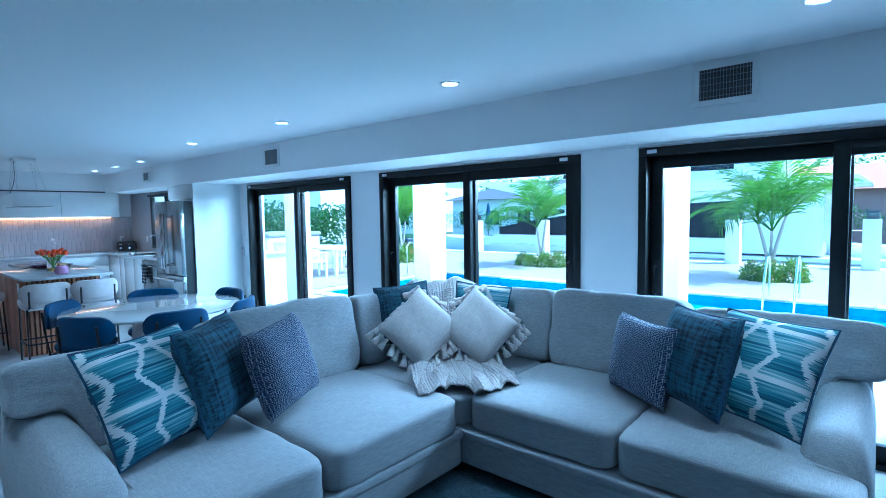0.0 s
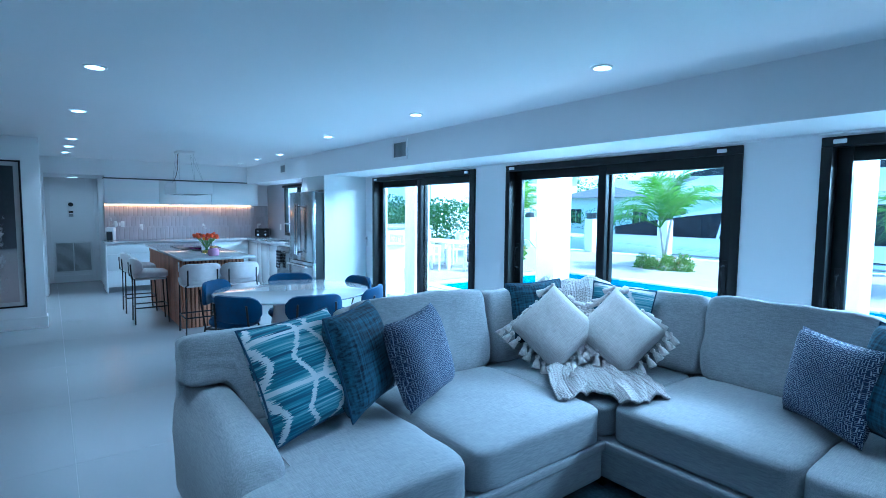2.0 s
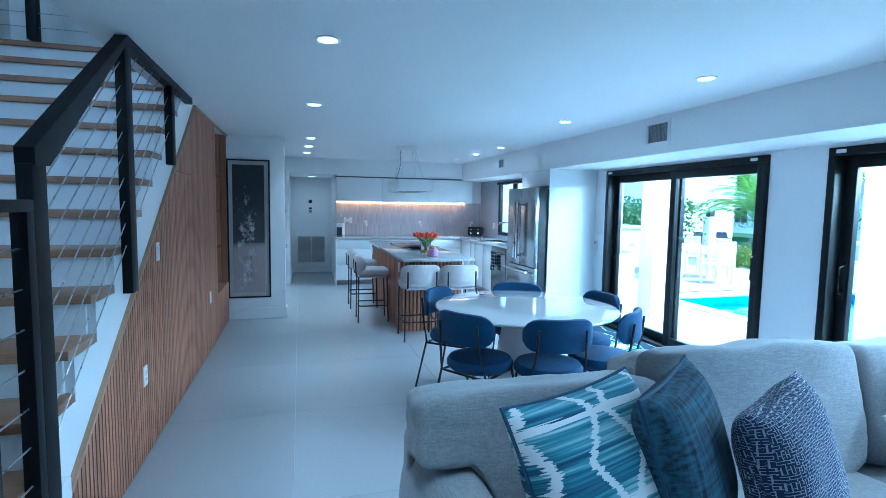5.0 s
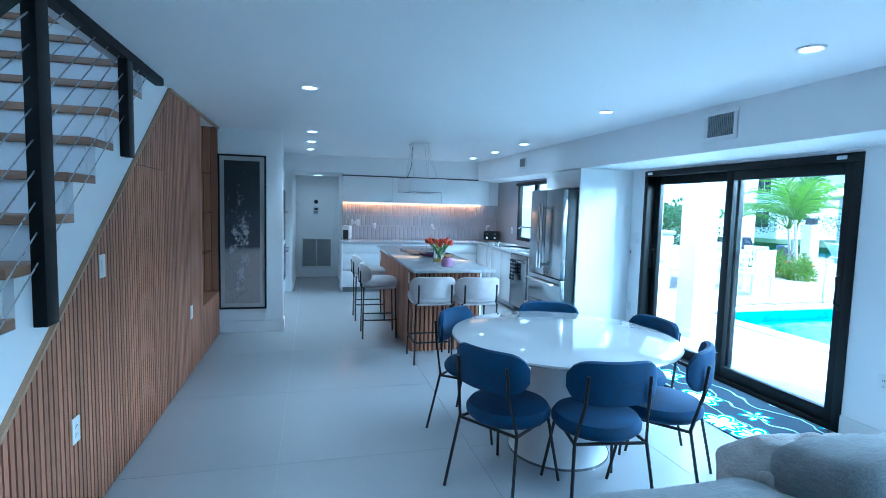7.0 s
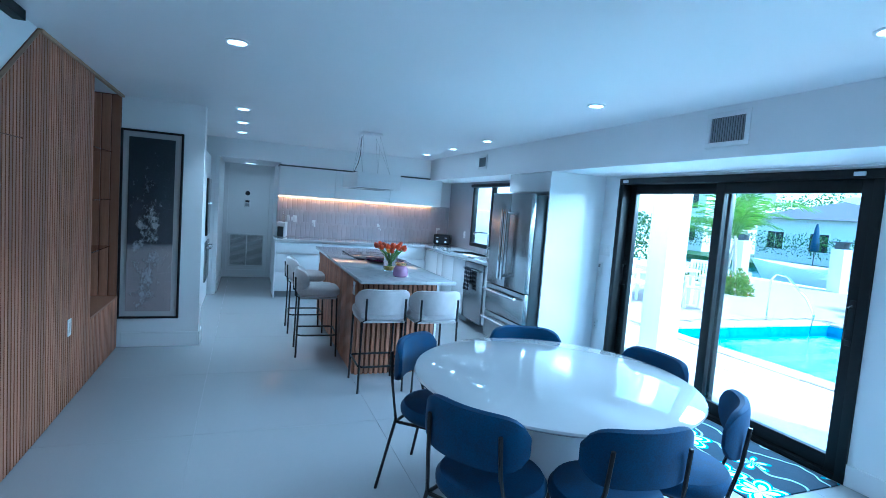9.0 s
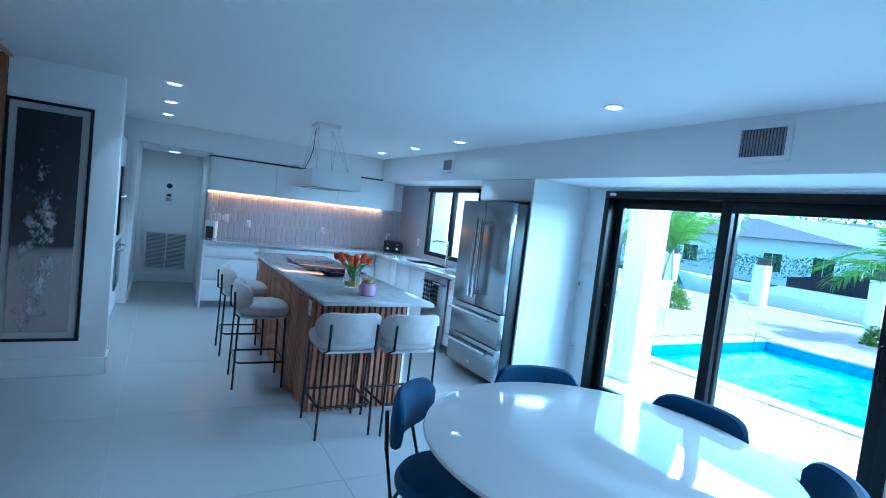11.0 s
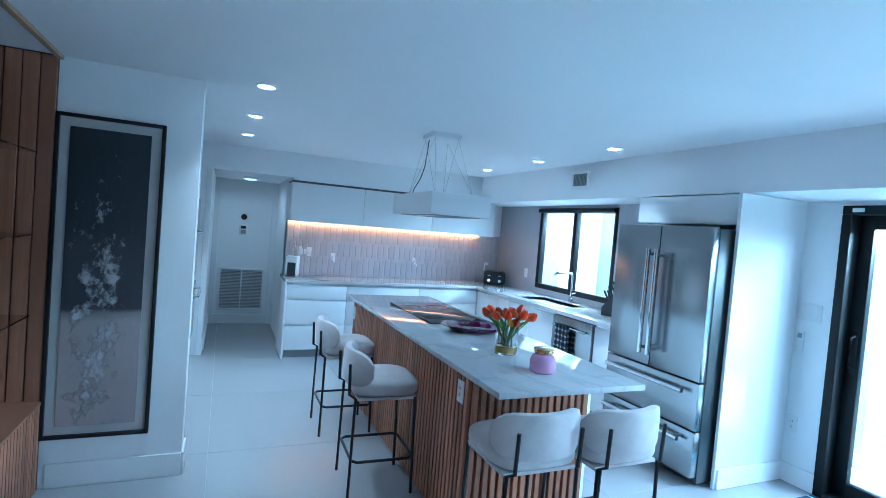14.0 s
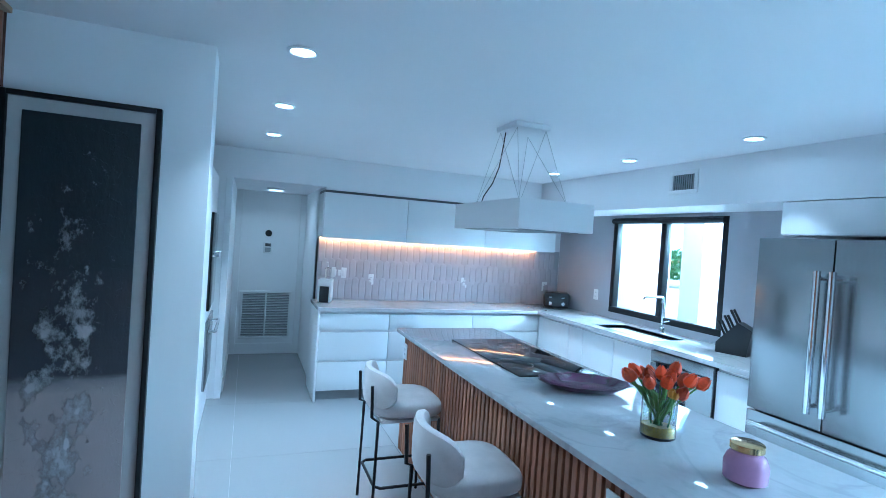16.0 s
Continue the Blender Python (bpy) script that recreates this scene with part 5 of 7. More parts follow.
# ---- pillows ----
def pillow_mesh(w, h, t, n=18, sag=0.05, seed=0.0):
    b = bmesh.new()
    sides = []
    for s in (1, -1):
        grid = []
        for j in range(n + 1):
            row = []
            for i in range(n + 1):
                u, v = -1 + 2 * i / n, -1 + 2 * j / n
                f = max(0.0, (1 - u ** 4)) ** 0.55 * max(0.0, (1 - v ** 4)) ** 0.55
                pinch = 1 - sag * (1 - abs(u) ** 2) * abs(v) ** 3
                pinch2 = 1 - sag * (1 - abs(v) ** 2) * abs(u) ** 3
                z = s * t / 2 * f
                p = Vector((u * w / 2 * pinch2, v * h / 2 * pinch, z))
                p.z += 0.007 * noise.noise(p * 9 + Vector((seed, s, 0))) * min(1, f * 3)
                row.append(b.verts.new(p))
            grid.append(row)
        sides.append(grid)
        for a, c in zip(grid, grid[1:]):
            for i in range(n):
                q = (a[i], a[i + 1], c[i + 1], c[i])
                b.faces.new(q if s > 0 else q[::-1])
    bmesh.ops.remove_doubles(b, verts=b.verts[:], dist=0.0008)
    return b


def edge_loop(w, h, sag, n=16):
    pts = []
    for side in range(4):
        for i in range(n):
            k = -1 + 2 * i / n
            u, v = ((k, -1), (1, k), (-k, 1), (-1, -k))[side]
            pts.append(Vector((u * w / 2 * (1 - sag * (1 - v * v) * abs(u) ** 3), v * h / 2 * (1 - sag * (1 - u * u) * abs(v) ** 3), 0)))
    return pts


def shade(m_name, build):
    m = mat(m_name, (0.5, 0.5, 0.5), 0.9, vary=0.05, fine=300, bump=0.15)
    n, l = m.node_tree.nodes, m.node_tree.links
    build(n, l, n["Principled BSDF"])
    return m


def calc(n, l, op, a, c=None, d=None):
    q = n.new("ShaderNodeMath")
    q.operation = op
    for i, v in enumerate((a, c, d)):
        if v is None:
            continue
        if isinstance(v, (int, float)):
            q.inputs[i].default_value = v
        else:
            l.new(v, q.inputs[i])
    return q.outputs[0]


def ikat(n, l, b):
    tc, sp = n.new("ShaderNodeTexCoord"), n.new("ShaderNodeSeparateXYZ")
    l.new(tc.outputs["Object"], sp.inputs["Vector"])
    x, y = sp.outputs["X"], sp.outputs["Y"]
    mp = n.new("ShaderNodeMapping")
    mp.inputs["Scale"].default_value = (5, 160, 1)
    l.new(tc.outputs["Object"], mp.inputs["Vector"])
    rag = n.new("ShaderNodeTexNoise")
    rag.inputs["Scale"].default_value = 1.0
    l.new(mp.outputs["Vector"], rag.inputs["Vector"])
    ragged = calc(n, l, "MULTIPLY", calc(n, l, "SUBTRACT", rag.outputs["Fac"], 0.5), 0.05)
    streaks = []
    for size, detail in (((2.2, 90, 1), 5), ((0.7, 11, 1), 2)):
        mp2 = n.new("ShaderNodeMapping")
        mp2.inputs["Scale"].default_value = size
        l.new(tc.outputs["Object"], mp2.inputs["Vector"])
        st_ = n.new("ShaderNodeTexNoise")
        st_.inputs["Scale"].default_value = 1.0
        st_.inputs["Detail"].default_value = detail
        l.new(mp2.outputs["Vector"], st_.inputs["Vector"])
        streaks.append(st_.outputs["Fac"])
    tone = calc(n, l, "ADD", calc(n, l, "MULTIPLY", streaks[0], 0.55), calc(n, l, "MULTIPLY", streaks[1], 0.55))
    ramp = n.new("ShaderNodeValToRGB")
    e = ramp.color_ramp.elements
    e[0].position, e[0].color = 0.42, (0.014, 0.045, 0.095, 1)
    e[1].position, e[1].color = 0.70, (0.48, 0.52, 0.54, 1)
    e.new(0.51).color = (0.035, 0.11, 0.165, 1)
    e.new(0.57).color = (0.085, 0.21, 0.265, 1)
    e.new(0.63).color = (0.24, 0.35, 0.39, 1)
    l.new(tone, ramp.inputs["Fac"])
    # zigzag bands that pinch into hourglasses
    tri = calc(n, l, "PINGPONG", calc(n, l, "ADD", y, 0.53), 0.12)
    xs = calc(n, l, "ADD", x, ragged)
    half = calc(n, l, "ADD", calc(n, l, "MULTIPLY", tri, 0.70), 0.022)
    dist = calc(n, l, "ABSOLUTE", calc(n, l, "SUBTRACT", calc(n, l, "ABSOLUTE", xs), half))
    outer = calc(n, l, "ABSOLUTE", calc(n, l, "SUBTRACT", calc(n, l, "ADD", calc(n, l, "ABSOLUTE", xs), calc(n, l, "MULTIPLY", tri, 0.45)), 0.265))
    bars = calc(n, l, "LESS_THAN", calc(n, l, "ADD", tri, calc(n, l, "MULTIPLY", ragged, 0.5)), 0.011)
    mask = calc(n, l, "MAXIMUM", calc(n, l, "MAXIMUM", calc(n, l, "LESS_THAN", dist, 0.014), calc(n, l, "LESS_THAN", outer, 0.012)), bars)
    mx = n.new("ShaderNodeMix")
    mx.data_type = "RGBA"
    l.new(mask, mx.inputs["Factor"])
    l.new(ramp.outputs["Color"], mx.inputs["A"])
    mx.inputs["B"].default_value = (0.54, 0.55, 0.56, 1)
    l.new(mx.outputs["Result"], b.inputs["Base Color"])


def fretwork(n, l, b):
    tc = n.new("ShaderNodeTexCoord")
    cols = []
    for rot in (0, 90):
        mp = n.new("ShaderNodeMapping")
        mp.inputs["Rotation"].default_value = (0, 0, radians(rot))
        l.new(tc.outputs["Object"], mp.inputs["Vector"])
        br = n.new("ShaderNodeTexBrick")
        br.inputs["Scale"].default_value = 42
        br.inputs["Mortar Size"].default_value = 0.045
        br.inputs["Mortar Smooth"].default_value = 0.1
        br.inputs["Brick Width"].default_value = 1.1
        br.inputs["Row Height"].default_value = 0.36
        br.inputs["Color1"].default_value = (0.010, 0.022, 0.065, 1)
        br.inputs["Color2"].default_value = (0.014, 0.03, 0.075, 1)
        br.inputs["Mortar"].default_value = (0.33, 0.35, 0.42, 1)
        l.new(mp.outputs["Vector"], br.inputs["Vector"])
        cols.append(br.outputs["Color"])
    ch = n.new("ShaderNodeTexChecker")
    ch.inputs["Scale"].default_value = 46
    l.new(tc.outputs["Object"], ch.inputs["Vector"])
    mx = n.new("ShaderNodeMix")
    mx.data_type = "RGBA"
    l.new(ch.outputs["Fac"], mx.inputs["Factor"])
    l.new(cols[0], mx.inputs["A"])
    l.new(cols[1], mx.inputs["B"])
    l.new(mx.outputs["Result"], b.inputs["Base Color"])


M_IKAT = shade("ikat_print", ikat)
M_FRET = shade("fretwork_print", fretwork)


def pillow(label, material, size, m, seed, thick=0.17, piping=None):
    root = thing("throw_pillow", label, "pillow", "throw pillows on the sofa", m=m)
    part("cover", pillow_mesh(size, size, thick, 22, 0.07, seed), material, root)
    if piping:
        part("piping", rod(edge_loop(size, size, 0.07), 0.006, 6, closed=True), piping, root, "dark piped edge")
    return root


def stand(x, y, z, face, lean, spin=0.0):
    """A pillow standing on its edge: face is the heading in degrees that its front looks to."""
    return pose(x, y, z, 0, 0, face + 90) @ pose(0, 0, 0, 90 - lean, 0, 0) @ pose(0, 0, 0, 0, 0, spin)


L_IK = "ivory and blue ikat zigzag pillow with piped edge"
L_NV = "dark navy slub-weave throw pillow"
L_FR = "navy pillow with a small white fretwork pattern"
pillow(L_IK, M_IKAT, 0.535, stand(-1.614, 1.366, 0.768, 17, 27, 3), 1, 0.21, M_PIPING)
pillow(L_NV, M_PILLOW_N, 0.515, stand(-1.649, 1.690, 0.775, 36, 17, 1), 2, 0.20, M_PIPING)
pillow(L_FR, M_FRET, 0.475, stand(-1.559, 2.007, 0.750, 23.5, 16, 5), 3, 0.20)
pillow(L_FR, M_FRET, 0.455, stand(-0.094, 3.388, 0.718, -121, 9, -2), 4, 0.19)
pillow(L_NV, M_PILLOW_N, 0.505, stand(0.203, 3.330, 0.785, -129, 16, 1), 5, 0.20, M_PIPING)
pillow(L_IK, M_IKAT, 0.53, stand(0.495, 3.330, 0.785, -113, 27, -2), 6, 0.21, M_PIPING)
pillow(L_NV, M_PILLOW_N, 0.44, stand(-1.86, 3.26, 0.80, -25, 12, 4), 7, 0.16, M_PIPING)
pillow(L_IK, M_IKAT, 0.43, stand(-1.40, 3.62, 0.80, -62, 14, -6), 8, 0.16, M_PIPING)


def tassel_mesh():
    b = lathe([(0.010, 0.0), (0.016, -0.01), (0.013, -0.022), (0.010, -0.026), (0.018, -0.04), (0.027, -0.075), (0.028, -0.088), (0.012, -0.088)], 12)
    for v in b.verts:
        if v.co.z < -0.03:
            v.co += 0.004 * noise.noise_vector(v.co * 90)
    me = bpy.data.meshes.new("tassel")
    b.to_mesh(me)
    b.free()
    me.materials.append(M_KNIT)
    me.polygons.foreach_set("use_smooth", [True] * len(me.polygons))
    return me


TASSEL = tassel_mesh()


def diamond(m, seed):
    root = thing("tassel_pillow", "ivory cotton pillow with knotted tassels round the edge", "pillow", "throw pillows on the sofa", m=m)
    part("cover", pillow_mesh(0.44, 0.44, 0.16, 18, 0.04, seed), M_COTTON, root)
    down = (m.to_3x3().inverted() @ Vector((0, 0, -1)))
    pts = edge_loop(0.45, 0.45, 0.04, 8)
    r = random.Random(seed)
    for i, p in enumerate(pts):
        ob = new("tassel", TASSEL)
        ob.parent = root
        out = p.normalized()
        d = (down * 0.8 + out * 0.5 + Vector((r.uniform(-.25, .25), r.uniform(-.25, .25), 0.25))).normalized()
        ob.matrix_basis = Matrix.Translation(p) @ (-d).to_track_quat("Z", "Y").to_matrix().to_4x4() @ Matrix.Scale(1.0, 4)
    return root


diamond(stand(-1.575, 3.13, 0.745, -50, 29, 47), 3)
diamond(stand(-1.265, 3.415, 0.74, -46, 29, 46), 5)


# ---- knit throw ----
def knit():
    m = mat("chunky_knit", (0.47, 0.44, 0.43), 0.95, vary=0.1, scale=18, fine=200, bump=0.0, sheen=0.3)
    n, l = m.node_tree.nodes, m.node_tree.links
    uv = n.new("ShaderNodeUVMap")
    mp = n.new("ShaderNodeMapping")
    mp.inputs["Scale"].default_value = (70, 105, 1)
    l.new(uv.outputs["UV"], mp.inputs["Vector"])
    v = n.new("ShaderNodeTexVoronoi")
    v.inputs["Scale"].default_value = 1.0
    v.inputs["Randomness"].default_value = 0.25
    l.new(mp.outputs["Vector"], v.inputs["Vector"])
    bu = n.new("ShaderNodeBump")
    bu.invert = True
    bu.inputs["Strength"].default_value, bu.inputs["Distance"].default_value = 1.0, 0.012
    l.new(v.outputs["Distance"], bu.inputs["Height"])
    l.new(bu.outputs["Normal"], n["Principled BSDF"].inputs["Normal"])
    return m


def throw_mesh():
    """One blanket: bunched over the corner backs, tucked behind the pillows, spread over the seat."""
    b = bmesh.new()
    uvl = b.loops.layers.uv.new("UVMap")
    prof = [(-0.62, 0.62, 1.0), (-0.56, 0.86, 1.0), (-0.44, 0.99, 1.0), (-0.30, 0.995, 1.0), (-0.16, 0.93, 0.9), (-0.04, 0.80, 0.8), (0.06, 0.64, 0.7), (0.20, 0.52, 0.62), (0.36, 0.495, 0.75), (0.55, 0.50, 0.95), (0.74, 0.495, 1.0), (0.88, 0.475, 0.95)]
    rows, n, fine = [], 132, 15
    full = []
    for (s0, z0, w0), (s1, z1, w1) in zip(prof, prof[1:]):
        for k in range(fine):
            t = k / fine
            full.append((s0 + (s1 - s0) * t, z0 + (z1 - z0) * t, w0 + (w1 - w0) * t))
    full.append(prof[-1])
    c0, d, e = Vector((-1.62, 3.44, 0)), Vector((0.707, -0.707, 0)), Vector((0.707, 0.707, 0))
    uvs = {}
    for j, (s, z, w) in enumerate(full):
        row = []
        for i in range(n + 1):
            u = -1 + 2 * i / n
            half = 0.46 * w if s < 0.1 else 0.33 * w
            fold = math.sin(u * 7 + s * 3) * 0.022 + 0.035 * noise.noise(Vector((u * 2.3, s * 4, 1.7))) + 0.012 * math.sin(u * 17 + s * 9)
            zz = z + (abs(fold) if s > 0.15 else fold) + 0.009 * abs(math.sin(u * 62)) * abs(math.sin(s * 150 + 0.6 * math.sin(u * 124)))
            if s < 0.05:
                zz -= 0.16 * abs(u) ** 2.5
            shift = 0.10 * s if s > 0.2 else 0.0
            wav = 0.03 * noise.noise(Vector((u * 3, s * 3, 5)))
            v = b.verts.new(c0 + d * (s + wav + (0.06 * math.sin(u * 5) if s > 0.7 else 0)) + e * (u * half + shift) + Vector((0, 0, zz)))
            uvs[v] = (u * 0.5, s)
            row.append(v)
        rows.append(row)
    for a, c in zip(rows, rows[1:]):
        for i in range(n):
            f = b.faces.new((a[i], a[i + 1], c[i + 1], c[i]))
            for lp in f.loops:
                lp[uvl].uv = uvs[lp.vert]
    bmesh.ops.recalc_face_normals(b, faces=b.faces[:])
    return b


blanket = solid("knit_throw", throw_mesh(), knit(), "chunky ivory knitted throw draped over the sofa corner", "blanket")
thick = blanket.modifiers.new("thickness", "SOLIDIFY")
thick.thickness, thick.offset = 0.012, 1.0


# a second fringed throw lies along the back of the dining-side wing
fringe = thing("fringed_throw", "rolled ivory knitted throw with tassels along the sofa back", "blanket")
fb = puff(0.20, 0.52, 0.17, 22, 3.0, 0.03, 21, 0.02)
for v in fb.verts:
    v.co += Vector((-2.25, 2.09, 0.735))
part("roll", fb, M_KNIT, fringe)
for i in range(8):
    ob = new("tassel", TASSEL)
    ob.parent = fringe
    ob.matrix_basis = pose(-2.155 + 0.012 * math.sin(i * 2.1), 1.84 + i * 0.07, 0.895 + 0.012 * math.sin(i * 1.7), 18 * math.sin(i * 2.3), -28, 0) @ Matrix.Scale(1.35, 4)


# ---- rugs and coffee table ----
def floral(n, l, b):
    tc = n.new("ShaderNodeTexCoord")
    wv = n.new("ShaderNodeTexNoise")
    wv.inputs["Scale"].default_value = 4
    l.new(tc.outputs["Object"], wv.inputs["Vector"])
    add = n.new("ShaderNodeMixRGB")
    add.blend_type = "ADD"
    add.inputs["Fac"].default_value = 0.06
    l.new(tc.outputs["Object"], add.inputs[1])
    l.new(wv.outputs["Color"], add.inputs[2])
    v = n.new("ShaderNodeTexVoronoi")
    v.inputs["Scale"].default_value = 2.3
    v.inputs["Randomness"].default_value = 0.7
    l.new(add.outputs[0], v.inputs["Vector"])
    sub = n.new("ShaderNodeVectorMath")
    sub.operation = "SUBTRACT"
    sc = n.new("ShaderNodeVectorMath")
    sc.operation = "SCALE"
    sc.inputs["Scale"].default_value = 2.3
    l.new(add.outputs[0], sc.inputs[0])
    ps = n.new("ShaderNodeVectorMath")
    ps.operation = "SCALE"
    ps.inputs["Scale"].default_value = 2.3
    l.new(v.outputs["Position"], ps.inputs[0])
    l.new(sc.outputs[0], sub.inputs[0])
    l.new(ps.outputs[0], sub.inputs[1])
    sp = n.new("ShaderNodeSeparateXYZ")
    l.new(sub.outputs[0], sp.inputs["Vector"])
    ang = calc(n, l, "ARCTAN2", sp.outputs["Y"], sp.outputs["X"])
    petal = calc(n, l, "MULTIPLY", calc(n, l, "ABSOLUTE", calc(n, l, "COSINE", calc(n, l, "MULTIPLY", ang, 3.0))), 0.14)
    rr = calc(n, l, "SUBTRACT", v.outputs["Distance"], petal)
    ramp = n.new("ShaderNodeValToRGB")
    ramp.color_ramp.interpolation = "CONSTANT"
    e = ramp.color_ramp.elements
    e[0].position, e[0].color = 0.0, (0.62, 0.52, 0.30, 1)
    e[1].position, e[1].color = 0.05, (0.65, 0.70, 0.70, 1)
    for p, c in ((0.16, (0.05, 0.40, 0.48, 1)), (0.22, (0.60, 0.70, 0.72, 1)), (0.27, (0.03, 0.26, 0.36, 1)), (0.31, (0.012, 0.03, 0.055, 1))):
        e.new(p).color = c
    l.new(rr, ramp.inputs["Fac"])
    wave = n.new("ShaderNodeTexWave")
    wave.wave_type = "RINGS"
    wave.inputs["Scale"].default_value, wave.inputs["Distortion"].default_value, wave.inputs["Detail Scale"].default_value = 1.6, 9, 1.4
    l.new(tc.outputs["Object"], wave.inputs["Vector"])
    vine = calc(n, l, "GREATER_THAN", wave.outputs["Fac"], 0.98)
    vm = calc(n, l, "MULTIPLY", vine, calc(n, l, "GREATER_THAN", rr, 0.31))
    mx = n.new("ShaderNodeMix")
    mx.data_type = "RGBA"
    l.new(vm, mx.inputs["Factor"])
    l.new(ramp.outputs["Color"], mx.inputs["A"])
    mx.inputs["B"].default_value = (0.35, 0.50, 0.55, 1)
    l.new(mx.outputs["Result"], b.inputs["Base Color"])


solid("runner_rug", box(-6.24, -3.86, 3.57, 4.36, 0.0, 0.009, 0.003), shade("floral_rug", floral), "navy runner rug with teal and white flowers", "rug", soft=False)
M_RUG2 = mat("distressed_rug", (0.045, 0.065, 0.085), 0.95, vary=0.75, scale=9, fine=60, bump=0.3)
solid("area_rug", box(-1.9, 2.9, -0.1, 3.6, 0.0, 0.010, 0.003), M_RUG2, "dark blue distressed area rug under the sofa", "rug", soft=False)
ctb = thing("coffee_table", "white oval coffee table", "table", m=pose(0.25, 1.83, 0.010))
bt = lathe([(0.5, 0.36), (0.56, 0.37), (0.575, 0.385), (0.56, 0.40), (0.3, 0.40)], 64)
for v in bt.verts:
    v.co.y *= 0.6
part("tabletop", bt, M_TABLE, ctb)
bt = lathe([(0.24, 0.0), (0.24, 0.01), (0.16, 0.2), (0.18, 0.36)], 48)
part("pedestal", bt, M_TBASE, ctb)

# ---- terrace, pool, canal ----
GZ = -0.06
structure("ground", box(-400, 400, 34.0, 900, -1.6, -0.55), M_HEDGE, "far bank and land beyond the canal")
structure("water", box(-400, 400, 17.8, 34.0, -1.6, -0.9), M_SEA, "dark canal water")
PX0, PX1, PY_0, PY_1 = -8.1, 4.2, 7.0, 11.1
bm = box(-60, 60, 4.65, PY_0 - 0.3, -1.5, GZ - 0.012)
box(-60, 60, PY_1 + 0.3, 17.8, -1.5, GZ - 0.012, bm=bm)
box(-60, PX0 - 0.3, PY_0 - 0.3, PY_1 + 0.3, -1.5, GZ - 0.012, bm=bm)
box(PX1 + 0.3, 60, PY_0 - 0.3, PY_1 + 0.3, -1.5, GZ - 0.012, bm=bm)
structure("pavement", bm, M_JOINT, "sand-jointed terrace bed")
structure("seawall", box(-60, 60, 17.55, 17.95, -1.5, GZ + 0.02, 0.02), M_STUCCO, "pale concrete seawall cap")
structure("ground", box(-400, 400, -400, 4.2, -2.2, -1.7), M_JOINT, "ground under the house")

# pool basin, coping, water
bm = box(PX0, PX1, PY_0, PY_1, -1.5, -1.4)
structure("pool_floor", bm, M_WATER, "turquoise pool floor")
bm = box(PX0 - 0.3, PX0, PY_0 - 0.3, PY_1 + 0.3, -1.5, GZ - 0.03)
box(PX1, PX1 + 0.3, PY_0 - 0.3, PY_1 + 0.3, -1.5, GZ - 0.03, bm=bm)
box(PX0, PX1, PY_0 - 0.3, PY_0, -1.5, GZ - 0.03, bm=bm)
box(PX0, PX1, PY_1, PY_1 + 0.3, -1.5, GZ - 0.03, bm=bm)
structure("pool_wall", bm, M_WATER, "turquoise pool walls")
M_BAND = mat("blue_waterline_tile", (0.03, 0.16, 0.30), 0.2, vary=0.5, scale=14, fine=60, bump=0.05)
bm = box(PX0 - 0.001, PX0 + 0.008, PY_0, PY_1, -0.28, GZ - 0.03)
box(PX0, PX1, PY_1 - 0.008, PY_1 + 0.001, -0.28, GZ - 0.03, bm=bm)
structure("pool_tile_band", bm, M_BAND, "blue patterned waterline tiles")


def water_material():
    m = bpy.data.materials.new("pool_water")
    m.use_nodes = True
    n, l = m.node_tree.nodes, m.node_tree.links
    out = n["Material Output"]
    n.remove(n["Principled BSDF"])
    tr, gl, mx = n.new("ShaderNodeBsdfTransparent"), n.new("ShaderNodeBsdfGlossy"), n.new("ShaderNodeMixShader")
    tr.inputs["Color"].default_value = (0.86, 0.985, 0.99, 1)
    gl.inputs["Roughness"].default_value = 0.03
    lw, pw5, ma = n.new("ShaderNodeLayerWeight"), n.new("ShaderNodeMath"), n.new("ShaderNodeMath")
    lw.inputs["Blend"].default_value = 0.5
    pw5.operation, pw5.inputs[1].default_value = "POWER", 5.0
    ma.operation, ma.inputs[1].default_value, ma.inputs[2].default_value = "MULTIPLY_ADD", 0.9, 0.02
    l.new(lw.outputs["Facing"], pw5.inputs[0])
    l.new(pw5.outputs[0], ma.inputs[0])
    l.new(ma.outputs[0], mx.inputs["Fac"])
    no, bu, tc = n.new("ShaderNodeTexNoise"), n.new("ShaderNodeBump"), n.new("ShaderNodeTexCoord")
    no.inputs["Scale"].default_value = 3
    l.new(tc.outputs["Object"], no.inputs["Vector"])
    bu.inputs["Strength"].default_value, bu.inputs["Distance"].default_value = 0.25, 0.05
    l.new(no.outputs["Fac"], bu.inputs["Height"])
    l.new(bu.outputs["Normal"], gl.inputs["Normal"])
    l.new(tr.outputs["BSDF"], mx.inputs[1])
    l.new(gl.outputs["BSDF"], mx.inputs[2])
    l.new(mx.outputs["Shader"], out.inputs["Surface"])
    return m


pw = structure("water_pool", box(PX0 + 0.01, PX1, PY_0, PY_1 - 0.01, -0.215, -0.21), water_material(), "clear turquoise pool water")
pw.visible_shadow = False
bm = bmesh.new()
for i in range(5):
    box(PX0, PX0 + 1.5 - 0.3 * i, PY_1 - 2.6, PY_1 - 0.01, -1.4 + 0.22 * i, -1.18 + 0.22 * i, bm=bm)
structure("pool_steps", bm, M_WATER, "submerged pool steps")

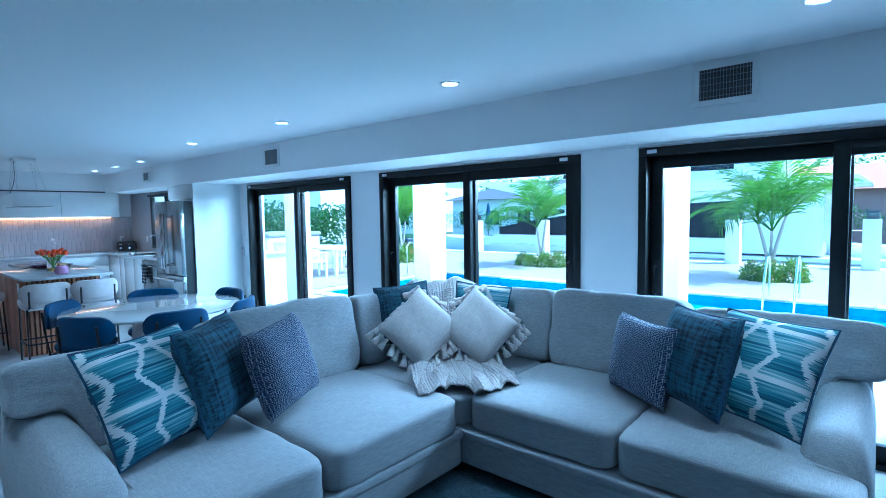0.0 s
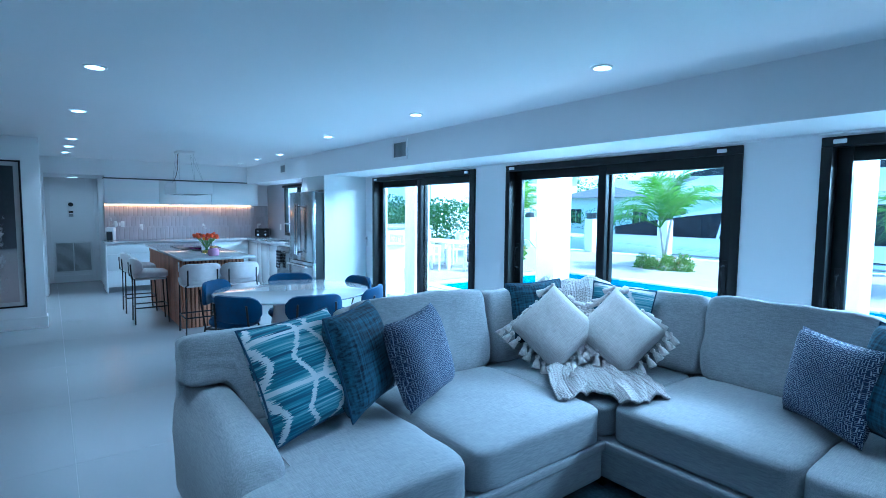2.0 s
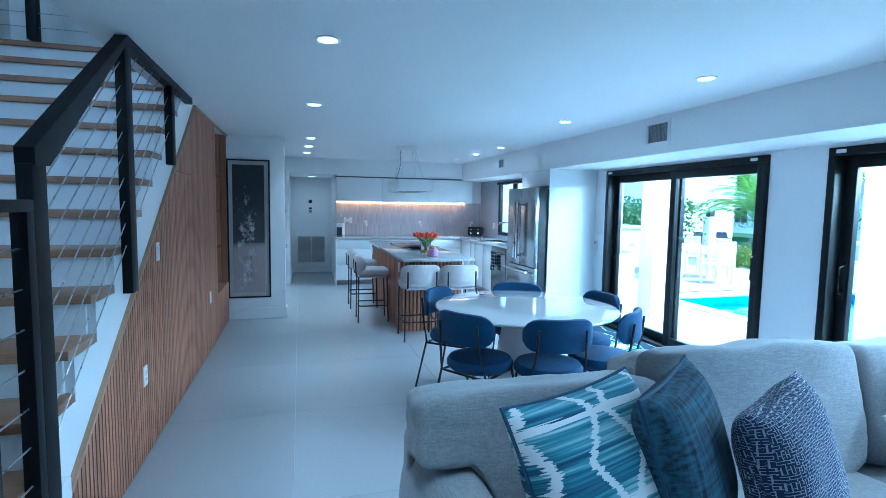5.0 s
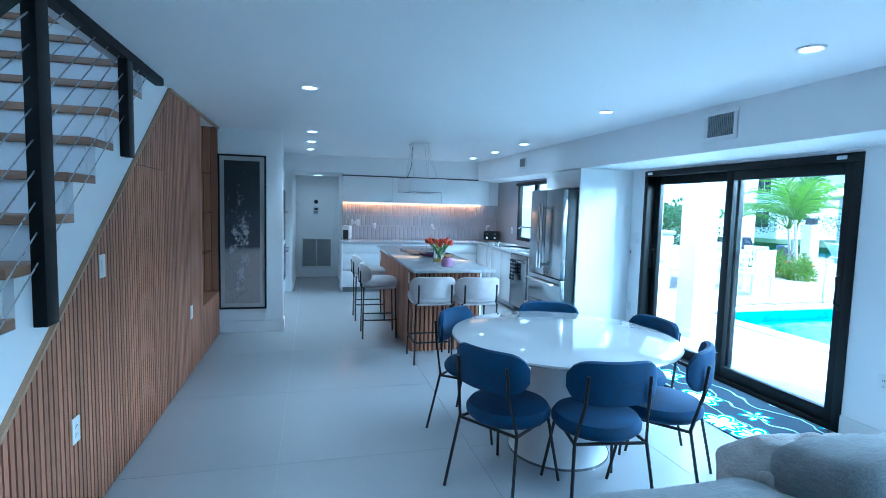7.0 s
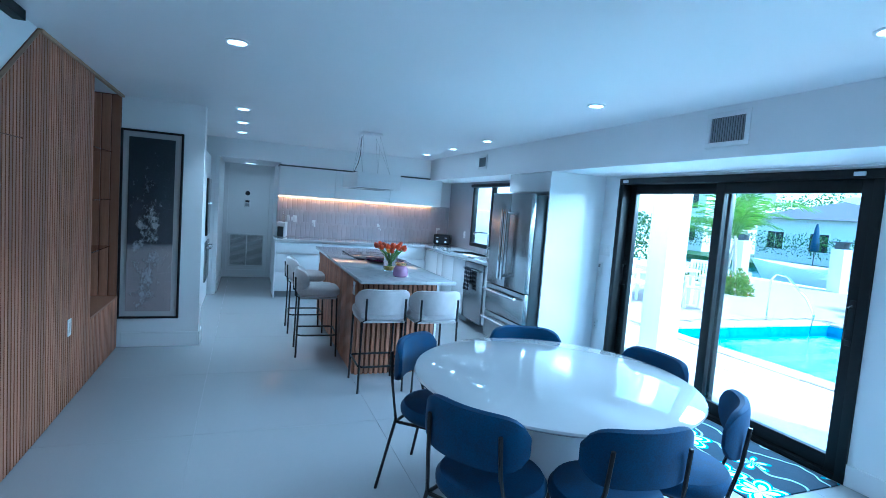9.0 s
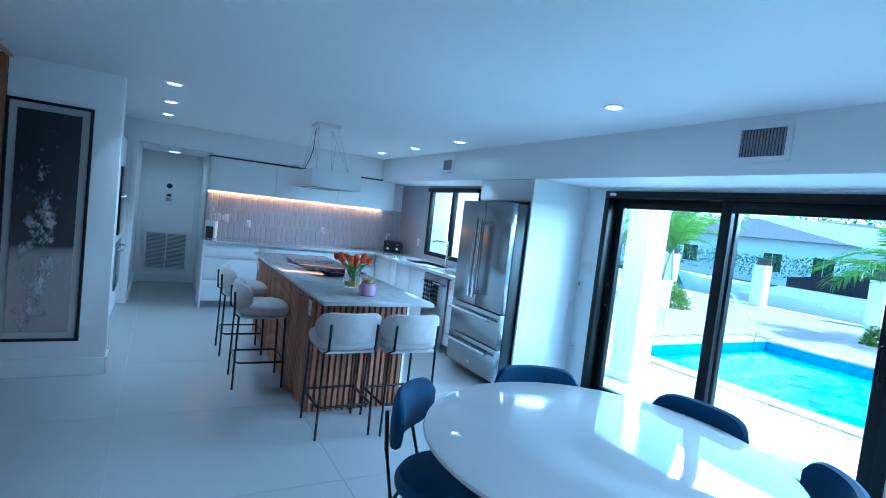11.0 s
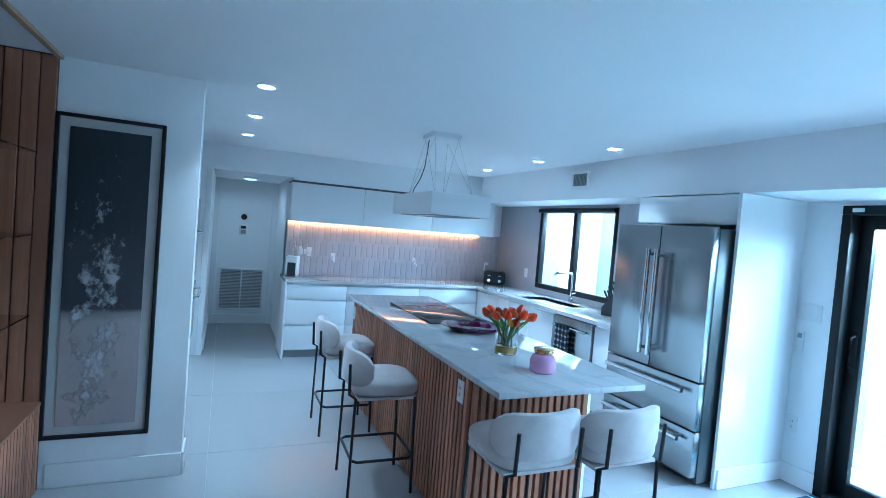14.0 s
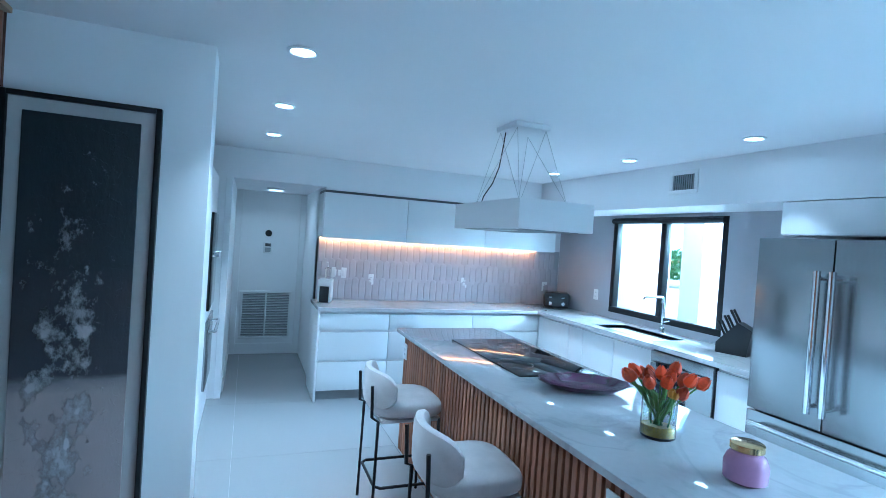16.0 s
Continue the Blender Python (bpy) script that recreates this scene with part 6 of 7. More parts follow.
# columns and patio roof
for x in (-9.6, -6.58, -3.57, -0.59, 2.4):
    col = thing("patio_column", "square white stucco patio column", "column", "patio columns")
    part("shaft", box(x - 0.15, x + 0.15, 5.30, 5.60, GZ, 2.52, 0.006), M_STUCCO, col)
    part("base", box(x - 0.17, x + 0.17, 5.28, 5.62, GZ, 0.10, 0.006), M_STUCCO, col)
structure("patio_roof", box(-13, 5, 4.65, 5.68, 2.52, 2.72), M_STUCCO, "white patio roof slab")
structure("facade", box(-13, 5, 4.652, 4.70, 2.60, 6.0), M_STUCCO, "upper facade of the house")

structure("wall_wing", box(-14, -11.5, 4.66, 6.9, GZ, 3.2), M_STUCCO, "white stucco wing of the house")
bbq = thing("outdoor_counter", "white stucco outdoor kitchen counter", "counter")
part("body", box(-9.3, -7.45, 5.0, 5.75, GZ, 0.86, 0.01), M_STUCCO, bbq)
part("top", box(-9.33, -7.40, 4.97, 5.78, 0.86, 0.90, 0.006), M_PAVER, bbq)


# palms
def frond(length, droop, rnd_, leaves=30):
    """An arching rib with two ranks of long drooping leaflets."""
    b = bmesh.new()
    spine = []
    for i in range(11):
        t = i / 10
        spine.append(Vector((length * t * (1 - 0.12 * t), 0, length * (0.70 * t - droop * t * t))))
    b = rod(spine, 0.017, 5, bm=b, taper=[1 - 0.85 * i / 10 for i in range(11)])
    for k in range(leaves):
        t = 0.16 + 0.82 * k / (leaves - 1)
        f = t * 10
        i = min(9, int(f))
        p = spine[i].lerp(spine[i + 1], f - i)
        along = (spine[i + 1] - spine[i]).normalized()
        ln = length * 0.36 * (math.sin(math.pi * min(1, 0.22 + 0.72 * t)) ** 0.6) * rnd_.uniform(0.8, 1.1)
        for side in (-1, 1):
            d = (along * (0.55 + 0.5 * t) + Vector((0, side, 0)) * rnd_.uniform(0.75, 1.0) + Vector((0, 0, rnd_.uniform(0.0, 0.4)))).normalized()
            wide = along * 0.5 * rnd_.uniform(0.028, 0.042)
            m1 = p + d * ln * 0.35 + Vector((0, 0, 0.01))
            m2 = p + d * ln * 0.72 + Vector((0, 0, -ln * 0.13))
            tip = p + d * ln * 0.96 + Vector((0, 0, -ln * 0.36))
            v = [b.verts.new(c) for c in (p - wide * 0.4, p + wide * 0.4, m1 + wide, m1 - wide, m2 + wide * 0.8, m2 - wide * 0.8, tip)]
            b.faces.new((v[0], v[1], v[2], v[3]))
            b.faces.new((v[3], v[2], v[4], v[5]))
            b.faces.new((v[5], v[4], v[6]))
    return b


PALM_RND = random.Random(7)
FRONDS = []
for k in range(5):
    fb = frond(1.75 + 0.08 * k, 0.42 + 0.11 * k, PALM_RND)
    me = bpy.data.meshes.new("frond")
    fb.to_mesh(me)
    fb.free()
    me.materials.append(M_LEAF)
    FRONDS.append(me)


def palm(x, y, z, trunks, size=1.0):
    root = thing("palm_tree", "young green palm with arching feathery fronds", "palm", "palms by the canal", m=pose(x, y, z))
    for lean, heading, h in trunks:
        a = radians(heading)
        pts = [Vector((math.cos(a) * lean * h * t ** 1.5, math.sin(a) * lean * h * t ** 1.5, h * t)) for t in (0, 0.2, 0.4, 0.6, 0.8, 1.0)]
        part("trunk", rod(pts, 0.042, 10, taper=(1.5, 1.1, 0.95, 0.9, 0.85, 0.7)), M_TRUNK, root)
        top = pts[-1]
        count = 8
        for i in range(count):
            ob = new("frond", FRONDS[i % 5])
            ob.parent = root
            up = 62 - 66 * (i / count) + PALM_RND.uniform(-8, 8)
            ob.matrix_basis = Matrix.Translation(top) @ pose(0, 0, 0, 0, -up * 0.8, i * 137.5) @ Matrix.Scale(size * PALM_RND.uniform(0.85, 1.1), 4)
    return root


palm(-1.0, 14.3, GZ, ((0.22, 165, 1.25), (0.20, 10, 1.45), (0.06, 80, 1.1)))
palm(-6.9, 14.2, GZ, ((0.20, 160, 1.15), (0.10, 10, 1.4)))
palm(-13.1, 14.4, GZ, ((0.18, 160, 1.2), (0.10, 30, 1.35)))
palm(-11.6, 12.9, GZ, ((0.08, 190, 1.5),))
palm(4.6, 14.4, GZ, ((0.16, 160, 1.4), (0.10, 30, 1.3)))


def shrub_mesh(rx, ry, rz, count, rnd_, leaf=0.055):
    verts, faces = [], []
    for i in range(count):
        a, c = rnd_.uniform(0, 2 * math.pi), rnd_.uniform(-0.1, 1)
        s = math.sqrt(max(0, 1 - c * c))
        k = rnd_.uniform(0.6, 1.05)
        p = Vector((rx * s * math.cos(a) * k, ry * s * math.sin(a) * k, rz * max(0.02, c) * k))
        d = (Vector((rnd_.uniform(-1, 1), rnd_.uniform(-1, 1), rnd_.uniform(0.1, 1)))).normalized()
        q = d.cross(Vector((rnd_.uniform(-1, 1), rnd_.uniform(-1, 1), 0.3))).normalized()
        o = len(verts)
        verts += [p, p + d * leaf + q * leaf * 0.4, p + d * leaf * 2, p + d * leaf - q * leaf * 0.4]
        faces.append((o, o + 1, o + 2, o + 3))
    me = bpy.data.meshes.new("leaves")
    me.from_pydata([tuple(v) for v in verts], [], faces)
    return me


M_SHRUB = mat("shrub_leaf", (0.10, 0.17, 0.022), 0.5, vary=0.4, scale=6, fine=30)
translucent(M_SHRUB, (0.24, 0.36, 0.04), 0.45)
SHRUB = shrub_mesh(0.36, 0.34, 0.62, 700, random.Random(3))
SHRUB.materials.append(M_SHRUB)
M_FLOWER = mat("coral_flower", (0.75, 0.12, 0.07), 0.5, vary=0.3)
FLOWERS = shrub_mesh(0.36, 0.34, 0.62, 26, random.Random(8), 0.04)
FLOWERS.materials.append(M_FLOWER)
for x, y, s in ((-1.30, 13.9, 0.72), (-0.92, 13.75, 0.78), (-0.50, 13.95, 0.85), (-7.45, 14.0, 0.66), (-6.62, 13.85, 0.74), (-6.25, 14.0, 0.78), (-7.08, 13.85, 0.6), (-13.8, 14.0, 0.9), (-13.0, 13.8, 1.0), (-12.4, 14.0, 0.9), (-11.9, 12.6, 0.9), (-11.2, 12.6, 0.9)):
    root = thing("flowering_shrub", "low green shrub with a few coral flowers", "shrub", "shrubs under the palms", m=pose(x, y, GZ - 0.01, 0, 0, x * 77) @ Matrix.Scale(s, 4))
    ob = new("foliage", SHRUB)
    ob.parent = root
    ob = new("blossoms", FLOWERS)
    ob.parent = root

# pool ladder rails
for x in (-0.62, -0.16):
    ld = thing("pool_handrail", "curved steel pool handrail", "handrail", "pool handrails")
    pts = [(x, PY_1 + 0.45, GZ - 0.01), (x, PY_1 + 0.45, 0.55), (x, PY_1 + 0.35, 0.70), (x, PY_1 + 0.15, 0.68), (x, PY_1 - 0.15, 0.25), (x, PY_1 - 0.30, -0.40)]
    part("rail", rod(pts, 0.022, 10), M_CHROME, ld)
ld = thing("pool_handrail", "curved steel pool handrail at the steps", "handrail", "pool handrails")
pts = [(-8.6, 10.1, GZ - 0.01), (-8.6, 10.1, 0.70), (-8.5, 10.1, 0.82), (-8.3, 10.1, 0.80), (-7.9, 10.1, 0.45), (-7.75, 10.1, 0.2), (-7.8, 10.1, -0.3)]
part("rail", rod(pts, 0.022, 10), M_CHROME, ld)

# dock posts
for x in (-18.5, -15.2, -11.9, -8.8, -5.6, -2.4, 0.75, 4.0):
    dp = thing("dock_post", "white square dock post with a dark lantern cap", "post", "dock posts")
    part("shaft", box(x - 0.19, x + 0.19, 17.42, 17.80, GZ, 1.25, 0.01), M_STUCCO, dp)
    part("lantern", box(x - 0.13, x + 0.13, 17.48, 17.74, 1.25, 1.44, 0.01), M_STEELDK, dp)
    part("cap", box(x - 0.17, x + 0.17, 17.44, 17.78, 1.44, 1.48, 0.01), M_STEELDK, dp)


# yachts
def hull(length, beam, height, rake, name_parent, z0):
    b = bmesh.new()
    rows = []
    n = 28
    for i in range(n + 1):
        t = i / n
        w = beam / 2 * (1 - max(0, (t - 0.55) / 0.45) ** 2.2)
        sheer = height * (0.85 + 0.30 * t * t)
        x = length * (t - 0.5)
        rows.append([b.verts.new((x + rake * k * t, s * w * f, z0 + sheer * k)) for s, k, f in ((-1, 1, 1), (-1, 0.78, 1.0), (-1, 0.3, 0.86), (-1, 0, 0.6), (1, 0, 0.6), (1, 0.3, 0.86), (1, 0.78, 1.0), (1, 1, 1))])
    for a, c in zip(rows, rows[1:]):
        for k in range(8):
            b.faces.new((a[k], a[(k + 1) % 8], c[(k + 1) % 8], c[k]))
    b.faces.new(rows[0])
    b.faces.new(rows[-1][::-1])
    bmesh.ops.recalc_face_normals(b, faces=b.faces[:])
    return part("hull", b, M_HULL, name_parent)


def swept(x0, x1, z0, h, power, u0=0.0, u1=1.0, lift=0.0, scale=1.0, n=16):
    """A cabin side: level foot, roofline that falls away in a curve towards the bow."""
    us = [u0 + (u1 - u0) * i / n for i in range(n + 1)]
    top = [(x0 + (x1 - x0) * u, z0 + lift + max(0.02, (h - lift) * scale * (1 - u ** power))) for u in us]
    return [(x0 + (x1 - x0) * u0, z0 + lift), (x0 + (x1 - x0) * u1, z0 + lift)] + top[::-1]


def yacht(x, y, heading, length, beam, decks):
    root = thing("motor_yacht", "white moored motor yacht with dark tinted windows", "yacht", "moored yachts", m=pose(x, y, -0.9, 0, 0, heading))
    hull(length, beam, 1.45, 1.2, root, -0.3)
    part("hull_stripe", box(-length * 0.42, length * 0.26, -beam / 2 - 0.02, -beam / 2 + 0.05, 0.42, 0.54), M_TINTED, root, "dark hull windows", soft=False)
    part("rubbing_strake", rod([(-length * 0.47, beam / 2 * 1.01, 0.80), (length * 0.1, beam / 2 * 1.01, 0.84)], 0.03, 6), M_GREYPL, root)
    part("rubbing_strake", rod([(-length * 0.47, -beam / 2 * 1.01, 0.80), (length * 0.1, -beam / 2 * 1.01, 0.84)], 0.03, 6), M_GREYPL, root)
    z = 1.0
    for k in range(decks):
        w = beam * (0.43 - 0.05 * k)
        h = 2.2 - 0.9 * k
        x0, x1 = -length * (0.40 - 0.06 * k), length * (0.34 - 0.20 * k)
        part("cabin", prism(swept(x0, x1, z, h, 2.3), "y", -w, w), M_HULL, root, soft=False)
        part("cabin_window", prism(swept(x0, x1, z, h, 2.3, 0.16, 0.88, 0.5, 0.74), "y", -w - 0.03, w + 0.03), M_TINTED, root, soft=False)
        for u in (0.36, 0.56):
            xm = x0 + (x1 - x0) * u
            part("window_post", prism([(xm, z + 0.42), (xm + 0.10, z + 0.42), (xm - 0.25, z + h * 0.8), (xm - 0.35, z + h * 0.8)], "y", -w - 0.05, w + 0.05), M_HULL, root, soft=False)
        tip = x1 - 0.5
        part("deck_overhang", prism([(x0 - 1.1, z + h - 0.05), (x1 - length * 0.22, z + h - 0.22), (tip, z + h + 0.55), (tip - 0.4, z + h + 0.68), (x1 - length * 0.30, z + h + 0.32), (x0 - 0.8, z + h + 0.2)], "y", -w - 0.3, w + 0.3), M_HULL, root, soft=False)
        z += h + 0.1
    if decks:
        w = beam * 0.30
        for sx in (-0.30, -0.16):
            part("arch_leg", prism([(length * sx, z), (length * sx + 0.5, z), (length * sx + 0.1, z + 0.8), (length * sx - 0.25, z + 0.8)], "y", -w, w), M_HULL, root, soft=False)
        part("hardtop", prism([(-length * 0.36, z + 0.80), (-length * 0.08, z + 0.74), (-length * 0.05, z + 0.80), (-length * 0.12, z + 0.93), (-length * 0.34, z + 0.95)], "y", -w - 0.2, w + 0.2), M_HULL, root, soft=False)
    rails = [(-length * 0.46 + i * length * 0.92 / 12, -beam / 2 + 0.15) for i in range(11)]
    for rx, ry in rails:
        part("stanchion", rod([(rx, ry, 0.95), (rx, ry, 1.65)], 0.015, 6), M_CHROME, root)
    part("guard_rail", rod([(rails[0][0], rails[0][1], 1.65), (rails[-1][0], rails[-1][1], 1.65)], 0.018, 6), M_CHROME, root)
    return root


yacht(-7.6, 21.5, 180, 18, 4.4, 2)
yacht(6.5, 21.2, 180, 12, 3.8, 0)
sb_ = thing("speedboat", "small white speedboat with a grey outboard motor", "boat", m=pose(-21.5, 20.5, -0.9, 0, 0, 170))
hull(6.5, 2.2, 1.0, 0.6, sb_, -0.15)
part("windscreen", prism([(-0.4, 0.8), (0.5, 0.8), (0.0, 1.35), (-0.1, 1.35)], "y", -0.8, 0.8), M_TINTED, sb_, soft=False)
part("outboard_motor", box(-3.6, -3.1, -0.25, 0.25, 0.1, 1.2, 0.08, 3), M_STEELDK, sb_)


um = thing("patio_umbrella", "closed dark blue patio umbrella across the canal", "umbrella", m=pose(-24.6, 36.2, -0.55))
part("pole", rod([(0, 0, 0), (0, 0, 3.0)], 0.03, 8), M_STEELDK, um)
part("canopy", lathe([(0.04, 3.0), (0.12, 2.7), (0.22, 1.9), (0.27, 1.25), (0.20, 1.15)], 14), M_PIPING, um, "furled dark canopy")

# terrace furniture
def patio_chair():
    root = thing("patio_chair", "white slatted outdoor dining chair", "chair", "white terrace chairs")
    part("seat", box(-0.24, 0.24, -0.22, 0.24, 0.41, 0.45, 0.006), M_PLASTIC, root)
    for sx in (-0.22, 0.22):
        part("leg", box(sx - 0.025, sx + 0.025, 0.18, 0.23, 0, 0.64, 0.004), M_PLASTIC, root)
        part("leg", box(sx - 0.025, sx + 0.025, -0.24, -0.19, 0, 0.92, 0.004), M_PLASTIC, root)
        part("armrest", box(sx - 0.03, sx + 0.03, -0.20, 0.25, 0.64, 0.67, 0.004), M_PLASTIC, root)
    for i in range(6):
        x = -0.165 + i * 0.066
        part("slat", box(x - 0.018, x + 0.018, -0.235, -0.215, 0.47, 0.86, 0.003), M_PLASTIC, root, soft=False)
    part("top_rail", box(-0.24, 0.24, -0.245, -0.205, 0.86, 0.93, 0.006), M_PLASTIC, root)
    return root


pc = patio_chair()
pc.matrix_basis = pose(-11.3, 8.2, GZ, 0, 0, 20)
for x, y, r in ((-10.3, 8.4, -10), (-12.5, 8.6, 60), (-11.3, 10.1, 175), (-10.2, 10.0, 200), (-9.4, 9.3, 95)):
    copy_thing(pc, pose(x, y, GZ, 0, 0, r))
pt = thing("patio_table", "white outdoor dining table", "table", m=pose(-10.9, 9.25, GZ))
part("tabletop", box(-1.0, 1.0, -0.5, 0.5, 0.70, 0.75, 0.01), M_PLASTIC, pt)
for sx in (-0.9, 0.9):
    for sy in (-0.4, 0.4):
        part("leg", box(sx - 0.04, sx + 0.04, sy - 0.04, sy + 0.04, 0, 0.70, 0.004), M_PLASTIC, pt)
spa = thing("hot_tub", "square hot tub under a dark grey cover", "hot tub", m=pose(-17.0, 11.5, GZ))
part("body", box(-1.1, 1.1, -1.1, 1.1, 0, 0.85, 0.05, 3), M_STUCCO, spa)
part("cover", box(-1.15, 1.15, -1.15, 1.15, 0.85, 1.0, 0.05, 3), M_GREYPL, spa, "dark grey padded cover")


# hedges and woods
def hedge(name, x0, x1, y0, y1, z1, count, seed, label):
    r = random.Random(seed)
    verts, faces = [], []
    for i in range(count):
        p = Vector((r.uniform(x0, x1), r.uniform(y0, y1), 0))
        k = 0.75 + 0.35 * noise.noise(Vector((p.x * 0.5, p.y * 0.3, seed)))
        p.z = GZ + r.uniform(0.0, 1.0) ** 0.6 * z1 * k
        s = r.uniform(0.06, 0.15) * max(1.0, z1 / 4.0)
        d = Vector((r.uniform(-1, 1), r.uniform(-1, 1), r.uniform(-0.2, 1))).normalized() * s
        q = d.cross(Vector((r.uniform(-1, 1), r.uniform(-1, 1), 0.4))).normalized() * s * 0.5
        o = len(verts)
        verts += [tuple(p), tuple(p + d * 0.5 + q), tuple(p + d), tuple(p + d * 0.5 - q)]
        faces.append((o, o + 1, o + 2, o + 3))
    me = bpy.data.meshes.new(name)
    me.from_pydata(verts, [], faces)
    me.materials.append(M_HEDGE)
    return tagged(new(name, me), label, "hedge", "", "stuff")


hedge("hedge", -28, -17.5, 13.0, 16.5, 2.4, 17000, 2, "dense green garden hedge")
hedge("hedge", -60, 40, 36, 37.5, 2.2, 20000, 5, "green hedge along the far bank")
hedge("trees", -70, 60, 58, 66, 8, 42000, 9, "dense green trees behind the far houses")


def house(x, y, w, d, h, wall, roof, storeys):
    root = thing("house", "canal-side house with a hipped tiled roof", "house", "houses across the canal", m=pose(x, y, -0.55))
    part("wall", box(-w / 2, w / 2, 0, d, 0, h), wall, root, soft=False)
    b = bmesh.new()
    o = 0.7
    lo = [b.verts.new(c) for c in ((-w / 2 - o, -o, h), (w / 2 + o, -o, h), (w / 2 + o, d + o, h), (-w / 2 - o, d + o, h))]
    r0, r1 = b.verts.new((-w / 2 + d / 2, d / 2, h + d * 0.20)), b.verts.new((w / 2 - d / 2, d / 2, h + d * 0.20))
    for f in ((lo[0], lo[1], r1, r0), (lo[2], lo[3], r0, r1), (lo[1], lo[2], r1), (lo[3], lo[0], r0), (lo[3], lo[2], lo[1], lo[0])):
        b.faces.new(f)
    part("roof", b, roof, root, soft=False)
    per = int(w / 3)
    for s in range(storeys):
        for i in range(per):
            wx = -w / 2 + (i + 0.5) * w / per
            z0 = 0.9 + s * 3.0
            win = part("window", box(wx - 0.75, wx + 0.75, -0.06, 0.02, z0, z0 + 1.5), M_TRIM, root, soft=False)
            part("pane", box(wx - 0.66, wx - 0.03, -0.08, -0.05, z0 + 0.08, z0 + 1.42), M_TINTED, win, soft=False)
            part("pane", box(wx + 0.03, wx + 0.66, -0.08, -0.05, z0 + 0.08, z0 + 1.42), M_TINTED, win, soft=False)
    return root


house(-3, 40, 20, 9, 3.2, M_HOUSE, M_ROOF, 1)
house(19, 40, 18, 9, 3.2, M_STUCCO, M_ROOF, 1)
house(-24, 41, 17, 9, 3.4, M_STUCCO, M_SLATEROOF, 1)
house(-46, 40, 18, 9, 6.2, M_STUCCO, M_ROOF, 2)
house(-36, 24, 9, 8, 6.0, M_STUCCO, M_ROOF, 2)
house(-66, 30, 16, 10, 6.0, M_STUCCO, M_ROOF, 2)

# ---- floor tiles, backsplash tiles, pavers ----
def shared(name, bm, material):
    me = bpy.data.meshes.new(name)
    bm.to_mesh(me)
    bm.free()
    me.materials.append(material)
    return me


def place(name, me, parent, loc, rz=0):
    ob = bpy.data.objects.new(name, me)
    scene.collection.objects.link(ob)
    ob.parent = parent
    ob.location = loc
    if rz:
        ob.rotation_euler = (0, 0, rz)
    return ob


TILE = shared("floor_tile", box(-0.599, 0.599, -0.599, 0.599, -0.004, 0.0, 0.0005, 1), M_FLOOR)
for i in range(14):
    for j in range(6):
        place("floor_tile", TILE, slab, (-12.0 + i * 1.2, -1.70 + j * 1.2 + 0.4, 0.0))

# picket-shaped backsplash tiles with rounded tops
splash = structure("backsplash", box(-10.759, -10.757, 1.235, 4.285, CT + 0.001, 1.60), M_SPLASH, "grout of the tiled backsplash")


def picket():
    """One tile: straight sides, a rounded top, its face pillowed."""
    w, h = 0.0372, 0.232
    out = [(-w, 0.0), (w, 0.0), (w, h)] + [(w * math.cos(a), h + w * math.sin(a)) for a in (0.45, 0.95, 1.57, 2.19, 2.69)] + [(-w, h)]
    b = bmesh.new()
    loops = []
    for depth, sx, inset in ((0.0, 1.0, 0.0), (0.006, 1.0, 0.0), (0.0105, 0.74, 0.012)):
        loops.append([b.verts.new((depth, y * sx, inset + (z * (h + w - 2 * inset) / (h + w)))) for y, z in out])
    for p, q in zip(loops, loops[1:]):
        for i in range(len(out)):
            j = (i + 1) % len(out)
            b.faces.new((p[i], p[j], q[j], q[i]))
    b.faces.new(loops[-1])
    bmesh.ops.recalc_face_normals(b, faces=b.faces[:])
    return b


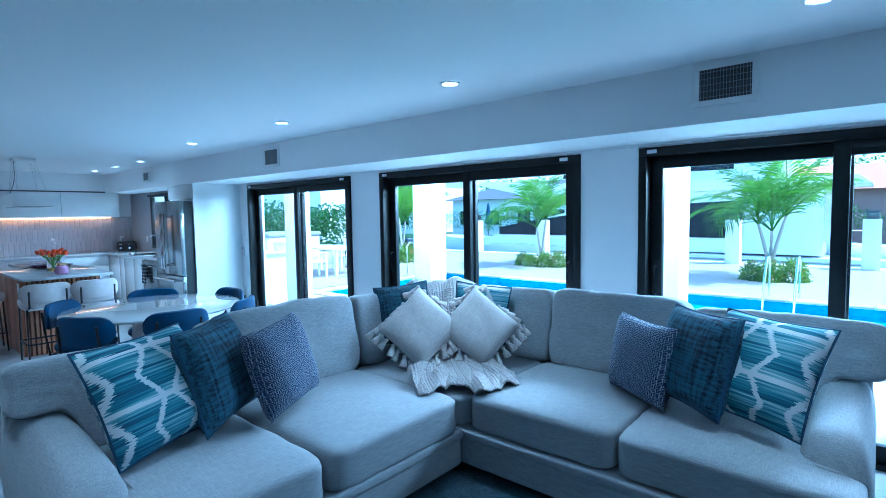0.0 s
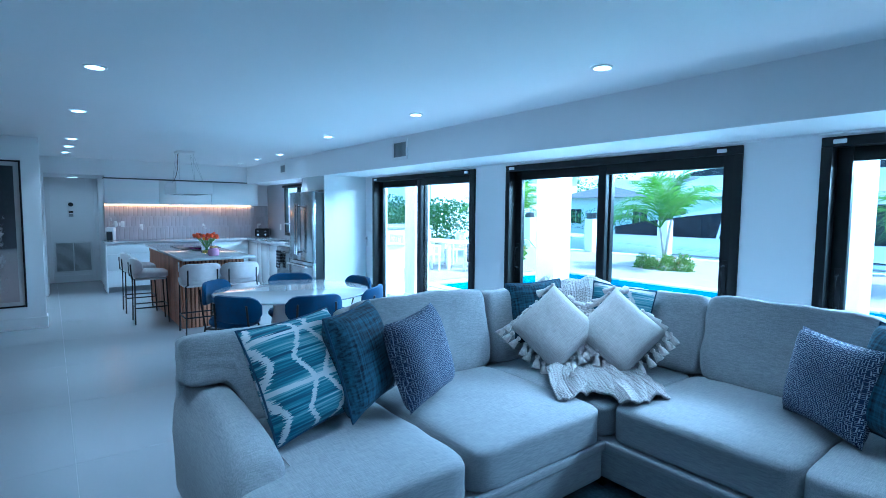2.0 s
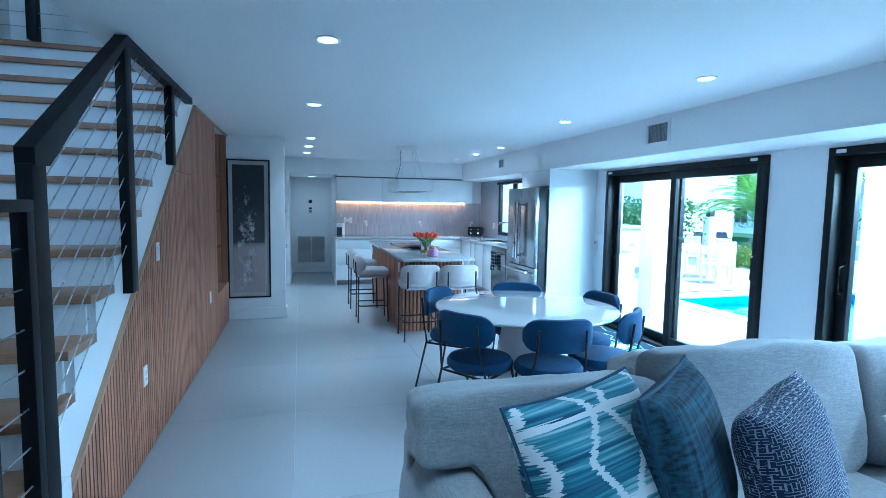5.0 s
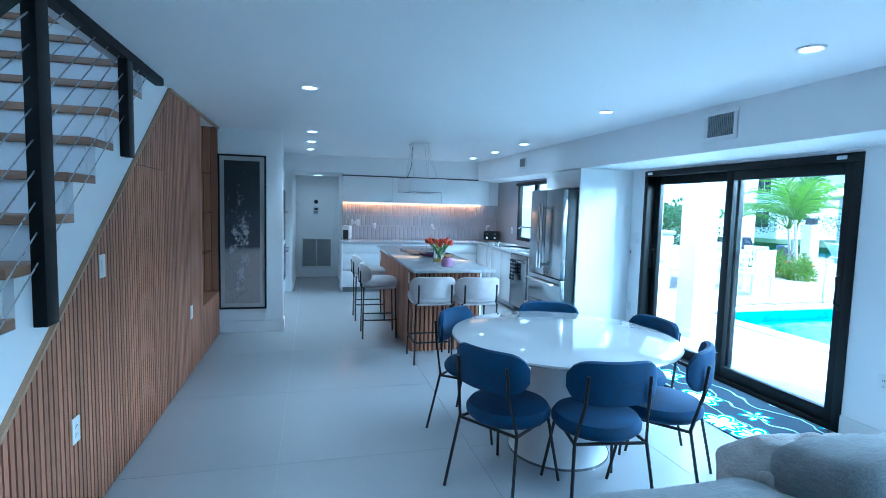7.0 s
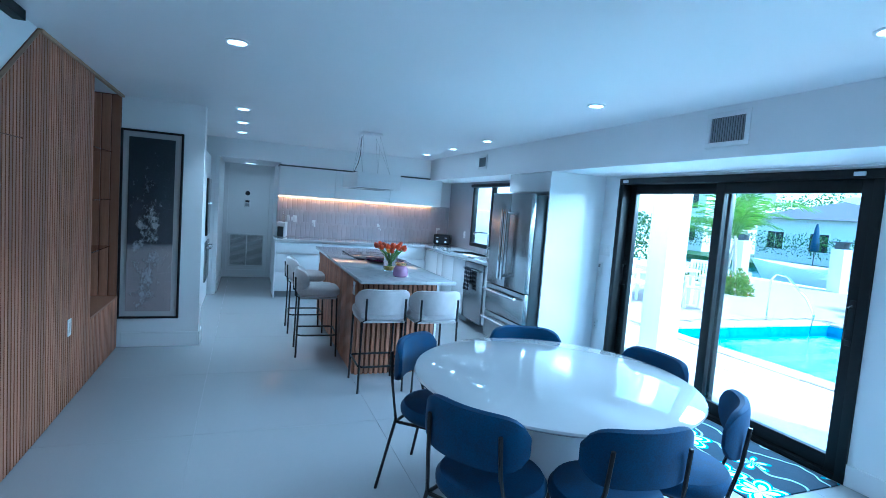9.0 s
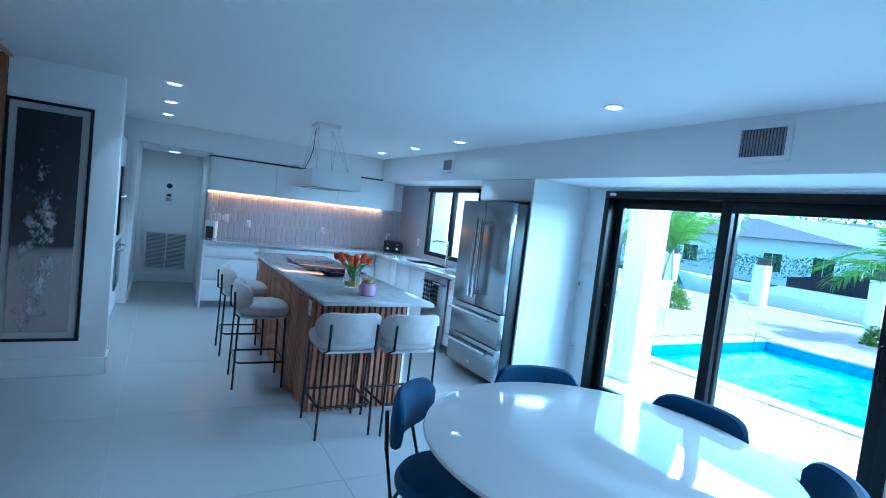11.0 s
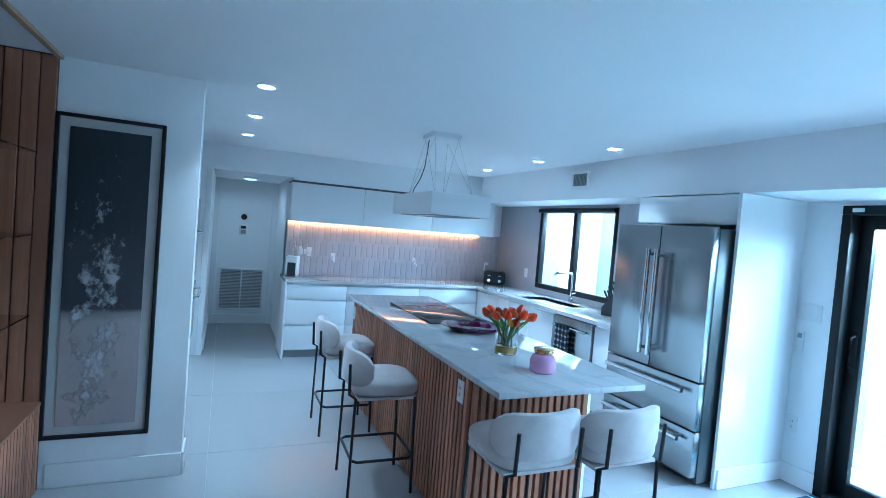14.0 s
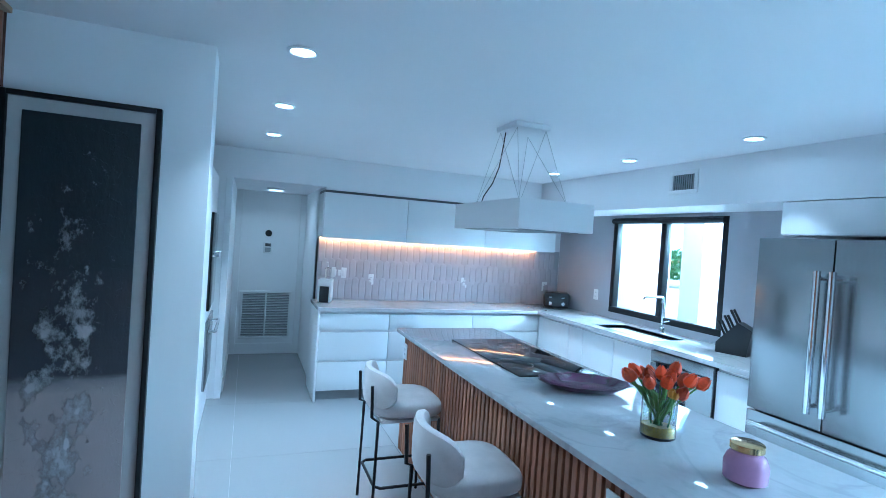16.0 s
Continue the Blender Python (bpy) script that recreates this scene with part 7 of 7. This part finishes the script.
PICKET = shared("tile", picket(), M_TILE)
for r in range(3):
    for k in range(40):
        y = 1.275 + k * 0.0765 + (0.038 if r % 2 else 0)
        if y > 4.24:
            continue
        ob = place("tile", PICKET, splash, (-10.757 + 0.0016 * ((r * 5 + k * 7) % 4) - 0.002 * r, y, CT + 0.003 + r * 0.2))
        ob.scale = (1, 1, 0.93)

PAV = shared("paver", box(-0.198, 0.198, -0.098, 0.098, -0.012, 0.0, 0.004, 1), M_PAVER)
ground_bed = bpy.data.objects["pavement"]
n = 0
for j in range(11):
    for i in range(30):
        if n >= 300:
            break
        place("paver", PAV, ground_bed, (-8.4 + i * 0.40 + (0.2 if j % 2 else 0), 4.76 + j * 0.20, GZ + 0.004 * ((i * 7 + j * 3) % 3) / 3))
        n += 1
bm_v, bm_f = [], []
for j in range(66):
    for i in range(90):
        x, y = -26 + i * 0.40 + (0.2 if j % 2 else 0), 4.76 + j * 0.20
        if j < 10 and -8.45 < x < 3.7:
            continue
        if PX0 - 0.32 < x < PX1 + 0.5 and PY_0 - 0.35 < y < PY_1 + 0.35:
            continue
        if y > 17.5:
            continue
        z = GZ + 0.004 * ((i * 5 + j * 3) % 3) / 3
        o = len(bm_v)
        a, c = 0.197, 0.097
        bm_v += [(x - a, y - c, z), (x + a, y - c, z), (x + a, y + c, z), (x - a, y + c, z)]
        bm_f.append((o, o + 1, o + 2, o + 3))
me = bpy.data.meshes.new("pavers_far")
me.from_pydata(bm_v, [], bm_f)
me.materials.append(M_PAVER)
tagged(new("pavers_far", me), "tumbled travertine pavers of the terrace", kind="stuff").parent = ground_bed
COPE = shared("coping_stone", box(-0.295, 0.295, -0.148, 0.148, -0.03, 0.015, 0.01, 1), M_PAVER)
for i in range(20):
    for y in (PY_0 - 0.15, PY_1 + 0.15):
        place("coping_stone", COPE, ground_bed, (PX0 + 0.3 + i * 0.60, y, GZ))
for j in range(7):
    place("coping_stone", COPE, ground_bed, (PX0 - 0.15, PY_0 + 0.15 + j * 0.60, GZ), math.pi / 2)
